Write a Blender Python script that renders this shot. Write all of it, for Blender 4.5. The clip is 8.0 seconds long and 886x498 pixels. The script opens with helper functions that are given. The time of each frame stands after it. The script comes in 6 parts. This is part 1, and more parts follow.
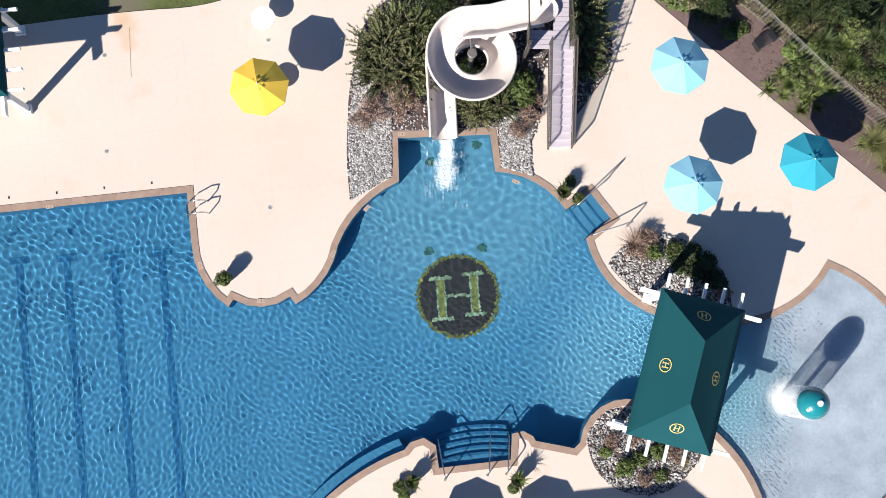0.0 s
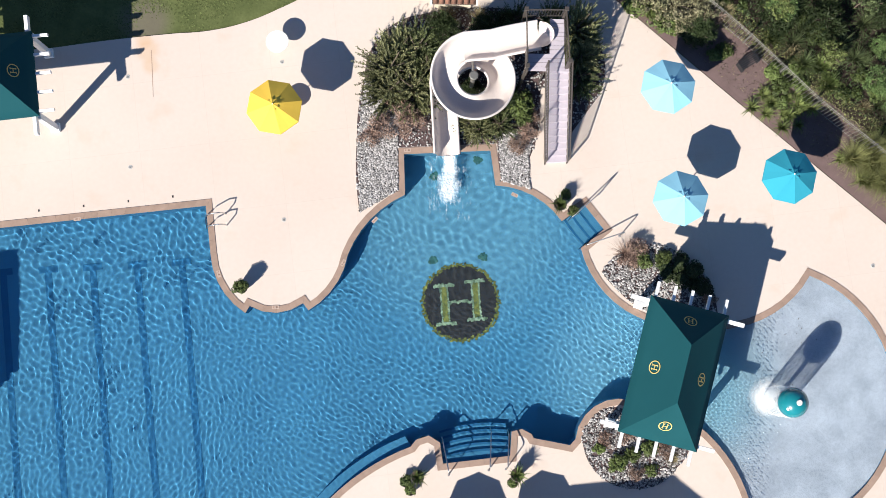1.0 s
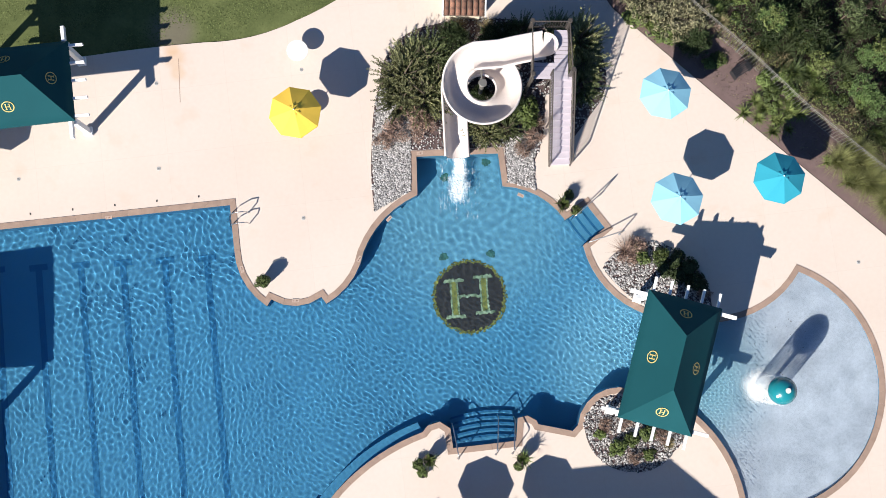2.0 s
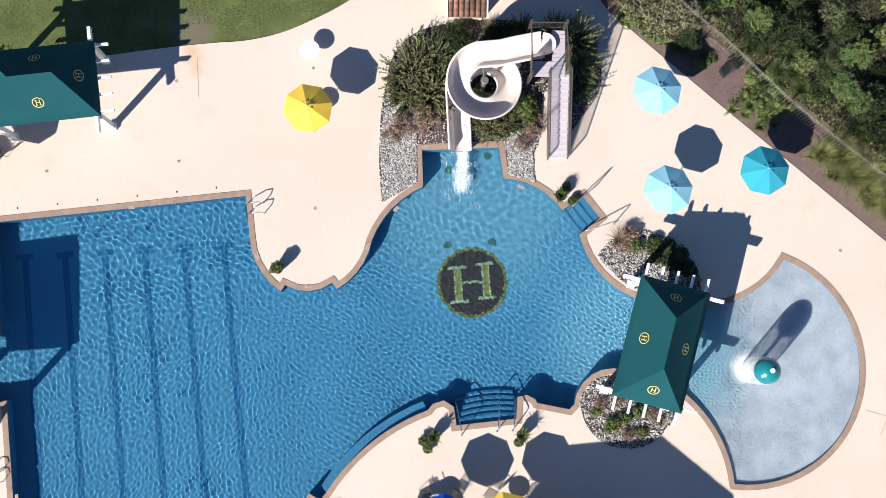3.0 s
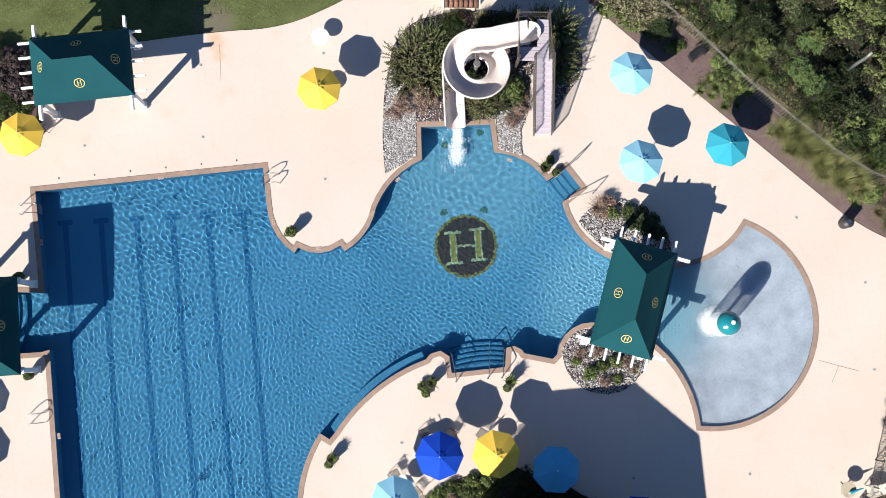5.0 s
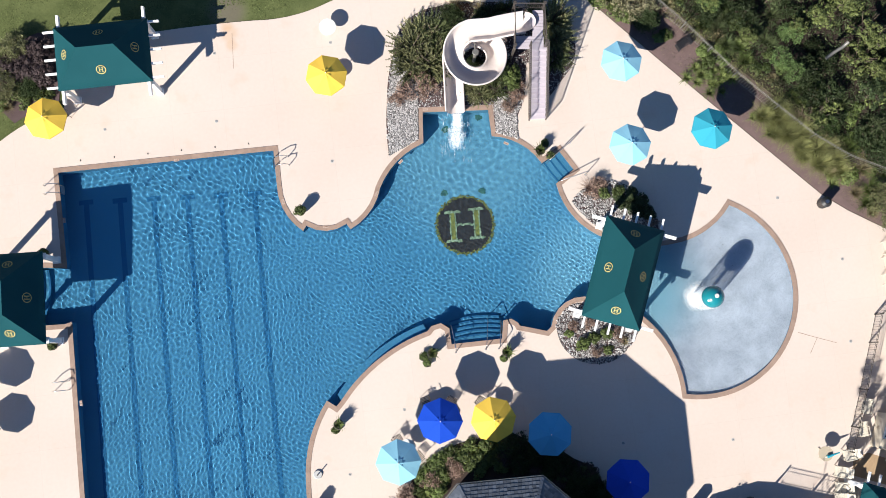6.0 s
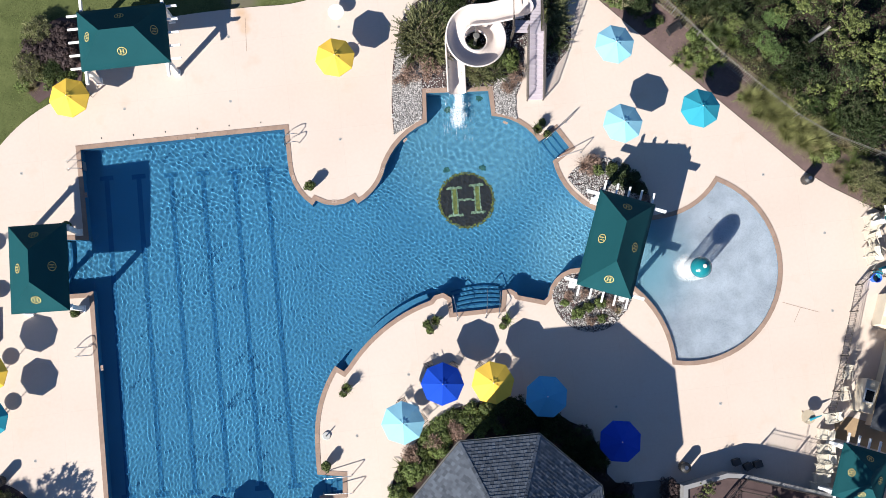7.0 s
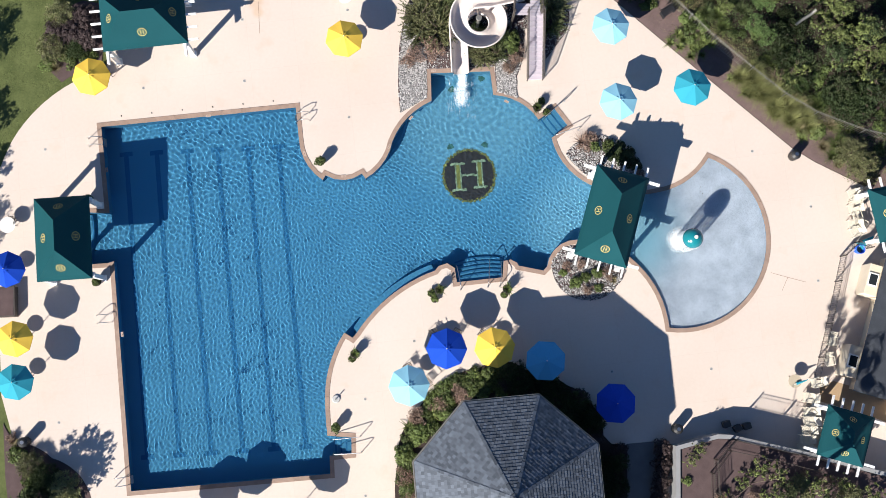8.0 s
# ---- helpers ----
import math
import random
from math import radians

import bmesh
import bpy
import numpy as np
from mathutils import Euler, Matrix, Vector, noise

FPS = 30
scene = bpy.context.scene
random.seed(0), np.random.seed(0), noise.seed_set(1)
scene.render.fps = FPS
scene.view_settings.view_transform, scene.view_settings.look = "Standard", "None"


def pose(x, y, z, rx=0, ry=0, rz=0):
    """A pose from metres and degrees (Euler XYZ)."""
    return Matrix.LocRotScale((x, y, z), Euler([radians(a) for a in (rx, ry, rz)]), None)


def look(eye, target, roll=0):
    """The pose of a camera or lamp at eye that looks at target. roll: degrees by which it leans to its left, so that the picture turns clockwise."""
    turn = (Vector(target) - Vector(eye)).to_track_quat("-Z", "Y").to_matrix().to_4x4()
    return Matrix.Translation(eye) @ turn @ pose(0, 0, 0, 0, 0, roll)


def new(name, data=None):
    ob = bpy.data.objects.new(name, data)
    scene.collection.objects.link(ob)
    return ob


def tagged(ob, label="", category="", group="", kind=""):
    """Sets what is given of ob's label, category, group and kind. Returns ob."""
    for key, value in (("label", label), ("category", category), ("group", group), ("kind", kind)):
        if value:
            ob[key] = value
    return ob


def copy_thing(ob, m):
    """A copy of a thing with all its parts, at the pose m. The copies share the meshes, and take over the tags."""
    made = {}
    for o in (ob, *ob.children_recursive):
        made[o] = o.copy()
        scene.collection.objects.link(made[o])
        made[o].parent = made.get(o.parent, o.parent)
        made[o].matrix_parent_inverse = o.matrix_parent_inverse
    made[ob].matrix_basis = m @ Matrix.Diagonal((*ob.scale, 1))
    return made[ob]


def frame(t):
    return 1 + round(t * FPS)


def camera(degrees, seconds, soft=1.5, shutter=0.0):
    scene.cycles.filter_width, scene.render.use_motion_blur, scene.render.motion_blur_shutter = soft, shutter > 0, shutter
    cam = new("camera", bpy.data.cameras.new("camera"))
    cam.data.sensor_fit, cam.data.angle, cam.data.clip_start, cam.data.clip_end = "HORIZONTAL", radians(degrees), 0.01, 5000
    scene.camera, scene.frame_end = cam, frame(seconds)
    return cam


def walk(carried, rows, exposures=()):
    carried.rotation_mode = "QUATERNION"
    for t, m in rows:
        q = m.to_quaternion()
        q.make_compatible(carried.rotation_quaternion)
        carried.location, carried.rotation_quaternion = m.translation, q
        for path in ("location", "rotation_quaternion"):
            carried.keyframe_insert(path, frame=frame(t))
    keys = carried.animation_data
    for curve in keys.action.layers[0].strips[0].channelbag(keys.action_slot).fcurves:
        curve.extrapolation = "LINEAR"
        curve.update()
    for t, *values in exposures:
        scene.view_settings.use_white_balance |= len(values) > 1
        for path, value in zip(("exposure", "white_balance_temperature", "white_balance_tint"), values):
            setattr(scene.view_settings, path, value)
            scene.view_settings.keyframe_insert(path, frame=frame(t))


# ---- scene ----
cam = camera(42.7, 8.0, soft=0.5)
# seconds, place and tilt of the flying camera, which looks almost straight down
PATH = [
    (0, -0.689, -4.529, 46.458, 5.432, -1.663, 0.627),
    (0.5, -0.841, -4.425, 47.969, 5.418, -1.767, 0.607),
    (1, -1.050, -4.400, 49.530, 5.416, -1.795, 0.547),
    (1.5, -1.370, -4.510, 51.051, 5.415, -1.824, 0.571),
    (3, -1.780, -5.833, 55.511, 5.568, -1.684, 0.665),
    (3.5, -1.734, -6.258, 57.019, 5.509, -1.638, 0.663),
    (4, -1.623, -6.879, 58.518, 5.547, -1.576, 0.664),
    (4.5, -1.597, -7.510, 60.094, 5.516, -1.558, 0.695),
    (6, -1.809, -9.756, 65.268, 5.444, -1.643, 0.728),
    (6.5, -1.864, -10.610, 66.994, 5.352, -1.607, 0.743),
    (7, -1.949, -11.842, 68.587, 5.568, -1.593, 0.791),
    (7.5, -2.015, -12.939, 70.089, 5.631, -1.547, 0.821),
    (8, -2.335, -13.911, 71.773, 5.564, -1.651, 0.805),
]
walk(cam, [(t, pose(x, y, z, rx, ry, rz)) for t, x, y, z, rx, ry, rz in PATH], exposures=[(0, 0.95), (8, 0.95)])

# ---- daylight: a low autumn sun and a clear sky ----
SUN_DIR = Vector((0.94, 1.12, -1.0)).normalized()  # the way the light goes
world = bpy.data.worlds.new("sky")
scene.world = world
world.use_nodes = True
wn = world.node_tree.nodes
sky = wn.new("ShaderNodeTexSky")
sky.sky_type, sky.sun_disc = "NISHITA", False
sky.air_density, sky.dust_density, sky.ozone_density = 0.85, 0.15, 7.5
sky.sun_elevation = math.asin(-SUN_DIR.z)
sky.sun_rotation = math.atan2(-SUN_DIR.x, -SUN_DIR.y)
wn["Background"].inputs[1].default_value = 0.060
world.node_tree.links.new(sky.outputs[0], wn["Background"].inputs[0])
sun = new("sun", bpy.data.lights.new("sun", "SUN"))
sun.data.energy, sun.data.angle, sun.data.color = 5.0, radians(0.5), (1.0, 0.955, 0.885)
sun.matrix_world = look((-30, -40, 40), Vector((-30, -40, 40)) + SUN_DIR)


# ---- materials ----
def material(name, base, rough=0.6, metal=0.0, dark=None, scale=6.0, fine=60.0, bump=0.2, fine_bump=None, mix=0.5, per_object=0.0, per_island=0.0, stretch=(1, 1, 1), coat=0.0, spec=0.5):
    """A procedural surface: a base colour that wanders towards a second one at two scales, with relief."""
    m = bpy.data.materials.new(name)
    m.use_nodes = True
    n, l = m.node_tree.nodes, m.node_tree.links
    p = n["Principled BSDF"]
    p.inputs["Roughness"].default_value, p.inputs["Metallic"].default_value = rough, metal
    p.inputs["Coat Weight"].default_value, p.inputs["Specular IOR Level"].default_value = coat, spec
    dark = dark or tuple(c * 0.72 for c in base)
    co = n.new("ShaderNodeTexCoord")
    mp = n.new("ShaderNodeMapping")
    mp.inputs["Scale"].default_value = stretch
    l.new(co.outputs["Object"], mp.inputs[0])
    big, small = n.new("ShaderNodeTexNoise"), n.new("ShaderNodeTexNoise")
    big.inputs["Scale"].default_value, big.inputs["Detail"].default_value = scale, 5
    small.inputs["Scale"].default_value, small.inputs["Detail"].default_value = fine, 3
    l.new(mp.outputs[0], big.inputs[0]), l.new(mp.outputs[0], small.inputs[0])
    add = n.new("ShaderNodeMath")
    add.operation = "MULTIPLY_ADD"
    add.inputs[1].default_value = 0.45
    l.new(small.outputs[0], add.inputs[0]), l.new(big.outputs[0], add.inputs[2])
    ramp = n.new("ShaderNodeMapRange")
    ramp.inputs[1].default_value, ramp.inputs[2].default_value = 0.45, 1.0
    ramp.inputs[3].default_value, ramp.inputs[4].default_value = 0.0, 1.0
    l.new(add.outputs[0], ramp.inputs[0])
    col = n.new("ShaderNodeMix")
    col.data_type = "RGBA"
    col.inputs[6].default_value, col.inputs[7].default_value = (*base, 1), (*dark, 1)
    sc = n.new("ShaderNodeMath")
    sc.operation = "MULTIPLY"
    sc.inputs[1].default_value = mix
    l.new(ramp.outputs[0], sc.inputs[0]), l.new(sc.outputs[0], col.inputs[0])
    out = col.outputs[2]
    for amount, source in ((per_object, "object"), (per_island, "island")):
        if amount:
            info = n.new("ShaderNodeObjectInfo" if source == "object" else "ShaderNodeNewGeometry")
            mr = n.new("ShaderNodeMapRange")
            mr.inputs[3].default_value, mr.inputs[4].default_value = 1 - amount, 1 + amount
            l.new(info.outputs["Random" if source == "object" else "Random Per Island"], mr.inputs[0])
            hs = n.new("ShaderNodeHueSaturation")
            l.new(mr.outputs[0], hs.inputs["Value"]), l.new(out, hs.inputs["Color"])
            out = hs.outputs[0]
    l.new(out, p.inputs["Base Color"])
    if bump:
        b = n.new("ShaderNodeBump")
        b.inputs["Strength"].default_value, b.inputs["Distance"].default_value = bump, 0.02
        l.new(add.outputs[0], b.inputs["Height"]), l.new(b.outputs[0], p.inputs["Normal"])
    return m


MAT = {
    "coping": material("tan_coping_stone", (0.32, 0.225, 0.175), 0.8, scale=3, fine=40, mix=0.8, per_object=0.07, per_island=0.07, spec=0.3),
    "teal_cloth": material("teal_canvas", (0.009, 0.062, 0.072), 0.75, scale=0.8, fine=120, mix=0.35, bump=0.05, spec=0.08),
    "white_wood": material("white_painted_timber", (0.78, 0.77, 0.75), 0.5, scale=2, fine=30, mix=0.25, bump=0.1),
    "yellow": material("yellow_canvas", (0.80, 0.52, 0.075), 0.8, scale=1, fine=150, mix=0.2, bump=0.05, spec=0.15),
    "light_blue": material("light_blue_canvas", (0.25, 0.52, 0.65), 0.8, scale=1, fine=150, mix=0.2, bump=0.05, spec=0.15),
    "teal_blue": material("turquoise_canvas", (0.03, 0.28, 0.37), 0.8, scale=1, fine=150, mix=0.2, bump=0.05, spec=0.15),
    "sky_blue": material("sky_blue_canvas", (0.07, 0.32, 0.56), 0.8, scale=1, fine=150, mix=0.2, bump=0.05, spec=0.15),
    "royal_blue": material("royal_blue_canvas", (0.008, 0.055, 0.42), 0.8, scale=1, fine=150, mix=0.2, bump=0.05, spec=0.12),
    "metal": material("brushed_steel", (0.55, 0.55, 0.55), 0.3, 1.0, scale=5, fine=90, mix=0.3, bump=0.03),
    "bronze": material("dark_bronze_metal", (0.10, 0.085, 0.075), 0.45, 0.4, scale=4, fine=80, mix=0.4, bump=0.05, spec=0.25),
    "slide": material("cream_gelcoat", (0.66, 0.585, 0.54), 0.3, dark=(0.52, 0.45, 0.42), scale=1.2, fine=14, mix=0.7, bump=0.02, coat=0.3),
    "grey_mauve": material("grey_mauve_decking", (0.46, 0.41, 0.45), 0.65, scale=2, fine=40, mix=0.4),
    "shingle": material("charcoal_slate_shingle", (0.112, 0.128, 0.155), 0.75, scale=1.6, fine=30, mix=0.7, per_island=0.34, per_object=0.05, spec=0.2),
    "grass": material("mown_grass", (0.118, 0.135, 0.052), 0.9, dark=(0.05, 0.066, 0.022), scale=0.9, fine=9, mix=0.9, bump=0.6, spec=0.1),
    "soil": material("bark_mulch", (0.105, 0.074, 0.073), 0.95, scale=2, fine=35, mix=1.0, bump=0.9, spec=0.08),
    "leaf": material("green_leaf", (0.245, 0.245, 0.12), 0.55, dark=(0.11, 0.12, 0.05), scale=1.2, fine=9, mix=1.0, bump=0, per_object=0.42, per_island=0.45, spec=0.22),
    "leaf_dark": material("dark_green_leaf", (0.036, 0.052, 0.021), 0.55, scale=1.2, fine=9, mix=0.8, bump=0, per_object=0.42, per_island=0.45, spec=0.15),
    "leaf_lawn": material("lawn_blade", (0.098, 0.118, 0.042), 0.8, scale=1.2, fine=9, mix=0.7, bump=0, per_island=0.35, spec=0.1),
    "leaf_moss": material("moss_green_leaf", (0.135, 0.155, 0.065), 0.55, dark=(0.06, 0.08, 0.03), scale=1.2, fine=9, mix=1.0, bump=0, per_object=0.3, per_island=0.45, spec=0.2),
    "leaf_bright": material("bright_green_leaf", (0.088, 0.118, 0.034), 0.55, scale=1.2, fine=9, mix=0.8, bump=0, per_object=0.42, per_island=0.4, spec=0.22),
    "leaf_seed": material("pale_olive_seed_head", (0.20, 0.18, 0.115), 0.8, dark=(0.10, 0.105, 0.05), scale=1.2, fine=9, mix=0.9, bump=0, per_object=0.15, per_island=0.6, spec=0.15),
    "leaf_fern": material("fresh_green_fern", (0.095, 0.145, 0.05), 0.6, scale=1.2, fine=9, mix=0.7, bump=0, per_object=0.3, per_island=0.4, spec=0.15),
    "leaf_wild": material("dull_green_leaf", (0.066, 0.085, 0.036), 0.6, scale=1.2, fine=9, mix=0.8, bump=0, per_object=0.4, per_island=0.45, spec=0.15),
    "leaf_dry": material("dry_tan_grass_blade", (0.24, 0.20, 0.11), 0.8, scale=1.2, fine=9, mix=0.8, bump=0, per_object=0.2, per_island=0.4, spec=0.2),
    "leaf_red": material("russet_foliage", (0.31, 0.215, 0.17), 0.8, scale=1.2, fine=9, mix=0.8, bump=0, per_object=0.2, per_island=0.4, spec=0.15),
    "bark": material("grey_brown_bark", (0.13, 0.10, 0.08), 0.9, scale=4, fine=40, mix=0.8, bump=0.6, spec=0.1),
    "stucco": material("cream_stucco", (0.62, 0.54, 0.42), 0.85, scale=1.5, fine=60, mix=0.35),
    "stone_wall": material("pale_grey_concrete", (0.42, 0.42, 0.41), 0.85, scale=2, fine=50, mix=0.5),
    "gravel": material("white_grey_river_stone", (0.30, 0.285, 0.275), 0.8, scale=3, fine=40, mix=0.4, bump=0.1, per_island=0.72),
    "black": material("black_plastic", (0.02, 0.02, 0.022), 0.5, scale=3, fine=30, mix=0.4, bump=0.1),
    "gold": material("gold_emblem_print", (0.55, 0.44, 0.16), 0.7, scale=3, fine=60, mix=0.3, bump=0, spec=0.15),
    "white_plastic": material("white_plastic", (0.66, 0.64, 0.60), 0.45, scale=3, fine=40, mix=0.2, bump=0.05),
    "ball": material("glossy_teal_fibreglass", (0.008, 0.175, 0.205), 0.25, scale=1, fine=20, mix=0.2, bump=0, coat=0.5),
    "dark_glass": material("dark_window_glass", (0.02, 0.025, 0.03), 0.08, scale=1, fine=10, mix=0.2, bump=0),
    "terracotta": material("weathered_clay_tile", (0.30, 0.14, 0.085), 0.85, dark=(0.05, 0.03, 0.025), scale=5, fine=30, mix=1.0, per_object=0.6),
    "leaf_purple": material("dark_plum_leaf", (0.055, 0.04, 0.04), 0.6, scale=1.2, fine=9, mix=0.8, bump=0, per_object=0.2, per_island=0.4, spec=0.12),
    "yellow_leaf": material("yellow_green_leaf", (0.125, 0.15, 0.048), 0.55, scale=1.2, fine=9, mix=0.7, bump=0, per_object=0.25, per_island=0.45, spec=0.22),
    "feather": material("pale_olive_grass_blade", (0.235, 0.235, 0.10), 0.7, dark=(0.15, 0.165, 0.05), scale=1.2, fine=9, mix=0.8, bump=0, per_object=0.2, per_island=0.4, spec=0.2),
    "slate": material("blue_grey_slate", (0.105, 0.115, 0.135), 0.8, dark=(0.05, 0.055, 0.065), scale=1.6, fine=14, mix=0.5, spec=0.15),
    # paving with the clubhouse's shade put into its grey
    "walk": material("shade_grey_paving", (0.16, 0.155, 0.155), 0.85, scale=1.5, fine=25, mix=0.7, spec=0.2),
    # dark ground tone; in the clubhouse bed it stands for shade
    "litter": material("dark_ground", (0.052, 0.038, 0.033), 0.95, scale=2, fine=30, mix=0.9, bump=0.8, spec=0.08),
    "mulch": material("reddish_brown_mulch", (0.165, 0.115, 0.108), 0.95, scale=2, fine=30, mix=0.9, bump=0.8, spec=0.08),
    "tan_plastic": material("tan_resin", (0.44, 0.37, 0.27), 0.5, scale=3, fine=40, mix=0.4, bump=0.05),
    "concrete": material("grey_wall_concrete", (0.26, 0.26, 0.265), 0.85, scale=2, fine=50, mix=0.5, spec=0.2),
    "blue_plastic": material("blue_plastic", (0.02, 0.10, 0.55), 0.4, scale=3, fine=40, mix=0.2, bump=0.05),
}


def deck_material():
    """Pale peach broom-finished concrete with sawn joints, stains and scuffs."""
    m = material("peach_deck_concrete", (0.580, 0.500, 0.438), 0.85, dark=(0.52, 0.425, 0.358), scale=0.16, fine=5, mix=0.75, bump=0.12)
    n, l = m.node_tree.nodes, m.node_tree.links
    p = n["Principled BSDF"]
    was = p.inputs["Base Color"].links[0].from_socket
    co = n.new("ShaderNodeTexCoord")
    mp = n.new("ShaderNodeMapping")
    mp.inputs["Rotation"].default_value = (0, 0, radians(-7.5))
    br = n.new("ShaderNodeTexBrick")
    br.offset, br.inputs["Scale"].default_value = 0.0, 1.0
    br.inputs["Color1"].default_value, br.inputs["Color2"].default_value, br.inputs["Mortar"].default_value = (1, 1, 1, 1), (0.985, 0.983, 0.982, 1), (0.945, 0.935, 0.93, 1)
    br.inputs["Mortar Size"].default_value, br.inputs["Brick Width"].default_value, br.inputs["Row Height"].default_value = 0.012, 3.05, 3.05
    l.new(co.outputs["Object"], mp.inputs[0]), l.new(mp.outputs[0], br.inputs[0])
    stain = n.new("ShaderNodeTexNoise")
    stain.inputs["Scale"].default_value, stain.inputs["Detail"].default_value = 0.7, 8
    mr = n.new("ShaderNodeMapRange")
    mr.inputs[1].default_value, mr.inputs[2].default_value, mr.inputs[3].default_value, mr.inputs[4].default_value = 0.60, 0.80, 0.0, 0.32
    l.new(co.outputs["Object"], stain.inputs[0]), l.new(stain.outputs[0], mr.inputs[0])
    a, b = n.new("ShaderNodeMix"), n.new("ShaderNodeMix")
    a.data_type = b.data_type = "RGBA"
    a.blend_type = "MULTIPLY"
    a.inputs[0].default_value = 1
    l.new(was, a.inputs[6]), l.new(br.outputs[0], a.inputs[7])
    b.inputs[7].default_value = (0.52, 0.33, 0.22, 1)
    l.new(mr.outputs[0], b.inputs[0]), l.new(a.outputs[2], b.inputs[6]), l.new(b.outputs[2], p.inputs["Base Color"])
    return m


def water_material(name, tint):
    m = bpy.data.materials.new(name)
    m.use_nodes = True
    p = m.node_tree.nodes["Principled BSDF"]
    p.inputs["Base Color"].default_value = (*tint, 1)
    p.inputs["Roughness"].default_value, p.inputs["IOR"].default_value, p.inputs["Transmission Weight"].default_value = 0.0, 1.33, 1.0
    return m


MAT["deck"] = deck_material()
MAT["water"] = water_material("clear_pool_water", (0.90, 0.975, 1.0))
MAT["shallow_water"] = water_material("clear_shallow_water", (0.98, 0.995, 1.0))
MAT["pool_floor"] = material("blue_pool_plaster", (0.058, 0.248, 0.41), 0.9, dark=(0.043, 0.20, 0.345), scale=0.35, fine=9, mix=0.9, bump=0.1)


def tint_round(m, x, y, r, colour, most, z=-1.15):
    """Mixes a colour into the base over a wide soft round about a place."""
    n, l = m.node_tree.nodes, m.node_tree.links
    p = n["Principled BSDF"]
    was = p.inputs["Base Color"].links[0].from_socket
    co, off, ln, mr, mx = n.new("ShaderNodeTexCoord"), n.new("ShaderNodeVectorMath"), n.new("ShaderNodeVectorMath"), n.new("ShaderNodeMapRange"), n.new("ShaderNodeMix")
    off.operation, ln.operation, mx.data_type = "SUBTRACT", "LENGTH", "RGBA"
    off.inputs[1].default_value = (x, y, z)
    mr.interpolation_type = "SMOOTHSTEP"
    mr.inputs[1].default_value, mr.inputs[2].default_value, mr.inputs[3].default_value, mr.inputs[4].default_value = r * 0.35, r, most, 0.0
    mx.inputs[7].default_value = (*colour, 1)
    l.new(co.outputs["Object"], off.inputs[0]), l.new(off.outputs[0], ln.inputs[0]), l.new(ln.outputs["Value"], mr.inputs[0])
    l.new(mr.outputs[0], mx.inputs[0]), l.new(was, mx.inputs[6]), l.new(mx.outputs[2], p.inputs["Base Color"])


for x, y, r in ((-12.75, 9.0, 0.7), (-12.55, 8.3, 0.5), (-12.9, 9.5, 0.5)):
    tint_round(MAT["deck"], x, y, r, (0.50, 0.30, 0.15), 0.4, 0.0)  # rust run from the lawn's edge
tint_round(MAT["grass"], -12.9, 10.3, 1.5, (0.15, 0.125, 0.10), 0.7, -0.04)  # bare earth at the lawn's corner
# paleness of the cloudy water by the slide, painted into the floor
tint_round(MAT["pool_floor"], 1.5, 2.2, 7.0, (0.125, 0.33, 0.45), 0.8)
# brightness of the shallow channel water, painted into the floor
tint_round(MAT["pool_floor"], 9.6, -4.6, 6.0, (0.145, 0.37, 0.51), 0.85)
MAT["pool_dark"] = material("navy_tile", (0.016, 0.145, 0.30), 0.9, scale=2, fine=25, mix=0.5, bump=0.1)
MAT["pad"] = material("grey_blue_pad_concrete", (0.54, 0.60, 0.66), 0.8, dark=(0.33, 0.375, 0.43), scale=0.9, fine=7, mix=1.0, bump=0.15)
# blue of the deeper water near the channel, painted into the pad
tint_round(MAT["pad"], 10.6, -5.4, 5.6, (0.17, 0.36, 0.45), 0.95, -0.2)
MAT["motif"] = material("green_floor_mosaic", (0.035, 0.15, 0.13), 0.6, scale=4, fine=30, mix=0.8, bump=0.1)
MAT["mosaic"] = material("black_mosaic", (0.022, 0.022, 0.022), 0.5, scale=3, fine=28, mix=0.8, bump=0.2, per_island=0.5)
MAT["mosaic_gold"] = material("yellow_mosaic", (0.24, 0.25, 0.055), 0.9, dark=(0.05, 0.07, 0.03), scale=5, fine=28, mix=1.0, bump=0.2, per_island=0.3)
MAT["mosaic_pale"] = material("pale_green_mosaic", (0.36, 0.47, 0.32), 0.9, dark=(0.10, 0.16, 0.08), scale=5, fine=28, mix=1.0, bump=0.2, per_island=0.3)


# ---- building helpers ----
WET = ("pool_floor", "pool_dark", "pad", "mosaic", "mosaic_gold", "mosaic_pale", "motif")  # what lies under water and takes its dancing light
def part(name, bm, mat, parent=None, label="", smooth=False, kind=""):
    """One bmesh as one mesh object, under a thing or a part."""
    me = bpy.data.meshes.new(name)
    bm.to_mesh(me)
    bm.free()
    me.materials.append(MAT[mat])
    if smooth:
        me.polygons.foreach_set("use_smooth", [True] * len(me.polygons))
    ob = new(name, me)
    ob.parent = parent
    ob.cycles.is_caustics_receiver = mat in WET
    return tagged(ob, label=label, kind=kind)


def piece(name, me, m, parent, label=""):
    """One more object on a shared mesh."""
    ob = new(name, me)
    ob.matrix_basis = m
    ob.parent = parent
    return tagged(ob, label=label)


def thing(name, x, y, z=0.0, rz=0.0, label="", category="", group="", kind=""):
    ob = new(name)
    ob.matrix_basis = pose(x, y, z, 0, 0, rz)
    ob.empty_display_size = 0.2
    return tagged(ob, label, category, group, kind)


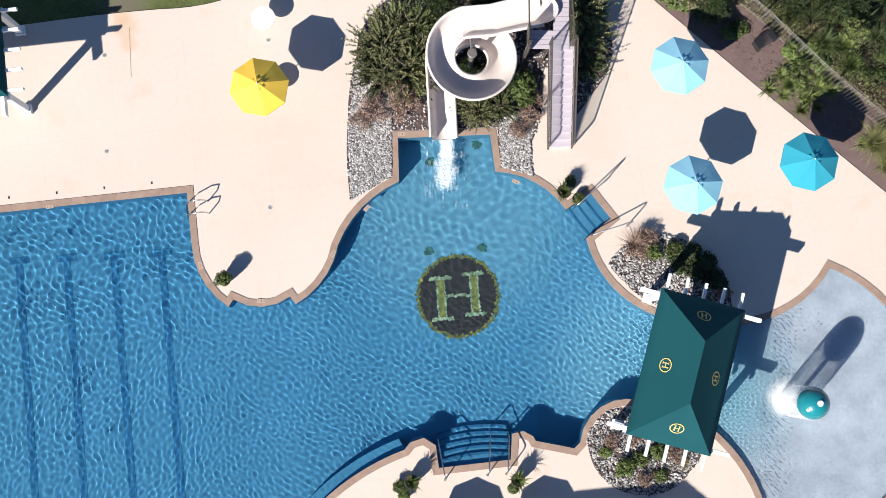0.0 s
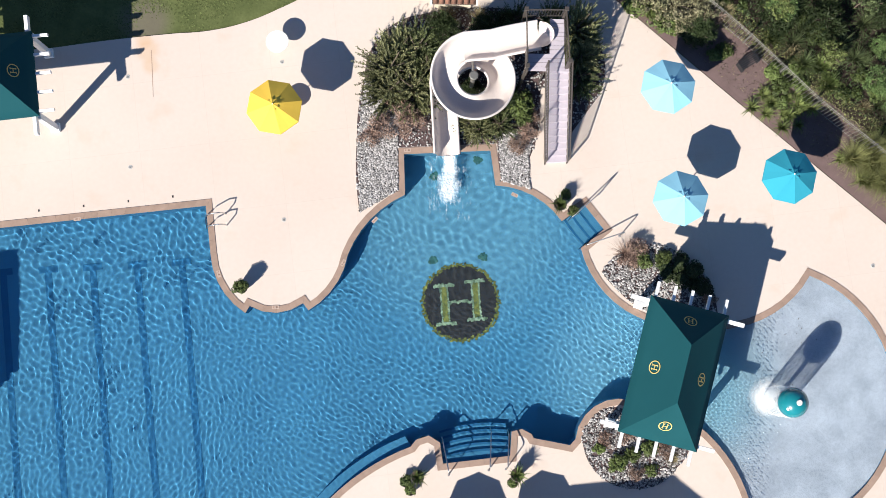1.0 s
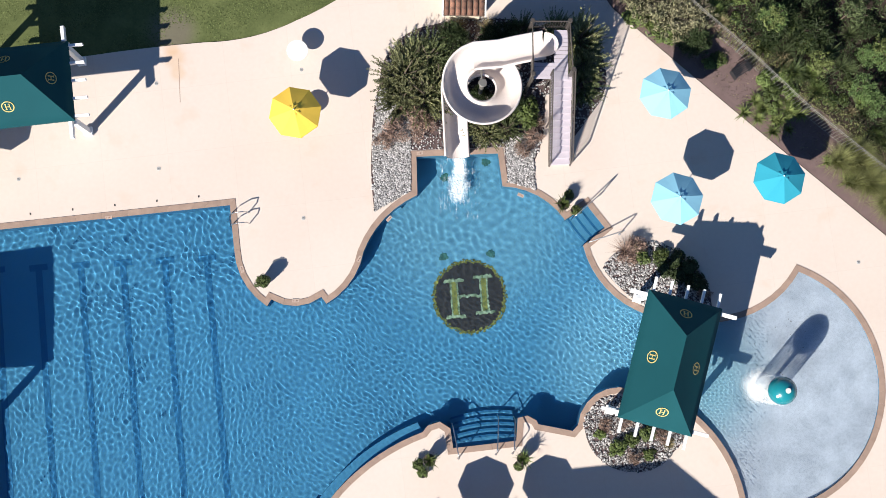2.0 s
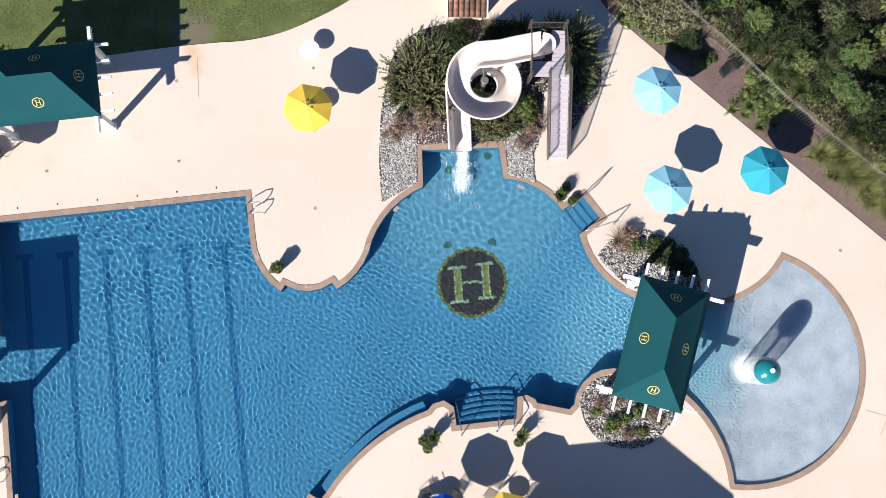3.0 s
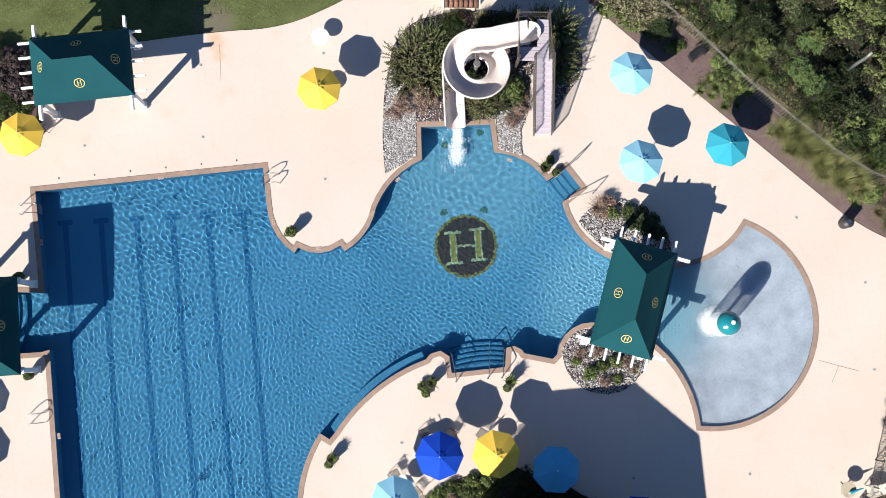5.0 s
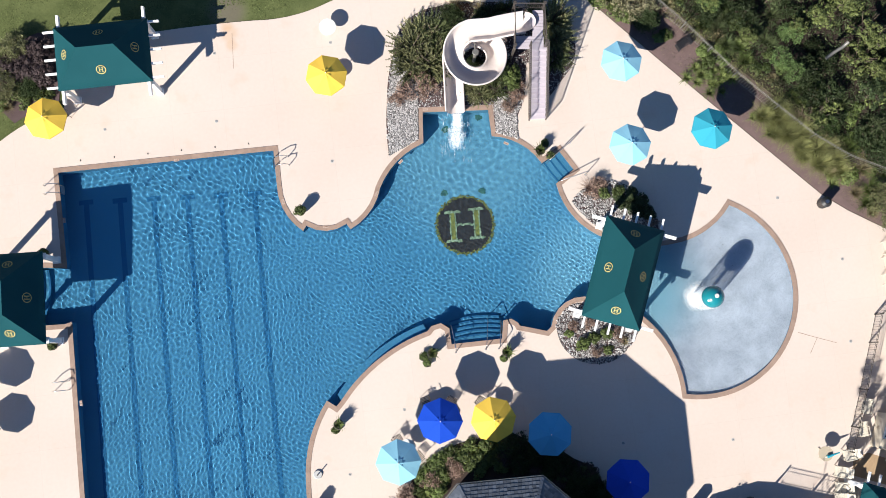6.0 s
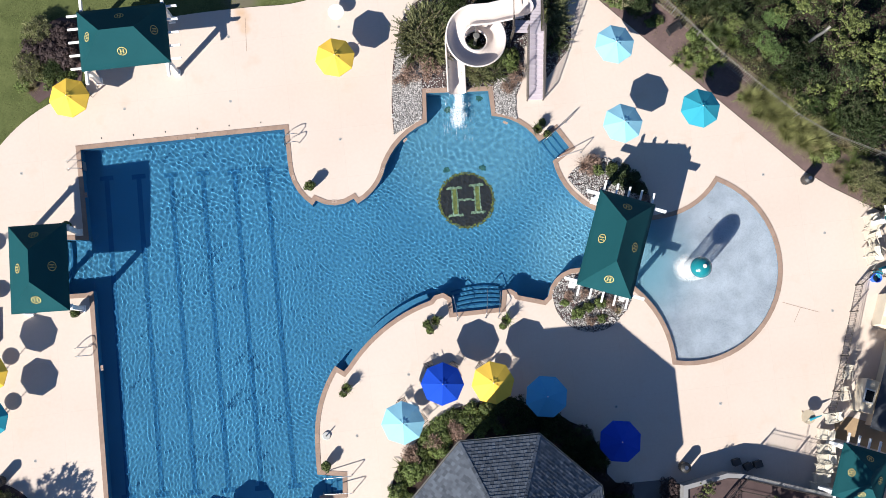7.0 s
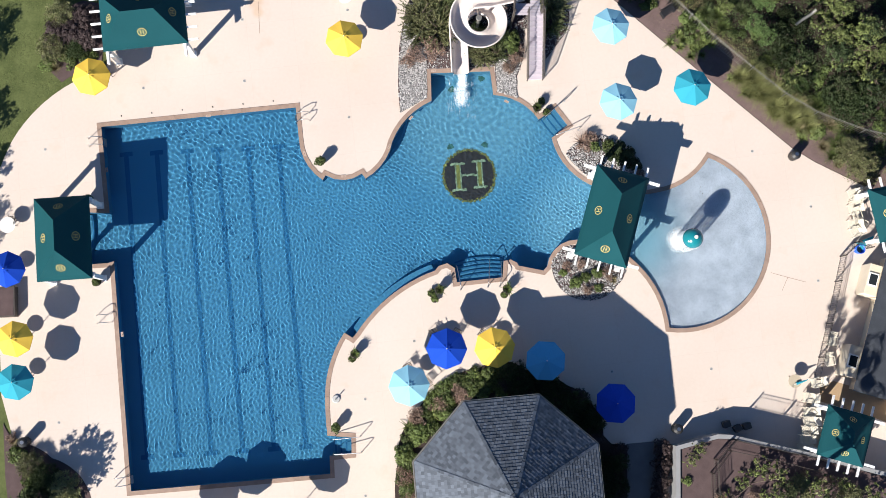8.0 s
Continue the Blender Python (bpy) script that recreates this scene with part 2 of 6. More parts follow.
def box(bm, sx, sy, sz, m=None, bevel=0.0):
    """A box that stands on its origin, centred in x and y."""
    made = bmesh.ops.create_cube(bm, size=1, matrix=(m or Matrix()) @ Matrix.Translation((0, 0, sz / 2)) @ Matrix.Diagonal((sx, sy, sz, 1)))
    if bevel:
        edges = list({e for v in made["verts"] for e in v.link_edges})
        bmesh.ops.bevel(bm, geom=edges, offset=bevel, segments=1, affect="EDGES")
    return bm


def cone(bm, r1, r2, h, seg=16, m=None):
    bmesh.ops.create_cone(bm, cap_ends=True, segments=seg, radius1=r1, radius2=r2, depth=h, matrix=(m or Matrix()) @ Matrix.Translation((0, 0, h / 2)))
    return bm


def tube(bm, pts, r, seg=8, closed=False):
    """A round bar along a line of points."""
    pts = [Vector(p) for p in pts]
    rings, count = [], len(pts)
    for i, p in enumerate(pts):
        a = pts[(i - 1) % count] if closed or i else p
        b = pts[(i + 1) % count] if closed or i < count - 1 else p
        t = (b - a).normalized()
        up = Vector((0, 0, 1)) if abs(t.z) < 0.9 else Vector((1, 0, 0))
        u = t.cross(up).normalized()
        v = u.cross(t)
        rings.append([bm.verts.new(p + r * (math.cos(k * math.tau / seg) * u + math.sin(k * math.tau / seg) * v)) for k in range(seg)])
    for i in range(count if closed else count - 1):
        a, b = rings[i], rings[(i + 1) % count]
        for k in range(seg):
            bm.faces.new((a[k], a[(k + 1) % seg], b[(k + 1) % seg], b[k]))
    if not closed:
        bm.faces.new(rings[0]), bm.faces.new(rings[-1][::-1])
    return bm


def outline(start, legs, step=0.25):
    """A closed plan line from straight legs (x, y) and arcs (x, y, sagitta to the left of the way)."""
    pts = [Vector(start)]
    for x, y, *rise in legs:
        a, b = pts[-1], Vector((x, y))
        s = rise[0] if rise else 0
        chord = (b - a).length
        if abs(s) < 1e-6:
            pts.append(b)
            continue
        left = Vector((-(b - a).y, (b - a).x)) / chord
        r = (chord * chord / 4 + s * s) / (2 * abs(s))
        c = (a + b) / 2 + left * (s - math.copysign(r, s))
        t0 = math.atan2(a.y - c.y, a.x - c.x)
        sweep = 2 * math.atan2(chord / 2, r - abs(s)) * (-1 if s > 0 else 1)
        count = max(2, int(r * abs(sweep) / step))
        pts += [c + r * Vector((math.cos(t0 + sweep * k / count), math.sin(t0 + sweep * k / count))) for k in range(1, count)] + [b]
    if (pts[0] - pts[-1]).length < 1e-4:
        pts.pop()
    return pts


def spread(pts, d, limit=2.0):
    """The closed line pts moved out by d, to the left of its way, with mitred corners."""
    out, count = [], len(pts)
    for i in range(count):
        a, b, c = pts[i - 1], pts[i], pts[(i + 1) % count]
        n1, n2 = Vector((-(b - a).y, (b - a).x)).normalized(), Vector((-(c - b).y, (c - b).x)).normalized()
        n = n1 + n2
        n = n.normalized() if n.length > 1e-3 else n1
        out.append(b + n * d * min(limit, 1 / max(0.3, n.dot(n1))))
    return out


def inside(p, poly):
    hit, j = False, len(poly) - 1
    for i in range(len(poly)):
        a, b = poly[i], poly[j]
        if (a.y > p[1]) != (b.y > p[1]) and p[0] < (b.x - a.x) * (p[1] - a.y) / (b.y - a.y) + a.x:
            hit = not hit
        j = i
    return hit


def sheet(loops, z, skirt=0.0):
    """A level sheet bounded by the first loop, with the others as holes; skirt: how far its edges go down."""
    bm = bmesh.new()
    edges, rims = [], []
    for loop in loops:
        vs = [bm.verts.new((p[0], p[1], z)) for p in loop]
        edges += [bm.edges.new((vs[i], vs[(i + 1) % len(vs)])) for i in range(len(vs))]
        rims.append(vs)
    bmesh.ops.triangle_fill(bm, use_beauty=True, use_dissolve=False, edges=edges, normal=(0, 0, 1))
    if skirt:
        for vs in rims:
            low = [bm.verts.new(v.co - Vector((0, 0, skirt))) for v in vs]
            for i in range(len(vs)):
                j = (i + 1) % len(vs)
                bm.faces.new((vs[i], vs[j], low[j], low[i]))
    bmesh.ops.recalc_face_normals(bm, faces=bm.faces)
    for f in bm.faces:
        if abs(f.normal.z) > 0.9 and f.normal.z < 0:
            f.normal_flip()
    return bm


# ---- the pool: its water line in plan, clockwise from the north-west corner ----
NORTH_SIDE = [
    (-9.94, 2.10), (-9.68, 0.0), (-8.11, -2.58, -0.36), (-7.93, -2.27), (-5.62, -2.12, -0.36), (-5.38, -2.43),
    (-3.72, 0.0, -0.33), (-1.25, 2.70, 0.36), (-1.32, 4.52), (2.53, 4.74), (2.76, 3.18), (5.70, 1.63, 0.40),
    (6.72, 2.36), (7.58, 1.28), (6.55, 0.43), (9.01, -2.55, -0.44), (13.4, -2.98, -0.38), (16.71, -0.65, -0.45),
]
SOUTH_SIDE = [
    (14.10, -11.68, 5.0), (11.2, -6.95, -0.62), (8.2, -6.15, -0.1), (6.30, -7.9, -0.5), (6.05, -8.17), (4.46, -7.88),
    (4.36, -7.70), (3.52, -7.60, -0.16), (3.46, -8.64), (0.54, -9.00), (0.40, -8.10), (-0.62, -7.98, -0.24), (-0.85, -8.28),
    (-5.72, -12.30, -0.52), (-5.98, -12.62), (-6.52, -12.30), (-7.62, -16.3, -0.30), (-7.42, -18.72, -0.03),
]
WEST_SIDE = [
    (-5.92, -18.80), (-5.88, -19.82), (-7.25, -19.98), (-7.18, -21.08), (-19.46, -22.28), (-21.12, -8.02),
    (-21.5, -8.15), (-24.6, -8.4), (-24.2, -4.9), (-21.53, -4.95), (-22.28, 0.58),
]
POOL = outline((-22.28, 0.58), NORTH_SIDE + SOUTH_SIDE + WEST_SIDE)
COPING_OUT = spread(POOL, 0.258)
WATER_Z = -0.10


def sway(x, y, f, k):
    """A slow wandering value between about -1 and 1."""
    return (np.sin(f * (1.0 * x + 0.37 * y) + k) + np.sin(f * (-0.62 * x + 1.13 * y) + 2.1 * k) + np.sin(f * (1.71 * x - 0.9 * y) + 3.7 * k) + np.sin(f * (0.33 * x + 1.9 * y) + 5.3 * k)) / 2.6


def floor_depth(x, y):
    """The pool's floor: lanes and round basin about a metre deep, rising to the splash pad's beach."""
    rise = np.clip((x - 8.2) / 4.0, 0.0, 1.0)
    beach = WATER_Z + 0.035 * (x - 16.9 - 0.05 * (y + 6) + 0.3 * sway(x, y, 0.9, 3.0))
    return -1.15 * (1 - rise) + np.minimum(WATER_Z - 0.06, np.maximum(-0.30, beach)) * rise


def grid_patch(loop, step, height, x0, x1, y0, y1):
    """Square cells of a level field whose middles lie inside the loop, at height()."""
    nx, ny = int((x1 - x0) / step), int((y1 - y0) / step)
    cx, cy = np.meshgrid(x0 + (np.arange(nx) + 0.5) * step, y0 + (np.arange(ny) + 0.5) * step, indexing="ij")
    keep = np.zeros(cx.shape, bool)
    for i in range(len(loop)):
        a, b = loop[i], loop[i - 1]
        if a.y != b.y:
            keep ^= ((a.y > cy) != (b.y > cy)) & (cx < (b.x - a.x) * (cy - a.y) / (b.y - a.y) + a.x)
    at = -np.ones((nx + 1, ny + 1), int)
    used = np.zeros((nx + 1, ny + 1), bool)
    for di in (0, 1):
        for dj in (0, 1):
            used[di:nx + di, dj:ny + dj] |= keep
    at[used] = np.arange(used.sum())
    ii, jj = np.nonzero(used)
    vx, vy = x0 + ii * step, y0 + jj * step
    verts = np.stack([vx, vy, height(vx, vy)], 1).tolist()
    ci, cj = np.nonzero(keep)
    faces = np.stack([at[ci, cj], at[ci + 1, cj], at[ci + 1, cj + 1], at[ci, cj + 1]], 1).tolist()
    me = bpy.data.meshes.new("patch")
    me.from_pydata(verts, [], faces)
    bm = bmesh.new()
    bm.from_mesh(me)
    return bm


WIDER = spread(POOL, 0.22)
PAD_LINE = 11.4
part("pool_floor", grid_patch(WIDER, 0.3, floor_depth, -25.2, PAD_LINE + 0.01, -22.8, 5.4), "pool_floor", None, "blue plastered pool floor under clear water", kind="structure")
part("splash_pad_floor", grid_patch(WIDER, 0.2, floor_depth, PAD_LINE, 21.4, -12.3, 0.3), "pad", None, "grey wet concrete floor of the splash pad", kind="structure")

bm = bmesh.new()
top = [bm.verts.new((p.x, p.y, -0.01)) for p in POOL]
low = [bm.verts.new((p.x, p.y, -1.3)) for p in POOL]
for i in range(len(POOL)):
    bm.faces.new((top[i - 1], top[i], low[i], low[i - 1]))
part("pool_wall", bm, "pool_floor", None, "blue plastered pool walls", kind="structure")


wave_rng = random.Random(4)


def wave_set(count, shortest, span, mean, wide, steep):
    """Ripples of several lengths about one heading: wave numbers, phase, height."""
    out = []
    for k in range(count):
        length = shortest * span ** (k / (count - 1.0))
        turn = wave_rng.gauss(mean, wide)
        out.append((math.tau / length * math.cos(turn), math.tau / length * math.sin(turn), wave_rng.uniform(0, math.tau), steep * length ** 1.05))
    return out


CELLS = wave_set(26, 0.23, 2.4, 0.6, 1.2, 0.00145)  # the wide net of light at the lanes' north end
STREAKS = wave_set(26, 0.18, 2.1, -0.1, 0.42, 0.0014)  # fine crests along the lanes
CHOP = wave_set(26, 0.18, 2.1, 0.8, 1.1, 0.0014)  # fine wind chop in the channel and the south
SWELL = wave_set(22, 0.30, 2.6, 0.5, 1.7, 0.0010)  # soft slow dimples in the sheltered basin

RIPPLETS = wave_set(24, 0.11, 2.0, 0.7, 1.6, 0.0042)  # short steep ripples over the shallow water


def ripple(x, y):
    """Wind ripples: a wide net in the north-west, fine crests down the lanes, chop in the channel, a calm basin."""
    wx, wy = x + 0.12 * sway(x, y, 1.1, 1.0), y + 0.12 * sway(x, y, 1.1, 6.0)
    calm = np.clip(1.12 * np.exp(-((x - 1.1) ** 2 + (y - 0.9) ** 2) / 21.0), 0.0, 1.0)
    net = np.clip(0.62 + 0.11 * (y + 5.0) - 0.05 * (x + 12.0) + 0.25 * sway(x, y, 0.35, 2.0), 0.12, 1.0) * (1 - calm)
    lanes = np.clip(0.5 - 0.22 * (x + 8.5) + 0.3 * sway(x, y, 0.3, 4.0), 0.0, 1.0)
    wave = [sum(a * np.sin(u * wx + v * wy + p) for u, v, p, a in kind) for kind in (CELLS, STREAKS, CHOP, SWELL)]
    gust = 0.9 + 0.2 * sway(x, y, 0.45, 3.0)
    rest = (1 - calm) * (1 - 0.55 * net) * gust
    short = sum(a * np.sin(u * x + v * y + p) for u, v, p, a in RIPPLETS) * 0.7 * np.clip((x - 7.2) / 3.0, 0.0, 1.0)
    return WATER_Z + short + net * wave[0] + rest * (lanes * wave[1] + (1 - 0.75 * lanes) * wave[2]) + (0.25 + 0.75 * calm) * wave[3]


water = part("pool_water", grid_patch(WIDER, 0.033, ripple, -25.2, 11.801, -22.8, 5.4), "water", None, "clear rippling blue pool water", True, kind="structure")
water.cycles.is_caustics_caster = True
sun.data.cycles.is_caustics_light = True
# the splash pad lies under a skin of water that grows still towards its far rim
def shiver(x, y):
    near = 0.16 + 0.85 * np.exp(-np.maximum(0.0, x - 13.7 - 0.5 * sway(y, y, 0.6, 4.0)) / 1.3)
    d = np.hypot(x - 15.03, y + 6.17)
    rings = 0.0013 * np.sin(math.tau * d / 0.21) * np.exp(-np.maximum(0, d - 0.7) / 1.1)
    short = sum(a * np.sin(u * x + v * y + p) for u, v, p, a in RIPPLETS) * np.maximum(0.04, np.exp(-np.maximum(0.0, x - 13.6 - 0.6 * sway(y, y, 0.6, 4.0)) / 1.2)) * np.clip((y + 11.0) / 3.0, 0.25, 1.0)
    return WATER_Z + rings + short + 0.6 * np.minimum(1.0, near) * (ripple(x + 3.0, y) - WATER_Z)


skin = part("splash_pad_water", grid_patch(WIDER, 0.027, shiver, 11.8, 21.4, -12.3, 0.3), "shallow_water", None, "thin rippling skin of water on the splash pad", True, kind="structure")
skin.cycles.is_caustics_caster = True

# ---- deck and ground ----
DECK = outline((-16.7, 9.05), [
    (-11.28, 9.80, 0.05), (-7.05, 10.95, -0.25), (-3.6, 13.2, -0.15), (-3.6, 24.0), (-1.0, 24.0), (8.0, 11.80), (13.62, 7.08), (22.2, 0.02), (23.7, -0.86), (27.6, -2.7),
    (34.0, -4.0), (34.0, -40.0), (-21.5, -40.0), (-21.9, -22.9), (-22.6, -21.4, 0.1), (-24.6, -20.25, 0.2), (-26.9, -19.0), (-27.7, -16.5), (-27.9, -14.0),
    (-29.6, -13.0), (-29.4, -6.0), (-27.85, -0.45, 0.2), (-22.1, 4.35, 0.75), (-22.2, 8.45), (-16.7, 9.05)])
deck = part("deck", sheet([DECK, COPING_OUT], 0.0, 0.15), "deck", None, "pale peach concrete pool deck with sawn joints", kind="structure")
for a, b in (((20.65, -8.05), (21.6, -8.3)), ((21.6, -8.3), (22.9, -8.62)), ((21.75, -8.35), (21.35, -9.25)), ((-12.55, 9.0), (-12.4, 6.9))):
    a, b = Vector(a), Vector(b)
    part("crack", box(bmesh.new(), (b - a).length, 0.025, 0.004, Matrix.Translation((*((a + b) / 2), 0.0005)) @ Matrix.Rotation(math.atan2(b.y - a.y, b.x - a.x), 4, "Z")), "coping", deck, "hairline crack in the concrete")
FAR = [(-900, -900), (900, -900), (900, 900), (-900, 900)]
part("ground", sheet([FAR, spread(DECK, -0.15)], -0.04), "grass", None, "mown green lawn round the pool deck", kind="structure")


# ---- shade pavilions ----
def emblem(bm, r, m):
    """A ring round two uprights with feet and a cross bar."""
    t = 0.075 * r / 0.3
    ring = [[bm.verts.new(m @ Vector((q * math.cos(a), q * math.sin(a), 0))) for q in (r - t * 0.6, r)] for a in (k * math.tau / 28 for k in range(28))]
    for k in range(28):
        a, b = ring[k], ring[(k + 1) % 28]
        bm.faces.new((a[0], a[1], b[1], b[0]))
    for cx, cy, w, h in ((-0.3, 0, 0.15, 0.95), (0.3, 0, 0.15, 0.95), (0, 0, 0.5, 0.13), (-0.3, 0.48, 0.34, 0.09), (-0.3, -0.48, 0.34, 0.09), (0.3, 0.48, 0.34, 0.09), (0.3, -0.48, 0.34, 0.09)):
        q = [m @ Vector((r * (cx + sx * w / 2), r * (cy + sy * h / 2), 0.001)) for sx, sy in ((-1, -1), (1, -1), (1, 1), (-1, 1))]
        bm.faces.new([bm.verts.new(p) for p in q])
    return bm


def pavilion(x, y, rz, half_w=1.62, half_l=2.9, rim=3.1, ridge=4.45, rafters=True, label="", badge=0.275, crown=1.2):
    """A hipped teal canopy on a white timber pergola; its length runs along y."""
    th = thing("shade_pavilion", x, y, 0, rz, label, "pavilion", "shade pavilions")
    rl = crown  # half the ridge's length
    corners = [Vector((-half_w, -half_l, rim)), Vector((half_w, -half_l, rim)), Vector((half_w, half_l, rim)), Vector((-half_w, half_l, rim))]
    a, b = Vector((0, -rl, ridge)), Vector((0, rl, ridge))
    panels = [(corners[0], corners[1], a), (corners[1], corners[2], b, a), (corners[2], corners[3], b), (corners[3], corners[0], a, b)]
    for pts in panels:
        bm = bmesh.new()
        c = sum(pts, Vector()) / len(pts)
        n = (pts[1] - pts[0]).cross(pts[2] - pts[0]).normalized()
        steps = 6
        # cloth sags a little between its hems
        quad = pts if len(pts) == 4 else (pts[0], pts[1], pts[2], pts[2])
        rows = []
        for i in range(steps + 1):
            u = i / steps
            l, r = quad[0].lerp(quad[3], u), quad[1].lerp(quad[2], u)
            rows.append([bm.verts.new(l.lerp(r, k / steps) - n * 0.05 * math.sin(math.pi * u) * math.sin(math.pi * k / steps)) for k in range(steps + 1)])
        for i in range(steps):
            for k in range(steps):
                bm.faces.new((rows[i][k], rows[i][k + 1], rows[i + 1][k + 1], rows[i + 1][k]))
        low = [bm.verts.new(v.co - Vector((0, 0, 0.14))) for v in rows[0]]
        for k in range(steps):
            bm.faces.new((low[k], low[k + 1], rows[0][k + 1], rows[0][k]))
        bmesh.ops.remove_doubles(bm, verts=bm.verts, dist=0.001)
        canopy = part("canopy_panel", bm, "teal_cloth", th, smooth=True)
        e = (pts[1] - pts[0]).normalized()
        up = n.cross(e)
        where = (pts[0] + pts[1]) / 2 * 0.60 + pts[2] * 0.40 if len(pts) == 3 else (pts[0] + pts[1]) / 2 * 0.60 + (pts[2] + pts[3]) / 2 * 0.40
        frame_m = Matrix.Translation(where + n * -0.02) @ Matrix((e, up, n)).transposed().to_4x4()
        part("emblem", emblem(bmesh.new(), badge, frame_m), "gold", canopy, "gold printed ring emblem")
    for s in (-1, 1):
        part("beam", box(bmesh.new(), 2 * half_w + (1.5 if rafters else -0.1), 0.16, 0.30, Matrix.Translation((0, s * (half_l - 0.22), rim - 0.42)), 0.012), "white_wood", th)
        part("beam", box(bmesh.new(), 0.14, 2 * half_l - 0.8, 0.24, Matrix.Translation((s * (half_w - 0.2), 0, rim - 0.4)), 0.012), "white_wood", th)
        for k in range(5 if rafters else 0):
            part("rafter", box(bmesh.new(), 0.11, 1.15, 0.18, Matrix.Translation((-half_w + 0.2 + k * (half_w - 0.2) / 2, s * (half_l + 0.06), rim - 0.20)), 0.01), "white_wood", th)
        for q in (-1, 1):
            px, py = q * (half_w - 0.12), s * (half_l - 0.22)
            post = part("post", box(bmesh.new(), 0.26, 0.26, rim - 0.42, Matrix.Translation((px, py, 0)), 0.015), "white_wood", th)
            part("plinth", box(bmesh.new(), 0.40, 0.40, 0.22, Matrix.Translation((px, py, 0)), 0.02), "white_wood", post)
            part("capital", box(bmesh.new(), 0.36, 0.36, 0.10, Matrix.Translation((px, py, rim - 0.54)), 0.015), "white_wood", post)
    return th


TEAL = "hipped teal canvas canopy on white timber pergola "
pavilion(9.89, -4.98, -14.3, 1.66, 2.88, 3.1, 4.88, crown=1.18, label=TEAL + "over the pool channel")
pavilion(-19.15, 6.77, -82.5, 1.79, 2.60, 3.1, 4.88, crown=1.0, label=TEAL + "beside the lawn")
pavilion(-23.42, -6.93, 5.0, 1.65, 2.53, 3.1, 4.88, crown=0.9, rafters=False, label=TEAL + "over west steps")
pavilion(24.28, -18.18, -15.0, 1.46, 1.57, 2.7, 4.0, crown=0.33, label=TEAL + "by stacked chairs", badge=0.22)


# ---- umbrellas ----
def umbrella(x, y, cloth, rz, label, rim=2.22, top=2.84, r=1.2):
    th = thing("patio_umbrella", x, y, 0, rz, label, "umbrella", "patio umbrellas")
    part("base", cone(cone(bmesh.new(), 0.28, 0.26, 0.07, 20), 0.05, 0.045, 0.35, 12), "black", th)
    part("pole", cone(bmesh.new(), 0.024, 0.022, top + 0.02, 10), "white_plastic", th)
    bm = bmesh.new()
    rings = []
    for u in (0.16, 0.4, 0.7, 1.0):
        ring = []
        for k in range(32):
            a = k * math.tau / 32
            edge = math.cos(math.pi / 8) / math.cos((a % (math.pi / 4)) - math.pi / 8)
            dip = (1 - abs((a % (math.pi / 4)) / (math.pi / 8) - 1)) * 0.008 * u
            ring.append(bm.verts.new((r * u * edge * math.cos(a), r * u * edge * math.sin(a), top - (top - rim) * (u ** 1.12) - dip)))
        rings.append(ring)
    for i in range(3):
        for k in range(32):
            bm.faces.new((rings[i][k], rings[i + 1][k], rings[i + 1][(k + 1) % 32], rings[i][(k + 1) % 32]))
    low = [bm.verts.new(v.co * 1.0 - Vector((0, 0, 0.07))) for v in rings[-1]]
    for k in range(32):
        bm.faces.new((rings[-1][k], low[k], low[(k + 1) % 32], rings[-1][(k + 1) % 32]))
    part("canopy", bm, cloth, th)
    bm = bmesh.new()
    tip = bm.verts.new((0, 0, top + 0.035))
    ring = []
    for k in range(16):
        a = k * math.tau / 16
        q = 0.29 if k % 2 == 0 else 0.20
        ring.append(bm.verts.new((q * math.cos(a), q * math.sin(a), top - (0.065 if k % 2 else 0.085))))
    for k in range(16):
        bm.faces.new((tip, ring[k], ring[(k + 1) % 16]))
    vent = part("vent_cap", bm, cloth, th)
    part("finial", cone(bmesh.new(), 0.035, 0.012, 0.06, 8, Matrix.Translation((0, 0, top + 0.03))), "white_plastic", vent)
    for k in range(8):
        a = k * math.tau / 8
        part("rib", tube(bmesh.new(), [(0.1 * math.cos(a), 0.1 * math.sin(a), top - 0.06), ((r - 0.02) * math.cos(a), (r - 0.02) * math.sin(a), rim - 0.03)], 0.012, 5), "white_plastic", th)
    return th


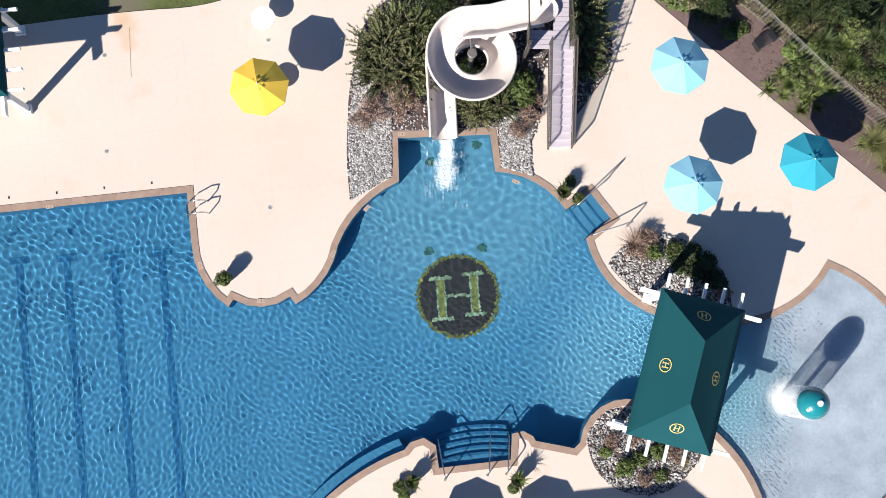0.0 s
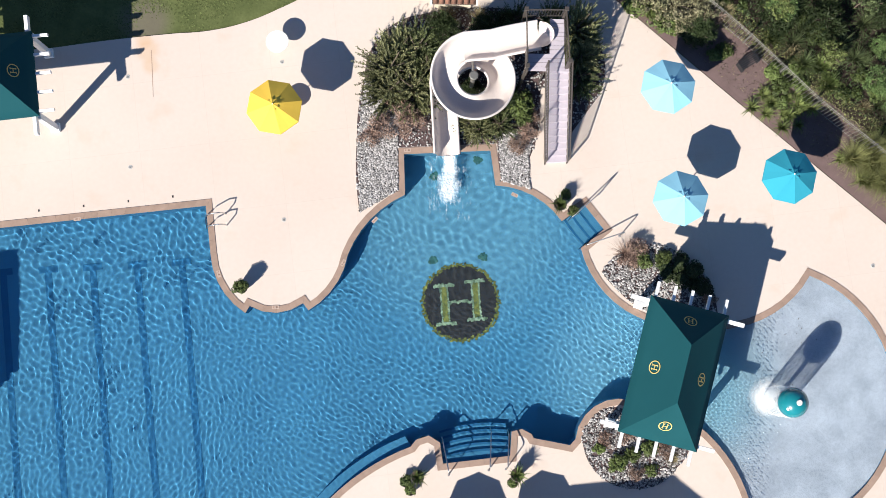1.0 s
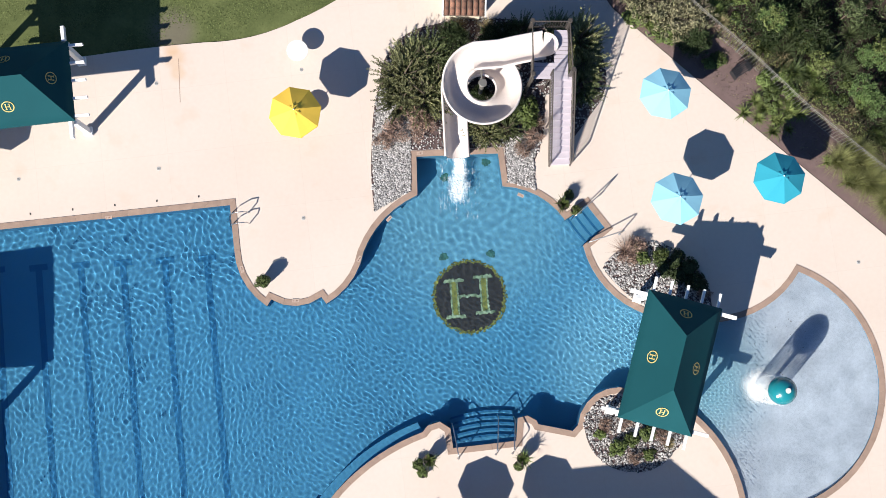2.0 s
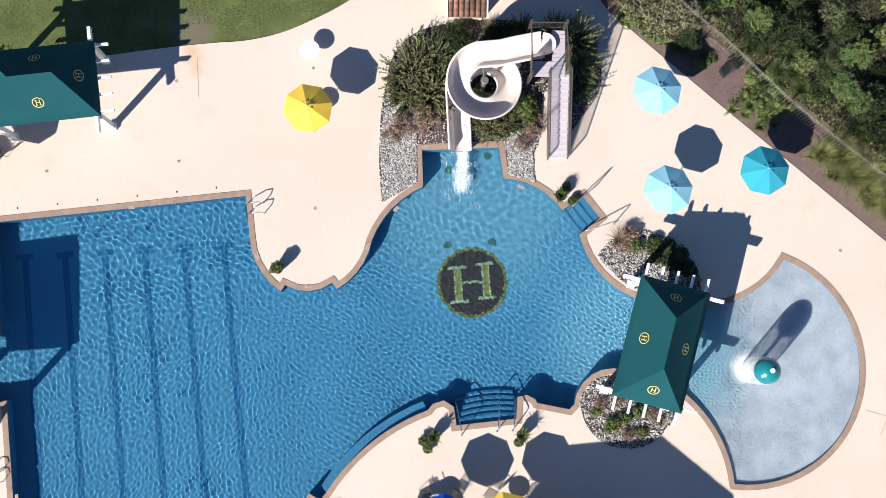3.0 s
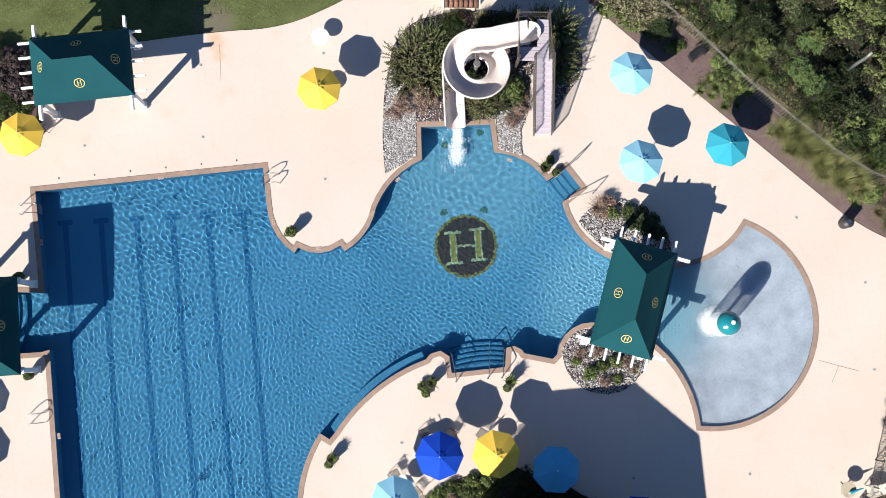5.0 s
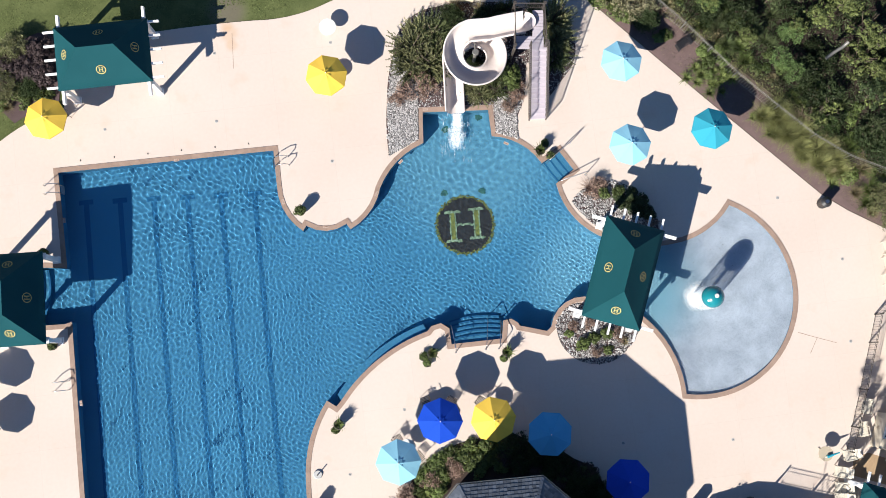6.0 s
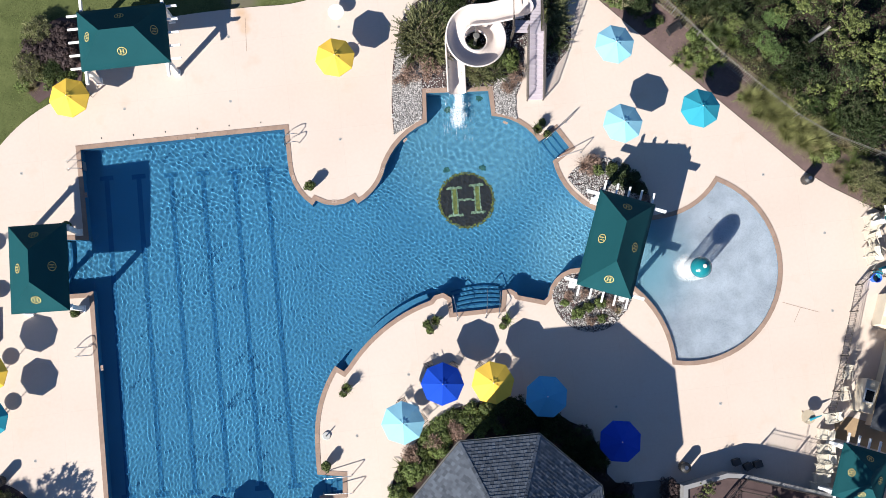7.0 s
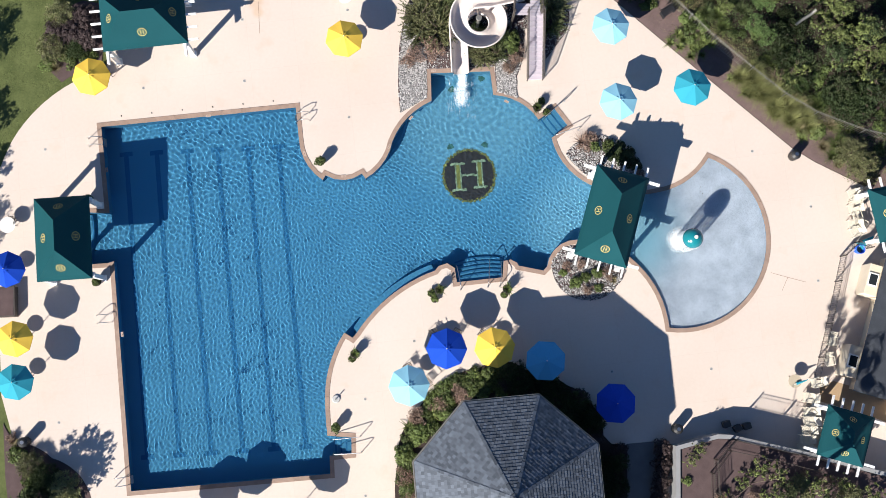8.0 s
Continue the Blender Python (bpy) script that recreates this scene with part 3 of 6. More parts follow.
for x, y, cloth, rz, label in (
    (10.46, 2.39, "light_blue", 8, "light blue canvas umbrella open on the deck"),
    (9.97, 7.21, "light_blue", 12, "light blue canvas umbrella open near the planting"),
    (15.14, 3.40, "teal_blue", 10, "turquoise canvas umbrella open at the deck's edge"),
    (-6.80, 6.04, "yellow", 14, "yellow canvas umbrella open over a small table"),
    (-22.41, 3.27, "yellow", 12, "yellow canvas umbrella open beside the pavilion"),
    (-0.12, -13.23, "royal_blue", 0, "royal blue canvas umbrella open over chairs"),
    (2.82, -13.12, "yellow", 10, "yellow canvas umbrella open over chairs and table"),
    (5.95, -13.88, "sky_blue", 20, "blue canvas umbrella in the clubhouse's shade"),
    (10.26, -16.40, "royal_blue", 20, "dark blue canvas umbrella in deep shade"),
    (-2.37, -15.50, "light_blue", 5, "light blue canvas umbrella beside the planting"),
    (-26.98, -8.80, "royal_blue", 0, "royal blue canvas umbrella on the west deck"),
    (-26.30, -13.02, "yellow", 10, "yellow canvas umbrella on the west deck"),
    (-26.13, -15.61, "teal_blue", 14, "turquoise canvas umbrella on the west deck"),
    (-9.4, -23.55, "light_blue", 14, "light blue canvas umbrella on the south deck"),
    (-14.1, -23.75, "yellow", 14, "yellow canvas umbrella on the south deck"),
    (-16.2, -24.7, "teal_blue", 14, "turquoise canvas umbrella on the south deck"),
):
    if y < -12 and x > -20:  # the larger ones before the clubhouse and on the south deck
        umbrella(x, y, cloth, rz, label, 2.36, 2.98, 1.265)
    else:
        umbrella(x, y, cloth, rz, label, r=1.12 if x < -26 else 1.2)


# ---- steps, lanes and mosaic in the pool ----
AXIS = Vector((0.992, 0.125))  # the lap pool's way across the lanes


def strip(bm, a, b, w, z, h=0.012):
    """A flat bar from a to b in plan."""
    a, b = Vector(a), Vector(b)
    d = b - a
    return box(bm, d.length, w, h, Matrix.Translation((*((a + b) / 2), z)) @ Matrix.Rotation(math.atan2(d.y, d.x), 4, "Z"))


for k in range(6):
    head = Vector((-20.85, -1.02)) + Vector((1.95, 0.14)) * k
    foot = Vector((-18.72, -20.25)) + Vector((1.98, 0.15)) * k
    line = strip(bmesh.new(), head, foot, 0.30, -1.148)
    for end in (head, foot):
        strip(line, end - AXIS * 0.42, end + AXIS * 0.42, 0.30, -1.1465)
    tagged(part("lane_line", line, "pool_dark", None, "dark blue tiled lane line on the pool floor"), category="lane line", group="lane lines", kind="structure")

medal = thing("mosaic_medallion", 1.29, -1.98, -1.15, 5, "round black mosaic with a yellow ring on the pool floor", "mosaic")
part("disc", cone(bmesh.new(), 1.66, 1.66, 0.012, 48), "mosaic", medal)
chips = random.Random(12)


def tesserae(bm, spots, size, z):
    """Loose small tiles, each a little turned and uneven."""
    for x, y in spots:
        w = size * chips.uniform(0.7, 1.25)
        box(bm, w, w * chips.uniform(0.7, 1.1), 0.008, pose(x, y, z + chips.uniform(0, 0.006), 0, 0, chips.uniform(0, 90)))
    return bm


spots = []
for k in range(300):
    a, q = k * math.tau / 300 + chips.uniform(-0.02, 0.02), 1.69 + max(-0.09, min(0.08, chips.gauss(0, 0.05)))
    spots.append((q * math.cos(a), q * math.sin(a)))
part("border_ring", tesserae(bmesh.new(), spots, 0.085, 0.013), "mosaic_gold", medal, "yellow mosaic border ring", kind="stuff")
for s in (-1, 1):
    part("upright_bar", box(bmesh.new(), 0.25, 1.66, 0.02, Matrix.Translation((s * 0.70, s * 0.05, 0.006))), "mosaic_gold", medal)
    for q in (-1, 1):
        part("upright_edge", tesserae(bmesh.new(), [(s * 0.70 + q * 0.155 + chips.uniform(-0.02, 0.02), s * 0.05 - 0.8 + 1.6 * k / 20) for k in range(21)], 0.085, 0.02), "mosaic_pale", medal)
        part("serif_bar", tesserae(bmesh.new(), [(s * 0.70 - 0.42 + 0.84 * k / 11, s * 0.05 + q * 0.86 + chips.uniform(-0.05, 0.05)) for k in range(12)] + [(s * 0.70 - 0.40 + 0.8 * k / 9, s * 0.05 + q * 0.83) for k in range(10)], 0.11, 0.026), "mosaic_pale", medal)
part("cross_bar", tesserae(bmesh.new(), [(-0.52 + 1.04 * k / 15, 0.02 + chips.uniform(-0.05, 0.05)) for k in range(16)] * 2, 0.11, 0.018), "mosaic_pale", medal)
# fish-like green flecks set into the floor round the medallion and in the slide's basin
for x, y in ((0.05, -0.12), (2.28, 0.05), (0.04, 3.68), (2.0, 4.45)):
    fl = thing("floor_mosaic_plant", x, y, -1.14, random.uniform(0, 360), "small dark green mosaic motif on the pool floor", "mosaic", "floor motifs")
    bm = bmesh.new()
    for k in range(7):
        a, d = k * 0.93, 0.13 + 0.05 * (k % 2)
        cone(bm, 0.05 + 0.03 * (k % 3), 0.04, 0.01, 6, Matrix.Translation((d * math.cos(a), d * 0.8 * math.sin(a), 0.001 * k)))
    cone(bm, 0.11, 0.08, 0.012, 7)
    part("motif", bm, "motif", fl)


def pool_steps(a, b, inward, count, tread, first=-0.22, drop=0.2, bulge=0.35):
    """Curved treads that go down into the water from the wall a-b."""
    a, b, inward = Vector(a), Vector(b), Vector(inward).normalized()
    stair = thing("pool_steps", 0, 0, 0, 0, "blue plastered underwater steps with dark nosings", "steps", kind="structure")
    for k in range(count):
        bm = bmesh.new()
        z, out = first - drop * k, tread * (k + 1)
        near, far = [], []
        for i in range(13):
            u = i / 12
            base = a.lerp(b, u)
            far.append(base + inward * (out + bulge * 4 * u * (1 - u)))
            near.append(base)
        up = [bm.verts.new((*p, z)) for p in far]
        dn = [bm.verts.new((*p, -1.2)) for p in far]
        nr = [bm.verts.new((*p, z)) for p in near]
        for i in range(12):
            bm.faces.new((nr[i], nr[i + 1], up[i + 1], up[i]))
            bm.faces.new((up[i], up[i + 1], dn[i + 1], dn[i]))
        bmesh.ops.recalc_face_normals(bm, faces=bm.faces)
        t = part("tread", bm, "pool_floor", stair)
        bm = bmesh.new()
        for i in range(12):
            strip(bm, far[i] - inward * 0.04, far[i + 1] - inward * 0.04, 0.10, z + 0.002, 0.008)
        part("nosing", bm, "pool_dark", t, "dark tile nosing")
    return stair


pool_steps((0.54, -9.00), (3.46, -8.64), (-0.11, 1.0), 5, 0.27, -0.2, 0.17, 0.16)
pool_steps((7.58, 1.28), (6.72, 2.36), (-0.80, -0.62), 3, 0.36, bulge=0.03)
pool_steps((-5.92, -18.80), (-5.88, -19.82), (-1, -0.05), 3, 0.34, bulge=0.03)
pool_steps((-24.2, -4.9), (-24.6, -8.4), (1, -0.1), 4, 0.36)

# underwater bench along the south curve
bench = outline((-5.72, -12.30), [(-0.85, -8.28, 0.52), (-1.1, -7.86), (-5.95, -11.95, -0.52), (-5.72, -12.30)])
part("pool_bench", sheet([bench], -0.42, 0.7), "pool_floor", None, "blue plastered underwater bench", kind="structure")


# ---- rails and ladders ----
def hoop_rail(name, pts, label, r=0.024, bend=4):
    """A bent steel tube whose corners are rounded."""
    pts = [Vector(p) for p in pts]
    line = [pts[0]]
    for i in range(1, len(pts) - 1):
        a, b, c = pts[i - 1], pts[i], pts[i + 1]
        d = min(0.16, (b - a).length / 2.2, (c - b).length / 2.2)
        p, q = b + (a - b).normalized() * d, b + (c - b).normalized() * d
        for k in range(bend + 1):
            u = k / bend
            line.append(p * (1 - u) ** 2 + b * 2 * u * (1 - u) + q * u * u)
    line.append(pts[-1])
    th = thing(name, *pts[0].xy, 0, 0, label, "handrail", "pool handrails")
    inv = Matrix.Translation((-pts[0].x, -pts[0].y, 0))
    part("tube", tube(bmesh.new(), [inv @ p for p in line], r, 8), "metal", th, smooth=True)
    for p in (pts[0], pts[-1]):
        if p.z > -0.02:
            part("escutcheon", cone(bmesh.new(), 0.06, 0.045, 0.02, 12, Matrix.Translation((p.x - pts[0].x, p.y - pts[0].y, 0.001))), "metal", th)
    return th


def ladder(x, y, rz, label):
    """Two bent rails and three treads on a pool's edge; the pool lies towards local -x."""
    th = thing("pool_ladder", x, y, 0, rz, label, "ladder", "pool ladders")
    for s in (-0.25, 0.25):
        pts = [Vector(p) for p in ((0.48, s, 0.0), (0.44, s, 0.45), (0.28, s, 0.68), (0.0, s, 0.66), (-0.3, s, 0.42), (-0.38, s, 0.0), (-0.40, s, -0.95))]
        line = []
        for i in range(len(pts) - 1):
            line += [pts[i].lerp(pts[i + 1], k / 3) for k in range(3)]
        part("rail", tube(bmesh.new(), line + [pts[-1]], 0.024, 8), "metal", th, smooth=True)
    for k in range(3):
        part("tread", box(bmesh.new(), 0.09, 0.5, 0.03, Matrix.Translation((-0.42, 0, -0.25 - 0.27 * k)), 0.005), "white_plastic", th)
    return th


ladder(-9.52, 1.42, 7.5, "bent steel pool ladder on the peninsula's edge")
ladder(-21.48, -11.65, 187.5, "bent steel pool ladder on the west wall")
ladder(-22.5, -0.42, 187.5, "bent steel pool ladder at the deep corner")
ladder(-19.95, -21.65, 187.5, "bent steel pool ladder at the south corner")
for pts, label in (
    (((8.25, 0.98, 0), (8.35, 1.08, 0.85), (6.75, 0.55, 0.30), (6.7, 0.5, -0.6)), "white steel handrail beside the corner steps"),
    (((7.35, 2.85, 0), (7.45, 2.95, 0.85), (6.1, 1.75, 0.30), (6.05, 1.7, -0.6)), "white steel handrail beside the corner steps"),
    (((0.80, -9.45, 0), (0.78, -9.3, 0.85), (0.52, -8.0, 0.35), (0.50, -7.9, -0.7)), "steel handrail over the wide south steps"),
    (((2.52, -9.25, 0), (2.52, -9.1, 0.85), (2.60, -7.55, 0.35), (2.60, -7.45, -0.7)), "steel handrail over the wide south steps"),
    (((3.28, -9.2, 0), (3.28, -9.05, 0.85), (3.36, -7.65, 0.35), (3.36, -7.55, -0.7)), "steel handrail over the wide south steps"),
    (((-5.35, -18.72, 0), (-5.35, -18.72, 0.85), (-7.1, -18.95, 0.45), (-7.15, -18.95, -0.6)), "steel handrail beside the corner steps"),
    (((-5.25, -19.70, 0), (-5.25, -19.70, 0.85), (-7.0, -19.85, 0.45), (-7.05, -19.85, -0.6)), "steel handrail beside the corner steps"),
):
    hoop_rail("pool_handrail", pts, label)

# ---- water slide with its tower and stairs ----
MAT["fence_grey"] = material("weathered_grey_metal", (0.21, 0.20, 0.18), 0.5, 0.5, scale=4, fine=60, mix=0.4, bump=0.05)
slide = thing("water_slide", 1.62, 7.48, 0, 0, "cream spiral water slide running into the pool", "slide")
R_FLUME = 1.25
line = []
for k in range(9):
    u = k / 8
    line.append(Vector((2.75 - 2.2 * u - 0.55 * u * (1 - u), 1.72 - (1.72 - R_FLUME) * u, 2.62 - 0.16 * u)))
line = line[:-1]
for k in range(61):
    a = radians(105 + 435 * k / 60)
    line.append(Vector((R_FLUME * math.cos(a), R_FLUME * math.sin(a), 2.44 - 1.62 * k / 60)))
for k in range(1, 13):
    u = k / 12
    line.append(Vector((-R_FLUME + 0.22 * u, -3.05 * u, 0.82 - 0.40 * min(1, u * 1.15) + (0.03 if u > 0.9 else 0))))


def flume(bm, pts, first, last, half=0.49, deep=0.60, thick=0.03):
    """An open trough with rolled lips along pts[first..last], banked a little outwards in the turn."""
    floor_z, low_rim = 0.10 - deep, 0.30  # the rim on the inside of the turn is the lower one
    prof = [(-half - 0.09, floor_z + low_rim - 0.07), (-half - 0.09, floor_z + low_rim - 0.01), (-half, floor_z + low_rim)]
    prof += [(-half * math.cos(a), floor_z + (low_rim if i < 6 else deep) * (1 - math.sin(a))) for i, a in ((i, math.pi * i / 12) for i in range(1, 12))]
    prof += [(half, 0.10), (half + 0.03, 0.24), (half + 0.10, 0.24), (half + 0.10, 0.18)]
    under = [(x * 1.03, z - thick - 0.015) for x, z in prof]
    rings = []
    for i in range(first, last + 1):
        t = (pts[min(i + 2, len(pts) - 1)] - pts[max(i - 2, 0)]).normalized()
        side = Vector((t.y, -t.x, 0)).normalized()
        up = side.cross(t)
        rings.append([bm.verts.new(pts[i] + side * x + up * (z + 0.22)) for x, z in prof + under[::-1]])
    count = len(rings[0])
    for a, b in zip(rings, rings[1:]):
        for k in range(count):
            bm.faces.new((a[k], a[(k + 1) % count], b[(k + 1) % count], b[k]))
    bmesh.ops.recalc_face_normals(bm, faces=bm.faces)
    return bm


cuts = [0, 9, 24, 39, 54, 69, len(line)]
for i in range(6):
    part("flume_section", flume(bmesh.new(), line, cuts[i], min(len(line) - 1, cuts[i + 1])), "slide", slide, smooth=True)
bm = bmesh.new()
cap = [bm.verts.new((2.75 + 0.62 * math.sin(a), 1.72 + 0.56 * math.cos(a), 2.62 + 0.30)) for a in (math.pi * i / 14 for i in range(15))]
low = [bm.verts.new((2.75 + 0.5 * math.sin(a), 1.72 + 0.44 * math.cos(a), 2.62 - 0.24)) for a in (math.pi * i / 14 for i in range(15))]
for k in range(14):
    bm.faces.new((cap[k], cap[k + 1], low[k + 1], low[k]))
bm.faces.new(low)
part("entry_tub", bm, "slide", slide, smooth=True)
part("centre_column", cone(bmesh.new(), 0.11, 0.11, 2.5, 16), "fence_grey", slide)
part("column_cap", cone(bmesh.new(), 0.2, 0.16, 0.05, 20, Matrix.Translation((0, 0, 2.5))), "fence_grey", slide, "grey round column cap")
for a, z in ((93, 2.02),):
    c, s = math.cos(radians(a)), math.sin(radians(a))
    part("support_arm", tube(bmesh.new(), [(0, 0, z), (1.25 * c, 1.25 * s, z + 0.02)], 0.045, 8), "fence_grey", slide)
part("front_support", cone(bmesh.new(), 0.06, 0.06, 0.35, 10, Matrix.Translation((-1.12, -1.4, 0))), "white_plastic", slide)

tower = thing("slide_tower", 4.65, 8.9, 0, 0, "grey mauve decked tower with brown metal posts and rails", "tower")
for k in range(12):
    y0 = -1.15 + k * 0.19
    beside = -0.45 < y0 < 0.95  # boards stop short beside the slide's entry tub
    part("deck_board", box(bmesh.new(), 0.62 if beside else 1.62, 0.175, 0.035, pose(0.48 if beside else 0.0, y0, 2.66, 0, 0, 0), 0.004), "grey_mauve", tower)
for px, py in ((-0.88, -1.28), (0.90, -1.05), (0.76, 1.15), (-0.92, 1.12)):
    post = part("post", box(bmesh.new(), 0.13, 0.13, 3.75, Matrix.Translation((px, py, 0)), 0.01), "bronze", tower)
    part("post_cap", box(bmesh.new(), 0.18, 0.18, 0.05, Matrix.Translation((px, py, 3.75)), 0.01), "bronze", post)


def picket_rail(parent, a, b, z0a, z0b, h=0.95, gap=0.115, mat="bronze", bar=0.018):
    """A rail with upright pickets between two places whose foot heights may differ."""
    a, b = Vector((*a, z0a)), Vector((*b, z0b))
    n = max(2, int((b - a).length / gap))
    up = Vector((0, 0, 1))
    top = part("top_rail", tube(bmesh.new(), [a + up * h, b + up * h], 0.03, 6), mat, parent)
    part("bottom_rail", tube(bmesh.new(), [a + up * 0.1, b + up * 0.1], 0.018, 5), mat, parent)
    me = None
    for k in range(n + 1):
        p = a.lerp(b, k / n)
        if me is None:
            first = part("picket", box(bmesh.new(), bar, bar, h - 0.1), mat, parent)
            me = first.data
            first.matrix_basis = Matrix.Translation(p + up * 0.1)
        else:
            piece("picket", me, Matrix.Translation(p + up * 0.1), parent)
    return top


picket_rail(tower, (-0.92, 1.12), (0.76, 1.15), 2.68, 2.68, gap=0.12)
picket_rail(tower, (0.76, 1.15), (0.90, -1.05), 2.68, 2.68, gap=0.12)
part("guard_bar", tube(bmesh.new(), [(-0.92, 1.12, 3.7), (-0.88, -1.28, 3.7)], 0.03, 6), "bronze", tower)
part("slat_panel", box(bmesh.new(), 0.06, 1.0, 0.9, pose(-0.86, -0.95, 2.7, 0, 0, 0), 0.01), "bronze", tower)

stairs = thing("slide_stairs", 5.42, 4.22, 0, 4.0, "grey mauve stairs with brown picket handrails up to the slide", "stairs")
STEPS = 14
for k in range(STEPS):
    part("tread", box(bmesh.new(), 0.94, 0.285, 0.04, Matrix.Translation((0, 0.14 + 0.262 * k, 0.19 * (k + 1) - 0.04)), 0.005), "grey_mauve", stairs)
    part("riser", box(bmesh.new(), 0.94, 0.015, 0.15, Matrix.Translation((0, 0.008 + 0.262 * k, 0.19 * k)), 0.0), "grey_mauve", stairs)
for s in (-1, 1):
    bm = bmesh.new()
    run, rise = 0.262 * STEPS, 0.19 * STEPS
    ang = math.degrees(math.atan2(rise, run))
    box(bm, 0.05, math.hypot(run, rise), 0.24, pose(s * 0.49, run / 2, rise / 2 - 0.08, ang, 0, 0) @ Matrix.Translation((0, 0, -0.10)))
    part("stringer", bm, "bronze", stairs)
    picket_rail(stairs, (s * 0.50, 0.0), (s * 0.50, run), 0.08, rise + 0.05, h=0.95, gap=0.13)
    for y0, z0 in ((0.0, 0.0), (run / 2, rise / 2), (run, rise)):
        part("rail_post", box(bmesh.new(), 0.06, 0.06, z0 + 1.05, Matrix.Translation((s * 0.50, y0, 0)), 0.005), "bronze", stairs)

# white water that pours from the slide
def lace(x0, x1, y0, y1, cell, dense, z, lift, seed, rough=1.0):
    """A thin lacy layer of foam: small cells kept where dense() and a wandering noise are high."""
    bm, made = bmesh.new(), {}
    thick = bm.verts.layers.float.new("thickness")

    def density(x, y):
        return dense(x, y) + rough * (0.3 * noise.noise(Vector((x * 4.0, y * 1.6, seed + 7))) + 0.42 * noise.noise(Vector((x * 11, y * 3.0, seed))) + 0.2 * noise.noise(Vector((x * 34, y * 10, seed))))

    def corner(i, j):
        if (i, j) not in made:
            x, y = x0 + i * cell, y0 + j * cell
            made[i, j] = bm.verts.new((x, y, z(x, y) + lift * (0.5 + noise.noise(Vector((x * 14, y * 14, seed)))) + 0.3 * lift * random.random()))
            made[i, j][thick] = max(0.0, min(1.0, 1.25 * (density(x, y) - 0.12)))
        return made[i, j]

    for i in range(int((x1 - x0) / cell)):
        for j in range(int((y1 - y0) / cell)):
            x, y = x0 + (i + 0.5) * cell, y0 + (j + 0.5) * cell
            if density(x, y) > 0.12:
                bm.faces.new((corner(i, j), corner(i + 1, j), corner(i + 1, j + 1), corner(i, j + 1)))
    return bm


def pour(x, y):
    """How thick the white water lies: a tongue from the slide's lip that widens and breaks up."""
    u = max(0.0, (4.42 - y) / 2.15)
    core = math.exp(-((x - 0.66 - 0.05 * math.sin(5 * u)) / (0.25 + 0.16 * u)) ** 2)
    return 1.15 * core * (1.0 if u < 0.7 else max(0.0, 1 - (u - 0.7) * 3.0)) + 0.22 * math.exp(-((u - 0.72) / 0.2) ** 2 - ((x - 0.7) / 0.6) ** 2)


bm = lace(-0.3, 1.7, 1.6, 4.44, 0.018, pour, lambda x, y: WATER_Z + 0.035 + 0.26 * max(0.0, min(1.0, (y - 3.75) / 0.65)) ** 0.7, 0.02, 3.0)
MAT["foam"] = material("white_water_foam", (0.74, 0.82, 0.86), 0.5, scale=6, fine=30, mix=0.2, bump=0.15)


MAT["froth"] = material("white_froth", (0.86, 0.89, 0.90), 0.6, scale=6, fine=30, mix=0.1, bump=0.05)


def see_through(m, low, high, scale):
    """Lets light through where the froth lies thin."""
    n, l = m.node_tree.nodes, m.node_tree.links
    co, nz, mr, at, mu = n.new("ShaderNodeTexCoord"), n.new("ShaderNodeTexNoise"), n.new("ShaderNodeMapRange"), n.new("ShaderNodeAttribute"), n.new("ShaderNodeMath")
    at.attribute_name, mu.operation = "thickness", "MULTIPLY"
    nz.inputs["Scale"].default_value, nz.inputs["Detail"].default_value = scale, 4
    mr.inputs[1].default_value, mr.inputs[2].default_value, mr.inputs[3].default_value, mr.inputs[4].default_value = 0.3, 0.65, low, high
    l.new(co.outputs["Object"], nz.inputs[0]), l.new(nz.outputs[0], mr.inputs[0])
    l.new(mr.outputs[0], mu.inputs[0]), l.new(at.outputs["Fac"], mu.inputs[1]), l.new(mu.outputs[0], n["Principled BSDF"].inputs["Alpha"])


MAT["mist"] = material("thin_white_mist", (0.86, 0.89, 0.90), 0.7, scale=6, fine=30, mix=0.1, bump=0)
see_through(MAT["foam"], 0.45, 1.0, 9.0)
see_through(MAT["mist"], 0.85, 1.0, 5.0)
tagged(part("white_water", bm, "foam", None, "white churning water pouring from the slide", True, kind="stuff"), category="water")

# ---- spray ball on the splash pad ----
ball = thing("spray_ball", 15.11, -6.17, 0, 0, "glossy teal ball fountain on a pole in shallow water", "fountain")
bm = bmesh.new()
bmesh.ops.create_uvsphere(bm, u_segments=40, v_segments=24, radius=0.635, matrix=Matrix.Translation((0, 0, 2.18)))
part("ball", bm, "ball", ball, smooth=True)
part("pole", cone(bmesh.new(), 0.09, 0.09, 1.85, 16, Matrix.Translation((0, 0, -0.25))), "metal", ball)
part("top_nozzle", cone(bmesh.new(), 0.13, 0.11, 0.05, 16, Matrix.Translation((0.06, 0.02, 2.795))), "white_plastic", ball, "pale round nozzle cap")
part("side_nozzle", cone(bmesh.new(), 0.07, 0.06, 0.04, 14, pose(-0.36, -0.25, 2.63, 0, -42, 0)), "white_plastic", ball, "small pale side nozzle")


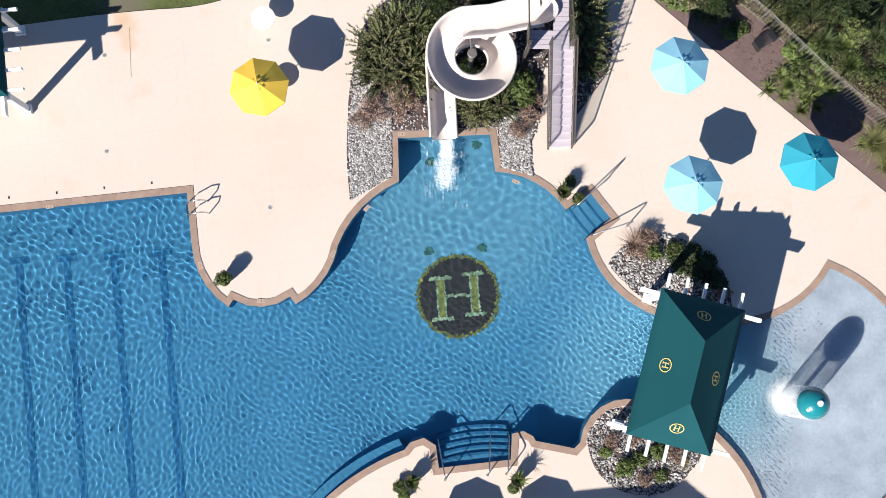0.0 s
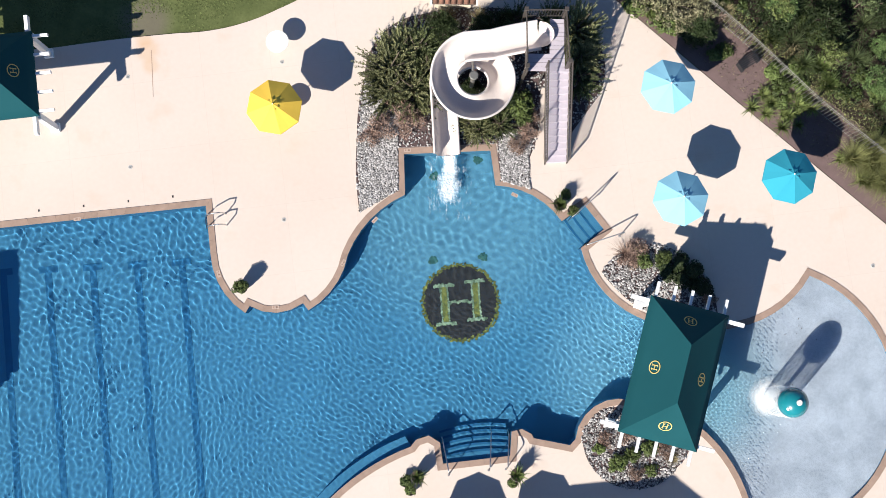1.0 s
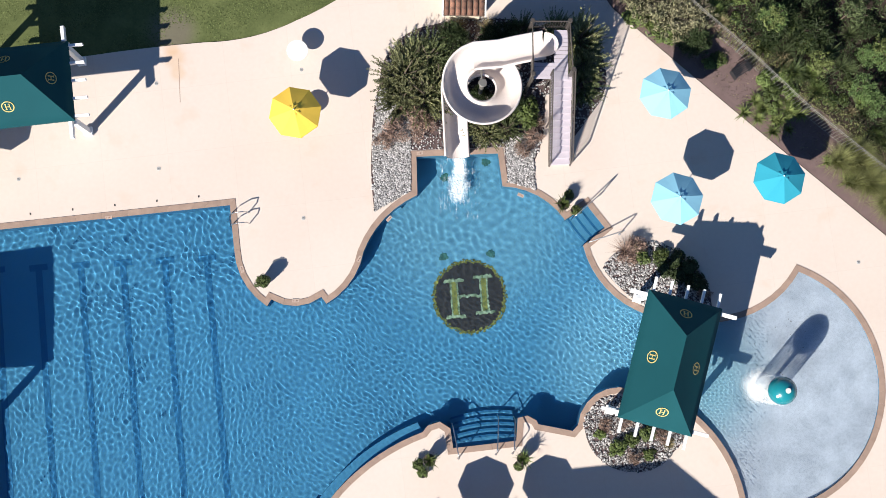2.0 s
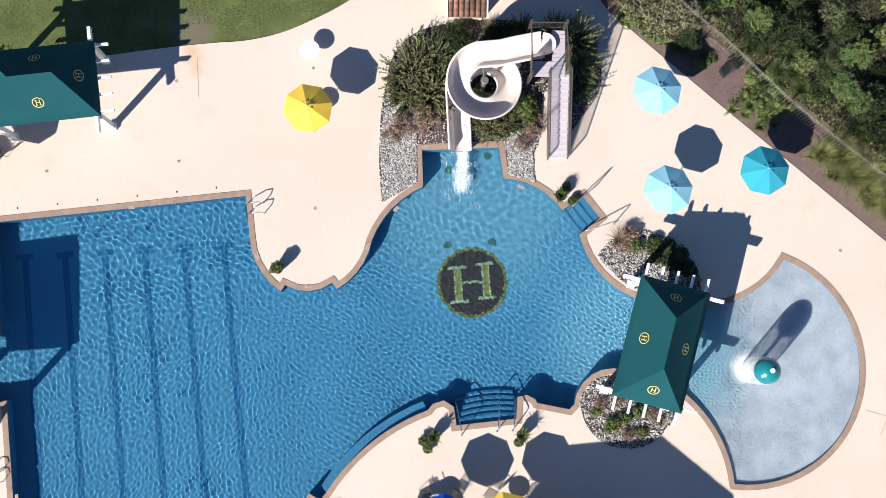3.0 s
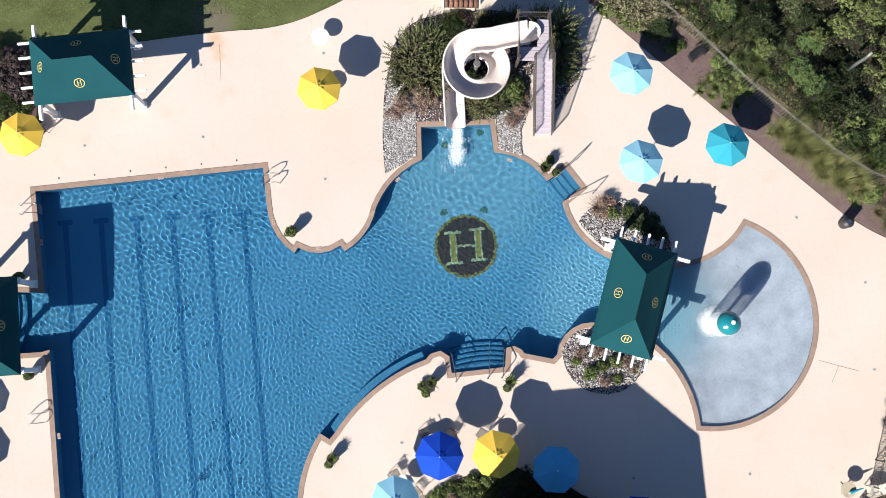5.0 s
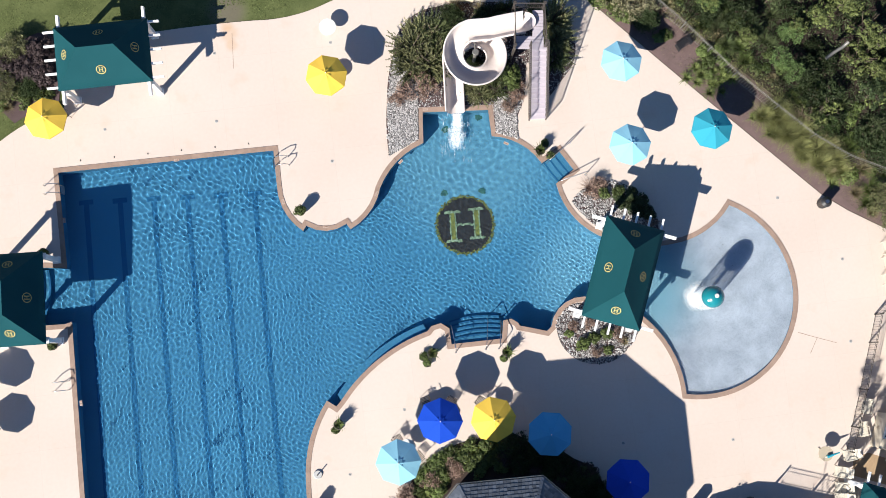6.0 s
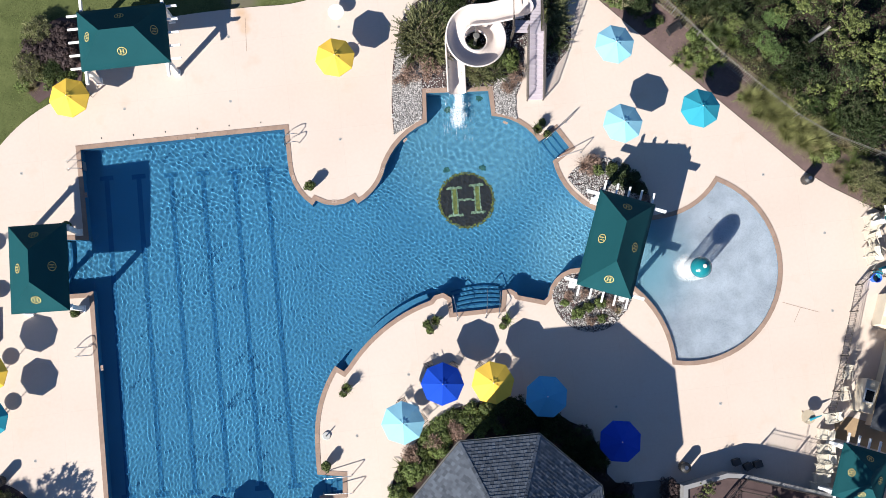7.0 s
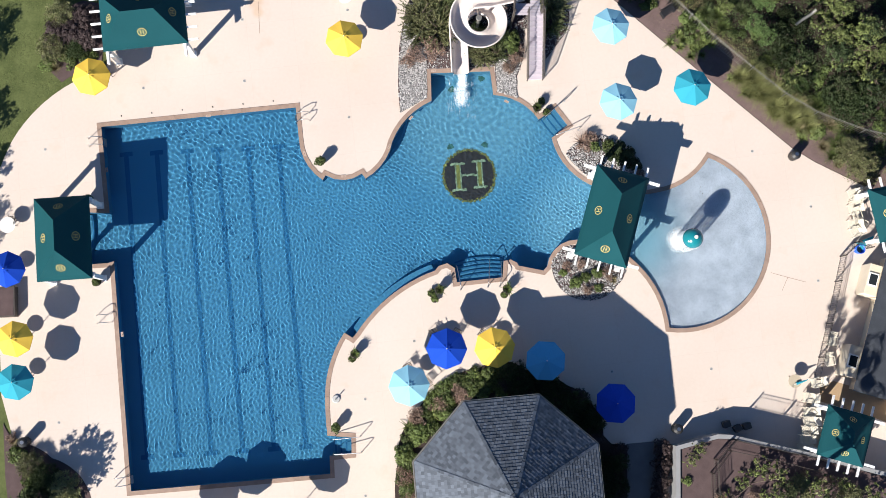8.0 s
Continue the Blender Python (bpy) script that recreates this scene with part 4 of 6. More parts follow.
def strands(rng, count):
    """Thin falling threads of water, thickest under the ball, thinning as they fall."""
    verts, faces = [], []
    for _ in range(count):
        a, d, z = rng.uniform(0, math.tau), 0.60 + abs(rng.gauss(0, 0.03)), 2.08 - 2.18 * rng.random() ** 1.5
        x, y, w, h = d * math.cos(a), d * math.sin(a), 0.006, rng.uniform(0.06, 0.16)
        k = len(verts)
        verts += [(x - w, y - w, z), (x + w, y, z), (x, y + w, z), (x, y, z - h)]
        faces += [(k, k + 1, k + 2), (k, k + 3, k + 1), (k + 1, k + 3, k + 2), (k + 2, k + 3, k)]
    return verts, faces


def drops(rng, count):
    """Fine spray where the jet strikes the water beside the pole."""
    verts, faces = [], []
    for _ in range(count):
        x, y = rng.gauss(-0.35, 0.26), rng.gauss(0.1, 0.27)
        if rng.random() < 0.2:
            a = rng.uniform(0, math.tau)
            x, y = 0.62 * math.cos(a) + rng.gauss(0, 0.08), 0.62 * math.sin(a) + rng.gauss(0, 0.08)
        z, w = WATER_Z + 0.01 + abs(rng.gauss(0, 0.12)), rng.uniform(0.006, 0.016)
        k = len(verts)
        verts += [(x - w, y - w, z), (x + w, y - w * 0.5, z), (x, y + w, z), (x, y, z + w * 1.6)]
        faces += [(k, k + 2, k + 1), (k, k + 1, k + 3), (k + 1, k + 2, k + 3), (k + 2, k, k + 3)]
    return verts, faces


part("splash_foam", lace(-1.8, 0.3, -1.2, 1.2, 0.03, lambda x, y: 1.25 * math.exp(-((x + 0.32) / 0.62) ** 2 - ((y - 0.12) / 0.62) ** 2), lambda x, y: WATER_Z + 0.03 + 0.10 * math.exp(-((x + 0.32) / 0.4) ** 2 - ((y - 0.12) / 0.4) ** 2), 0.004, 8.0, 0.22), "mist", ball, "white foam where the jet strikes", True, kind="stuff")
for name, made, label in (("falling_water", strands(random.Random(3), 7000), "curtain of fine falling water"), ("spray", drops(random.Random(6), 350), "fine white spray on the shallow water")):
    me = bpy.data.meshes.new(name)
    me.from_pydata(made[0], [], made[1])
    me.materials.append(MAT["froth"])
    fall = new(name, me)
    fall.parent = ball
    tagged(fall, label, kind="stuff")


# ---- clubhouse with its octagonal slate roof ----
HOUSE, EAVE, APEX, R_EAVE, TURN = Vector((3.52, -21.40)), 5.75, 9.05, 5.76, 28.6
house = thing("clubhouse", HOUSE.x, HOUSE.y, 0, TURN, "octagonal clubhouse with cream walls and charcoal slate roof", "building")
for k in range(8):
    a0, a1 = k * math.tau / 8, (k + 1) * math.tau / 8
    mid = (a0 + a1) / 2
    side = 2 * 5.0 * math.sin(math.pi / 8)
    wall_m = Matrix.Rotation(mid, 4, "Z") @ Matrix.Translation((5.0 * math.cos(math.pi / 8), 0, 0))
    wall = part("wall", box(bmesh.new(), 0.2, side, EAVE - 0.1, wall_m), "stucco", house)
    for z0, hgt in ((0.9, 1.5), (3.8, 1.3)):
        win = part("window", box(bmesh.new(), 0.06, 1.2, hgt, wall_m @ Matrix.Translation((0.1, 0, z0)), 0.01), "white_wood", wall)
        part("pane", box(bmesh.new(), 0.03, 1.04, hgt - 0.16, wall_m @ Matrix.Translation((0.125, 0, z0 + 0.08))), "dark_glass", wall)
    e0, e1 = Vector((R_EAVE * math.cos(a0), R_EAVE * math.sin(a0), EAVE)), Vector((R_EAVE * math.cos(a1), R_EAVE * math.sin(a1), EAVE))
    tip = Vector((0, 0, APEX))
    # roof board and the courses of shingles on it
    bm = bmesh.new()
    vs = [bm.verts.new(p) for p in (e0, e1, tip)] + [bm.verts.new(p + Vector((0, 0, -0.16))) for p in (e0, e1, tip)]
    bm.faces.new(vs[:3]), bm.faces.new((vs[0], vs[3], vs[4], vs[1]))
    facet = part("roof_facet", bm, "shingle", house)
    n = (e1 - e0).cross(tip - e0).normalized()
    along = (e1 - e0).normalized()
    base_mid = (e0 + e1) / 2
    slope = (tip - base_mid)
    rows = 30
    bm = bmesh.new()
    for r in range(rows):
        u0, u1 = r / rows, (r + 1.25) / rows
        half = (e1 - e0).length / 2 * (1 - u0)
        width = 0.19
        count = max(1, int(2 * half / width))
        shift = random.uniform(-0.1, 0.1)
        for c in range(count + 1):
            xa = max(-half, -half + (c - 0.5 * (r % 2)) * width + 0.006 + shift)
            xb = min(half, -half + (c + 1 - 0.5 * (r % 2)) * width - 0.006 + shift)
            if xb - xa < 0.03:
                continue
            lift = 0.028 + random.uniform(0, 0.014)
            shrink = max(0.02, (1 - min(1, u1)) / max(1e-3, 1 - u0))
            o0, o1 = base_mid + slope * u0, base_mid + slope * min(1, u1)
            xa1, xb1 = max(xa, -half * shrink), min(xb, half * shrink)
            if xb1 <= xa1:
                continue
            q = [o0 + along * xa + n * lift, o0 + along * xb + n * lift, o1 + along * xb1 + n * 0.006, o1 + along * xa1 + n * 0.006]
            v = [bm.verts.new(p) for p in q]
            bm.faces.new(v)
            d = [bm.verts.new(o0 + along * xa), bm.verts.new(o0 + along * xb)]
            bm.faces.new((d[0], d[1], v[1], v[0]))
    part("shingles", bm, "shingle", facet, "overlapping charcoal shingles", kind="stuff")
    # hip cap
    bm = bmesh.new()
    steps = 20
    for r in range(steps):
        p0, p1 = e0.lerp(tip, r / steps), e0.lerp(tip, (r + 1.15) / steps)
        d = (p1 - p0)
        q = d.to_track_quat("Y", "Z").to_matrix().to_4x4()
        box(bm, 0.17, d.length, 0.010, Matrix.Translation((p0 + p1) / 2 + Vector((0, 0, 0.022))) @ q)
    part("hip_cap", bm, "shingle", house, kind="stuff")
    part("gutter", tube(bmesh.new(), [e0 * 1.012 - Vector((0, 0, 0.14)), e1 * 1.012 - Vector((0, 0, 0.14))], 0.05, 6), "fence_grey", house)
wing = part("wing", box(bmesh.new(), 8.6, 15.0, EAVE - 0.1), "stucco", house)
wing.matrix_basis = Matrix.Rotation(radians(-TURN), 4, "Z") @ Matrix.Translation((0.95, -9.6, 0))
bm = bmesh.new()
vs = [bm.verts.new(p) for p in ((-4.45, -7.7, 0), (4.45, -7.7, 0), (4.45, 7.0, 0), (-4.45, 7.0, 0), (0, -4.0, 2.2), (0, 3.6, 2.2))]
for f in ((0, 1, 4), (1, 2, 5, 4), (2, 3, 5), (3, 0, 4, 5)):
    bm.faces.new([vs[i] for i in f])
bm.faces.new([vs[i] for i in (3, 2, 1, 0)])
roof = part("wing_roof", bm, "shingle", house, "hipped charcoal slate roof")
roof.matrix_basis = Matrix.Rotation(radians(-TURN), 4, "Z") @ Matrix.Translation((0.95, -9.6, EAVE - 0.12))


MAT["coping_pale"] = material("pale_marker_tile", (0.42, 0.32, 0.26), 0.6, scale=3, fine=40, mix=0.4, bump=0.05)


# ---- planting ----
def leaf_mesh(name, count, size, shape, seed, lumps=14, slim=0.45, upward=0.5, mat="leaf", spiky=0.0, lump=(0.22, 0.48), reach=(0.45, 0.92)):
    """Many small pointed leaves gathered in clumps over a lumpy crown. shape: its half axes."""
    rng = np.random.default_rng(seed)
    c = rng.normal(size=(lumps, 3))
    c /= np.linalg.norm(c, axis=1)[:, None]
    c[:, 2] = np.abs(c[:, 2]) * 0.9 - 0.25
    c *= rng.uniform(*reach, (lumps, 1))
    rad = rng.uniform(*lump, lumps)
    pick = rng.integers(0, lumps, count)
    d = rng.normal(size=(count, 3))
    d /= np.linalg.norm(d, axis=1)[:, None]
    p = (c[pick] + d * (rad[pick] * rng.uniform(0.55, 1.0, count) ** 0.5)[:, None]) * np.array(shape)
    nrm = d + np.array([0, 0, upward]) + rng.normal(size=(count, 3)) * 0.45
    nrm /= np.linalg.norm(nrm, axis=1)[:, None]
    t = np.cross(nrm, rng.normal(size=(count, 3)))
    t /= np.linalg.norm(t, axis=1)[:, None]
    if spiky:
        t = t * (1 - spiky) + (d + np.array([0, 0, 0.35])) * spiky
        t /= np.linalg.norm(t, axis=1)[:, None]
        nrm = np.cross(t, np.cross(nrm, t))
        nrm /= np.linalg.norm(nrm, axis=1)[:, None] + 1e-9
    b = np.cross(nrm, t)
    s = size * rng.uniform(0.6, 1.4, (count, 1))
    v = np.stack([p - t * s, p + b * s * slim, p + t * s, p - b * s * slim], 1).reshape(-1, 3)
    v[:, 2] = np.maximum(v[:, 2], -shape[2] * 0.62)
    f = np.arange(4 * count).reshape(-1, 4)
    me = bpy.data.meshes.new(name)
    me.from_pydata(v.tolist(), [], f.tolist())
    me.materials.append(MAT[mat])
    return me


def blade_mesh(name, count, length, spread_r, width, seed, droop=0.5, mat="leaf"):
    """A tuft of long bending blades from one root."""
    rng = np.random.default_rng(seed)
    verts, faces = [], []
    for _ in range(count):
        a, lean = rng.uniform(0, math.tau), rng.uniform(0.15, 1.0)
        L, root = length * rng.uniform(0.6, 1.1), spread_r * 0.25 * rng.random()
        out, side = np.array([math.cos(a), math.sin(a), 0]), np.array([-math.sin(a), math.cos(a), 0])
        base = out * root
        start = len(verts)
        for i in range(4):
            u = i / 3
            p = base + out * (lean * L * u * 0.9) + np.array([0, 0, L * (u * (1.15 - 0.6 * lean) - droop * lean * u * u)])
            w = width * (1 - u * 0.92)
            verts += [(p - side * w).tolist(), (p + side * w).tolist()]
        for i in range(3):
            k = start + 2 * i
            faces.append((k, k + 1, k + 3, k + 2))
    me = bpy.data.meshes.new(name)
    me.from_pydata(verts, [], faces)
    me.materials.append(MAT[mat])
    return me


def plume_mesh(name, plumes, needles, length, wide, seed, mat):
    """A shrub of many upswept plumes, each set with short narrow leaves along its stalk."""
    rng = np.random.default_rng(seed)
    a = rng.uniform(0, math.tau, plumes)
    lean = rng.uniform(0.0, 1.0, plumes) ** 0.7
    out = np.stack([np.cos(a), np.sin(a), np.zeros(plumes)], 1)
    root = out * (wide * 0.55 * lean * rng.uniform(0.4, 1.0, plumes))[:, None]
    way = out * (0.25 + 0.85 * lean)[:, None] + np.array([0, 0, 1.0]) * (1.15 - 0.55 * lean)[:, None] + rng.normal(0, 0.12, (plumes, 3))
    way /= np.linalg.norm(way, axis=1)[:, None]
    tall = length * rng.uniform(0.65, 1.1, plumes)
    pick = np.repeat(np.arange(plumes), needles)
    u = rng.uniform(0.15, 1.0, len(pick))
    p = root[pick] + way[pick] * (tall[pick] * u)[:, None]
    side = rng.normal(size=(len(pick), 3))
    side -= way[pick] * (side * way[pick]).sum(1)[:, None]
    side /= np.linalg.norm(side, axis=1)[:, None]
    t = way[pick] * 0.75 + side * 0.75
    t /= np.linalg.norm(t, axis=1)[:, None]
    b = np.cross(t, np.array([0, 0, 1.0]) + rng.normal(0, 0.45, (len(pick), 3)))
    b /= np.linalg.norm(b, axis=1)[:, None]
    s = (0.15 * (1.15 - 0.7 * u) * rng.uniform(0.7, 1.2, len(pick)))[:, None] * length / 1.4
    v = np.stack([p, p + t * s * 0.5 + b * s * 0.2, p + t * s, p + t * s * 0.5 - b * s * 0.2], 1).reshape(-1, 3)
    v[:, 2] = np.maximum(v[:, 2], 0.02)
    me = bpy.data.meshes.new(name)
    me.from_pydata(v.tolist(), [], np.arange(4 * len(pick)).reshape(-1, 4).tolist())
    me.materials.append(MAT[mat])
    return me


KINDS = {}


def plant_kind(key, name, label, category, mesh, stem=None, lift=0.0, group=""):
    """Builds one plant with its parts out of sight's way; copies are set out from it."""
    KINDS[key] = (name, label, category, mesh, stem, lift, group)


def stem_mesh(name, h, r, limbs, seed, reach=0.5):
    rng = random.Random(seed)
    bm = bmesh.new()
    cone(bm, r, r * 0.55, h, 8)
    for k in range(limbs):
        a = k * 2.4 + rng.random()
        z = h * rng.uniform(0.45, 0.95)
        tube(bm, [(0, 0, z), (0.5 * reach * math.cos(a), 0.5 * reach * math.sin(a), z + 0.35 * reach), (reach * math.cos(a), reach * math.sin(a), z + 0.85 * reach)], r * 0.32, 5)
    me = bpy.data.meshes.new(name)
    bm.to_mesh(me)
    bm.free()
    me.materials.append(MAT["bark"])
    return me


def plant(key, x, y, z=0.0, size=1.0, turn=None, flat=1.0):
    name, label, category, mesh, stem, lift, group = KINDS[key]
    th = thing(name, x, y, z, 0, label, category, group)
    th.matrix_basis = pose(x, y, z, 0, 0, random.uniform(0, 360) if turn is None else turn) @ Matrix.Diagonal((size, size, size * flat, 1))
    f = piece("foliage", mesh, Matrix.Translation((0, 0, lift)), th)
    if stem:
        piece("stem", stem, Matrix(), th)
    return th


plant_kind("round", "round_shrub", "clipped round green shrub with small leaves", "shrub", leaf_mesh("round_leaves", 1500, 0.06, (0.5, 0.5, 0.45), 3, 26, 0.5, mat="leaf_bright"), stem_mesh("round_stem", 0.3, 0.03, 4, 1, 0.25), 0.28, "shrubs")
plant_kind("round_dark", "round_shrub", "clipped round dark green shrub", "shrub", leaf_mesh("round_dark_leaves", 1500, 0.06, (0.5, 0.5, 0.45), 4, 26, 0.5, mat="leaf_dark"), stem_mesh("round_dark_stem", 0.3, 0.03, 4, 31, 0.25), 0.28, "shrubs")
plant_kind("big", "large_shrub", "tall feathery olive green shrub", "shrub", leaf_mesh("big_leaves", 9500, 0.095, (1.4, 1.4, 1.2), 5, 190, 0.15, 0.5, spiky=0.85, lump=(0.05, 0.20), reach=(0.5, 1.08)), stem_mesh("big_stem", 1.0, 0.07, 7, 2, 0.8), 0.85, "shrubs")
plant_kind("big_b", "large_shrub", "tall dense dark green evergreen shrub", "shrub", leaf_mesh("big_leaves_b", 6000, 0.14, (1.3, 1.4, 1.25), 8, 160, 0.12, 0.5, "leaf_dark", 0.8, (0.06, 0.22), (0.45, 1.05)), stem_mesh("big_stem_b", 1.0, 0.07, 7, 5, 0.8), 0.85, "shrubs")
plant_kind("thicket", "thicket_shrub", "dark green shrub in the wood's undergrowth", "shrub", leaf_mesh("thicket_leaves", 1700, 0.13, (1.3, 1.3, 1.1), 41, 60, 0.22, 0.5, "leaf_dark", 0.6, (0.08, 0.25), (0.4, 1.05)), stem_mesh("thicket_stem", 0.9, 0.06, 7, 9, 0.7), 0.8, "woodland")
plant_kind("airy", "airy_shrub", "thin yellow-green shrub with bare twigs", "shrub", leaf_mesh("airy_leaves", 900, 0.085, (1.0, 1.0, 0.9), 43, 40, 0.4, 0.6, "yellow_leaf", 0.2, (0.06, 0.22), (0.4, 1.1)), stem_mesh("airy_stem", 0.9, 0.04, 11, 10, 0.8), 0.75, "shrubs")
plant_kind("twiggy", "twiggy_tree", "small sparse tree with thin olive leaves", "tree", leaf_mesh("twiggy_leaves", 1900, 0.10, (1.35, 1.35, 1.2), 44, 80, 0.4, 0.6, "leaf_wild", 0.2, (0.06, 0.20), (0.3, 1.1)), stem_mesh("twiggy_stem", 2.6, 0.07, 16, 12, 1.2), 3.0, "woodland")
plant_kind("feather", "feather_grass", "tall pale green feathery ornamental grass", "grass", blade_mesh("feather_blades", 620, 1.3, 0.7, 0.008, 15, 0.45, "feather"), None, 0.0, "grasses")
plant_kind("seedy", "flowering_grass_shrub", "tan and olive shrub covered in pale seed heads", "shrub", leaf_mesh("seedy_leaves", 4200, 0.062, (1.2, 1.2, 0.95), 47, 90, 0.4, 0.6, "leaf_seed", 0.4, (0.06, 0.22), (0.4, 1.05)), stem_mesh("seedy_stem", 0.7, 0.05, 8, 14, 0.7), 0.7, "shrubs")
plant_kind("fern", "wild_fern", "fresh green feathery fern in the wood", "fern", leaf_mesh("fern_leaves", 2600, 0.075, (0.9, 0.9, 0.7), 49, 60, 0.16, 0.5, "leaf_fern", 0.7, (0.06, 0.22), (0.4, 1.05)), stem_mesh("fern_stem", 0.6, 0.04, 7, 15, 0.5), 0.6, "woodland")
plant_kind("yucca", "potted_yucca", "leafy green yucca growing in a pot", "plant", blade_mesh("yucca_blades", 90, 0.75, 0.4, 0.028, 18, 0.45, "leaf_bright"), None, 0.0, "potted plants")
plant_kind("plume", "plume_grass", "tan fountain grass with feathery pinkish plumes", "grass", blade_mesh("plume_blades", 260, 1.2, 0.4, 0.010, 16, 0.35, "leaf_red"), None, 0.0, "grasses")
plant_kind("russet", "russet_shrub", "russet brown airy shrub among river stones", "shrub", leaf_mesh("russet_leaves", 1300, 0.075, (0.6, 0.6, 0.45), 7, 22, 0.16, 0.3, "leaf_red", 0.6), stem_mesh("russet_stem", 0.35, 0.025, 6, 3, 0.35), 0.32, "shrubs")
plant_kind("dry", "dry_grass_tuft", "dry tan ornamental grass tuft", "grass", blade_mesh("dry_blades", 260, 1.0, 0.5, 0.012, 11, 0.5, "leaf_dry"), None, 0.0, "grasses")
plant_kind("grass", "ornamental_grass", "tall green ornamental grass clump", "grass", blade_mesh("grass_blades", 320, 1.25, 0.6, 0.016, 12, 0.55, "leaf_bright"), None, 0.0, "grasses")
plant_kind("spiky", "spiky_lily", "bright green strappy lily clump in mulch", "plant", blade_mesh("lily_blades", 60, 0.85, 0.4, 0.042, 13, 0.7, "yellow_leaf"), None, 0.0, "lilies")
plant_kind("low", "low_groundcover", "low green leafy groundcover", "plant", leaf_mesh("low_leaves", 900, 0.08, (0.7, 0.7, 0.28), 17, 20, 0.45, mat="leaf_bright"), stem_mesh("low_stem", 0.15, 0.02, 5, 6, 0.3), 0.15, "groundcover")
plant_kind("plum", "plum_shrub", "dark plum leaved shrub", "shrub", leaf_mesh("plum_leaves", 2600, 0.085, (0.9, 0.9, 0.8), 19, 30, 0.45, mat="leaf_purple"), stem_mesh("plum_stem", 0.7, 0.05, 7, 7, 0.6), 0.6, "shrubs")
plant_kind("plumed", "plumed_shrub", "tall feathery olive green shrub with upswept plumes", "shrub", plume_mesh("plumed_leaves", 130, 85, 1.55, 1.5, 6, "leaf"), stem_mesh("plumed_stem", 0.9, 0.07, 7, 22, 0.6), 0.05, "shrubs")
plant_kind("plumed_b", "plumed_shrub", "dense green shrub with upswept plumes", "shrub", plume_mesh("plumed_leaves_b", 120, 80, 1.45, 1.5, 9, "leaf_moss"), stem_mesh("plumed_stem_b", 0.9, 0.07, 7, 23, 0.6), 0.05, "shrubs")
TREES = []
for i, (mat, wide, tall) in enumerate((("leaf_wild", 2.0, 4.2), ("leaf_dark", 2.3, 5.0), ("yellow_leaf", 1.7, 3.8), ("leaf_dark", 1.8, 4.6), ("leaf_wild", 2.5, 5.2))):
    key = "tree" + "abcde"[i]
    TREES.append(key)
    plant_kind(key, "woodland_tree", ("leafy green woodland tree", "dark green woodland tree", "bright yellow-green woodland tree", "deep green woodland tree", "broad green woodland tree")[i],
               "tree", leaf_mesh(key + "_crown", 3000, 0.105, (wide, wide, wide * 0.95), 30 + i, 70, 0.38, 0.6, mat, 0.3, (0.06, 0.22), (0.3, 1.1)), stem_mesh(key + "_trunk", tall * 0.75, 0.13, 9, 20 + i, wide * 0.6), tall * 0.72, "woodland")
plant_kind("palm", "spiky_understory_plant", "wild strappy understory plant", "plant", blade_mesh("wild_blades", 120, 1.3, 0.6, 0.017, 14, 0.7, "leaf_wild"), None, 0.0, "understory")


def bed(name, loop, mat, label, z=0.012, mound=0.06):
    """A planting bed's ground: a low mound inside a plan line."""
    bm = sheet([loop], z, 0.02)
    return part(name, bm, mat, None, label, kind="structure")


def stones(loop, count, label, size=(0.024, 0.062), z=0.02, seed=1):
    """Loose river stones heaped over a bed."""
    rng = random.Random(seed)
    xs, ys = [p[0] for p in loop], [p[1] for p in loop]
    loop = [Vector(p) for p in loop]
    base = bmesh.new()
    bmesh.ops.create_icosphere(base, subdivisions=1, radius=1)
    ico = [v.co.copy() for v in base.verts]
    tri = [[v.index for v in f.verts] for f in base.faces if f.calc_center_median().z > -0.35]
    base.free()
    verts, faces = [], []
    for _ in range(count):
        for _ in range(30):
            x, y = rng.uniform(min(xs), max(xs)), rng.uniform(min(ys), max(ys))
            if inside((x, y), loop):
                break
        s = rng.uniform(*size)
        m = Matrix.Translation((x, y, z + s * 0.35)) @ Euler((rng.uniform(-0.4, 0.4), rng.uniform(-0.4, 0.4), rng.uniform(0, 6.3))).to_matrix().to_4x4() @ Matrix.Diagonal((s * rng.uniform(0.8, 1.4), s * rng.uniform(0.7, 1.1), s * rng.uniform(0.45, 0.8), 1))
        k = len(verts)
        verts += [tuple(m @ v) for v in ico]
        faces += [[k + i for i in t] for t in tri]
    me = bpy.data.meshes.new("river_stones")
    me.from_pydata(verts, [], faces)
    me.materials.append(MAT["gravel"])
    return tagged(new("river_stones", me), label, "stones", "", "stuff")


# slide bed
SLIDE_BED = outline((-1.58, 4.80), [(-1.55, 2.84), (-3.22, 1.84, -0.12), (-3.40, 5.24, 0.1), (-3.1, 7.9, 0.1), (-0.6, 10.85, 0.75), (2.07, 11.2, 0.12), (5.2, 10.6, 0.2), (7.4, 9.6, 0.2), (7.3, 7.2, 0.3), (6.15, 5.6), (5.95, 7.6), (4.75, 7.6), (4.70, 5.9), (4.25, 4.4, 0.05), (4.30, 2.98), (2.95, 3.32, -0.1), (2.82, 5.05), (-1.58, 4.80)])
bed("slide_planting_bed", SLIDE_BED, "soil", "dark mulch bed under the water slide")
stones(SLIDE_BED, 4800, "white and grey river stones round the water slide", seed=2)
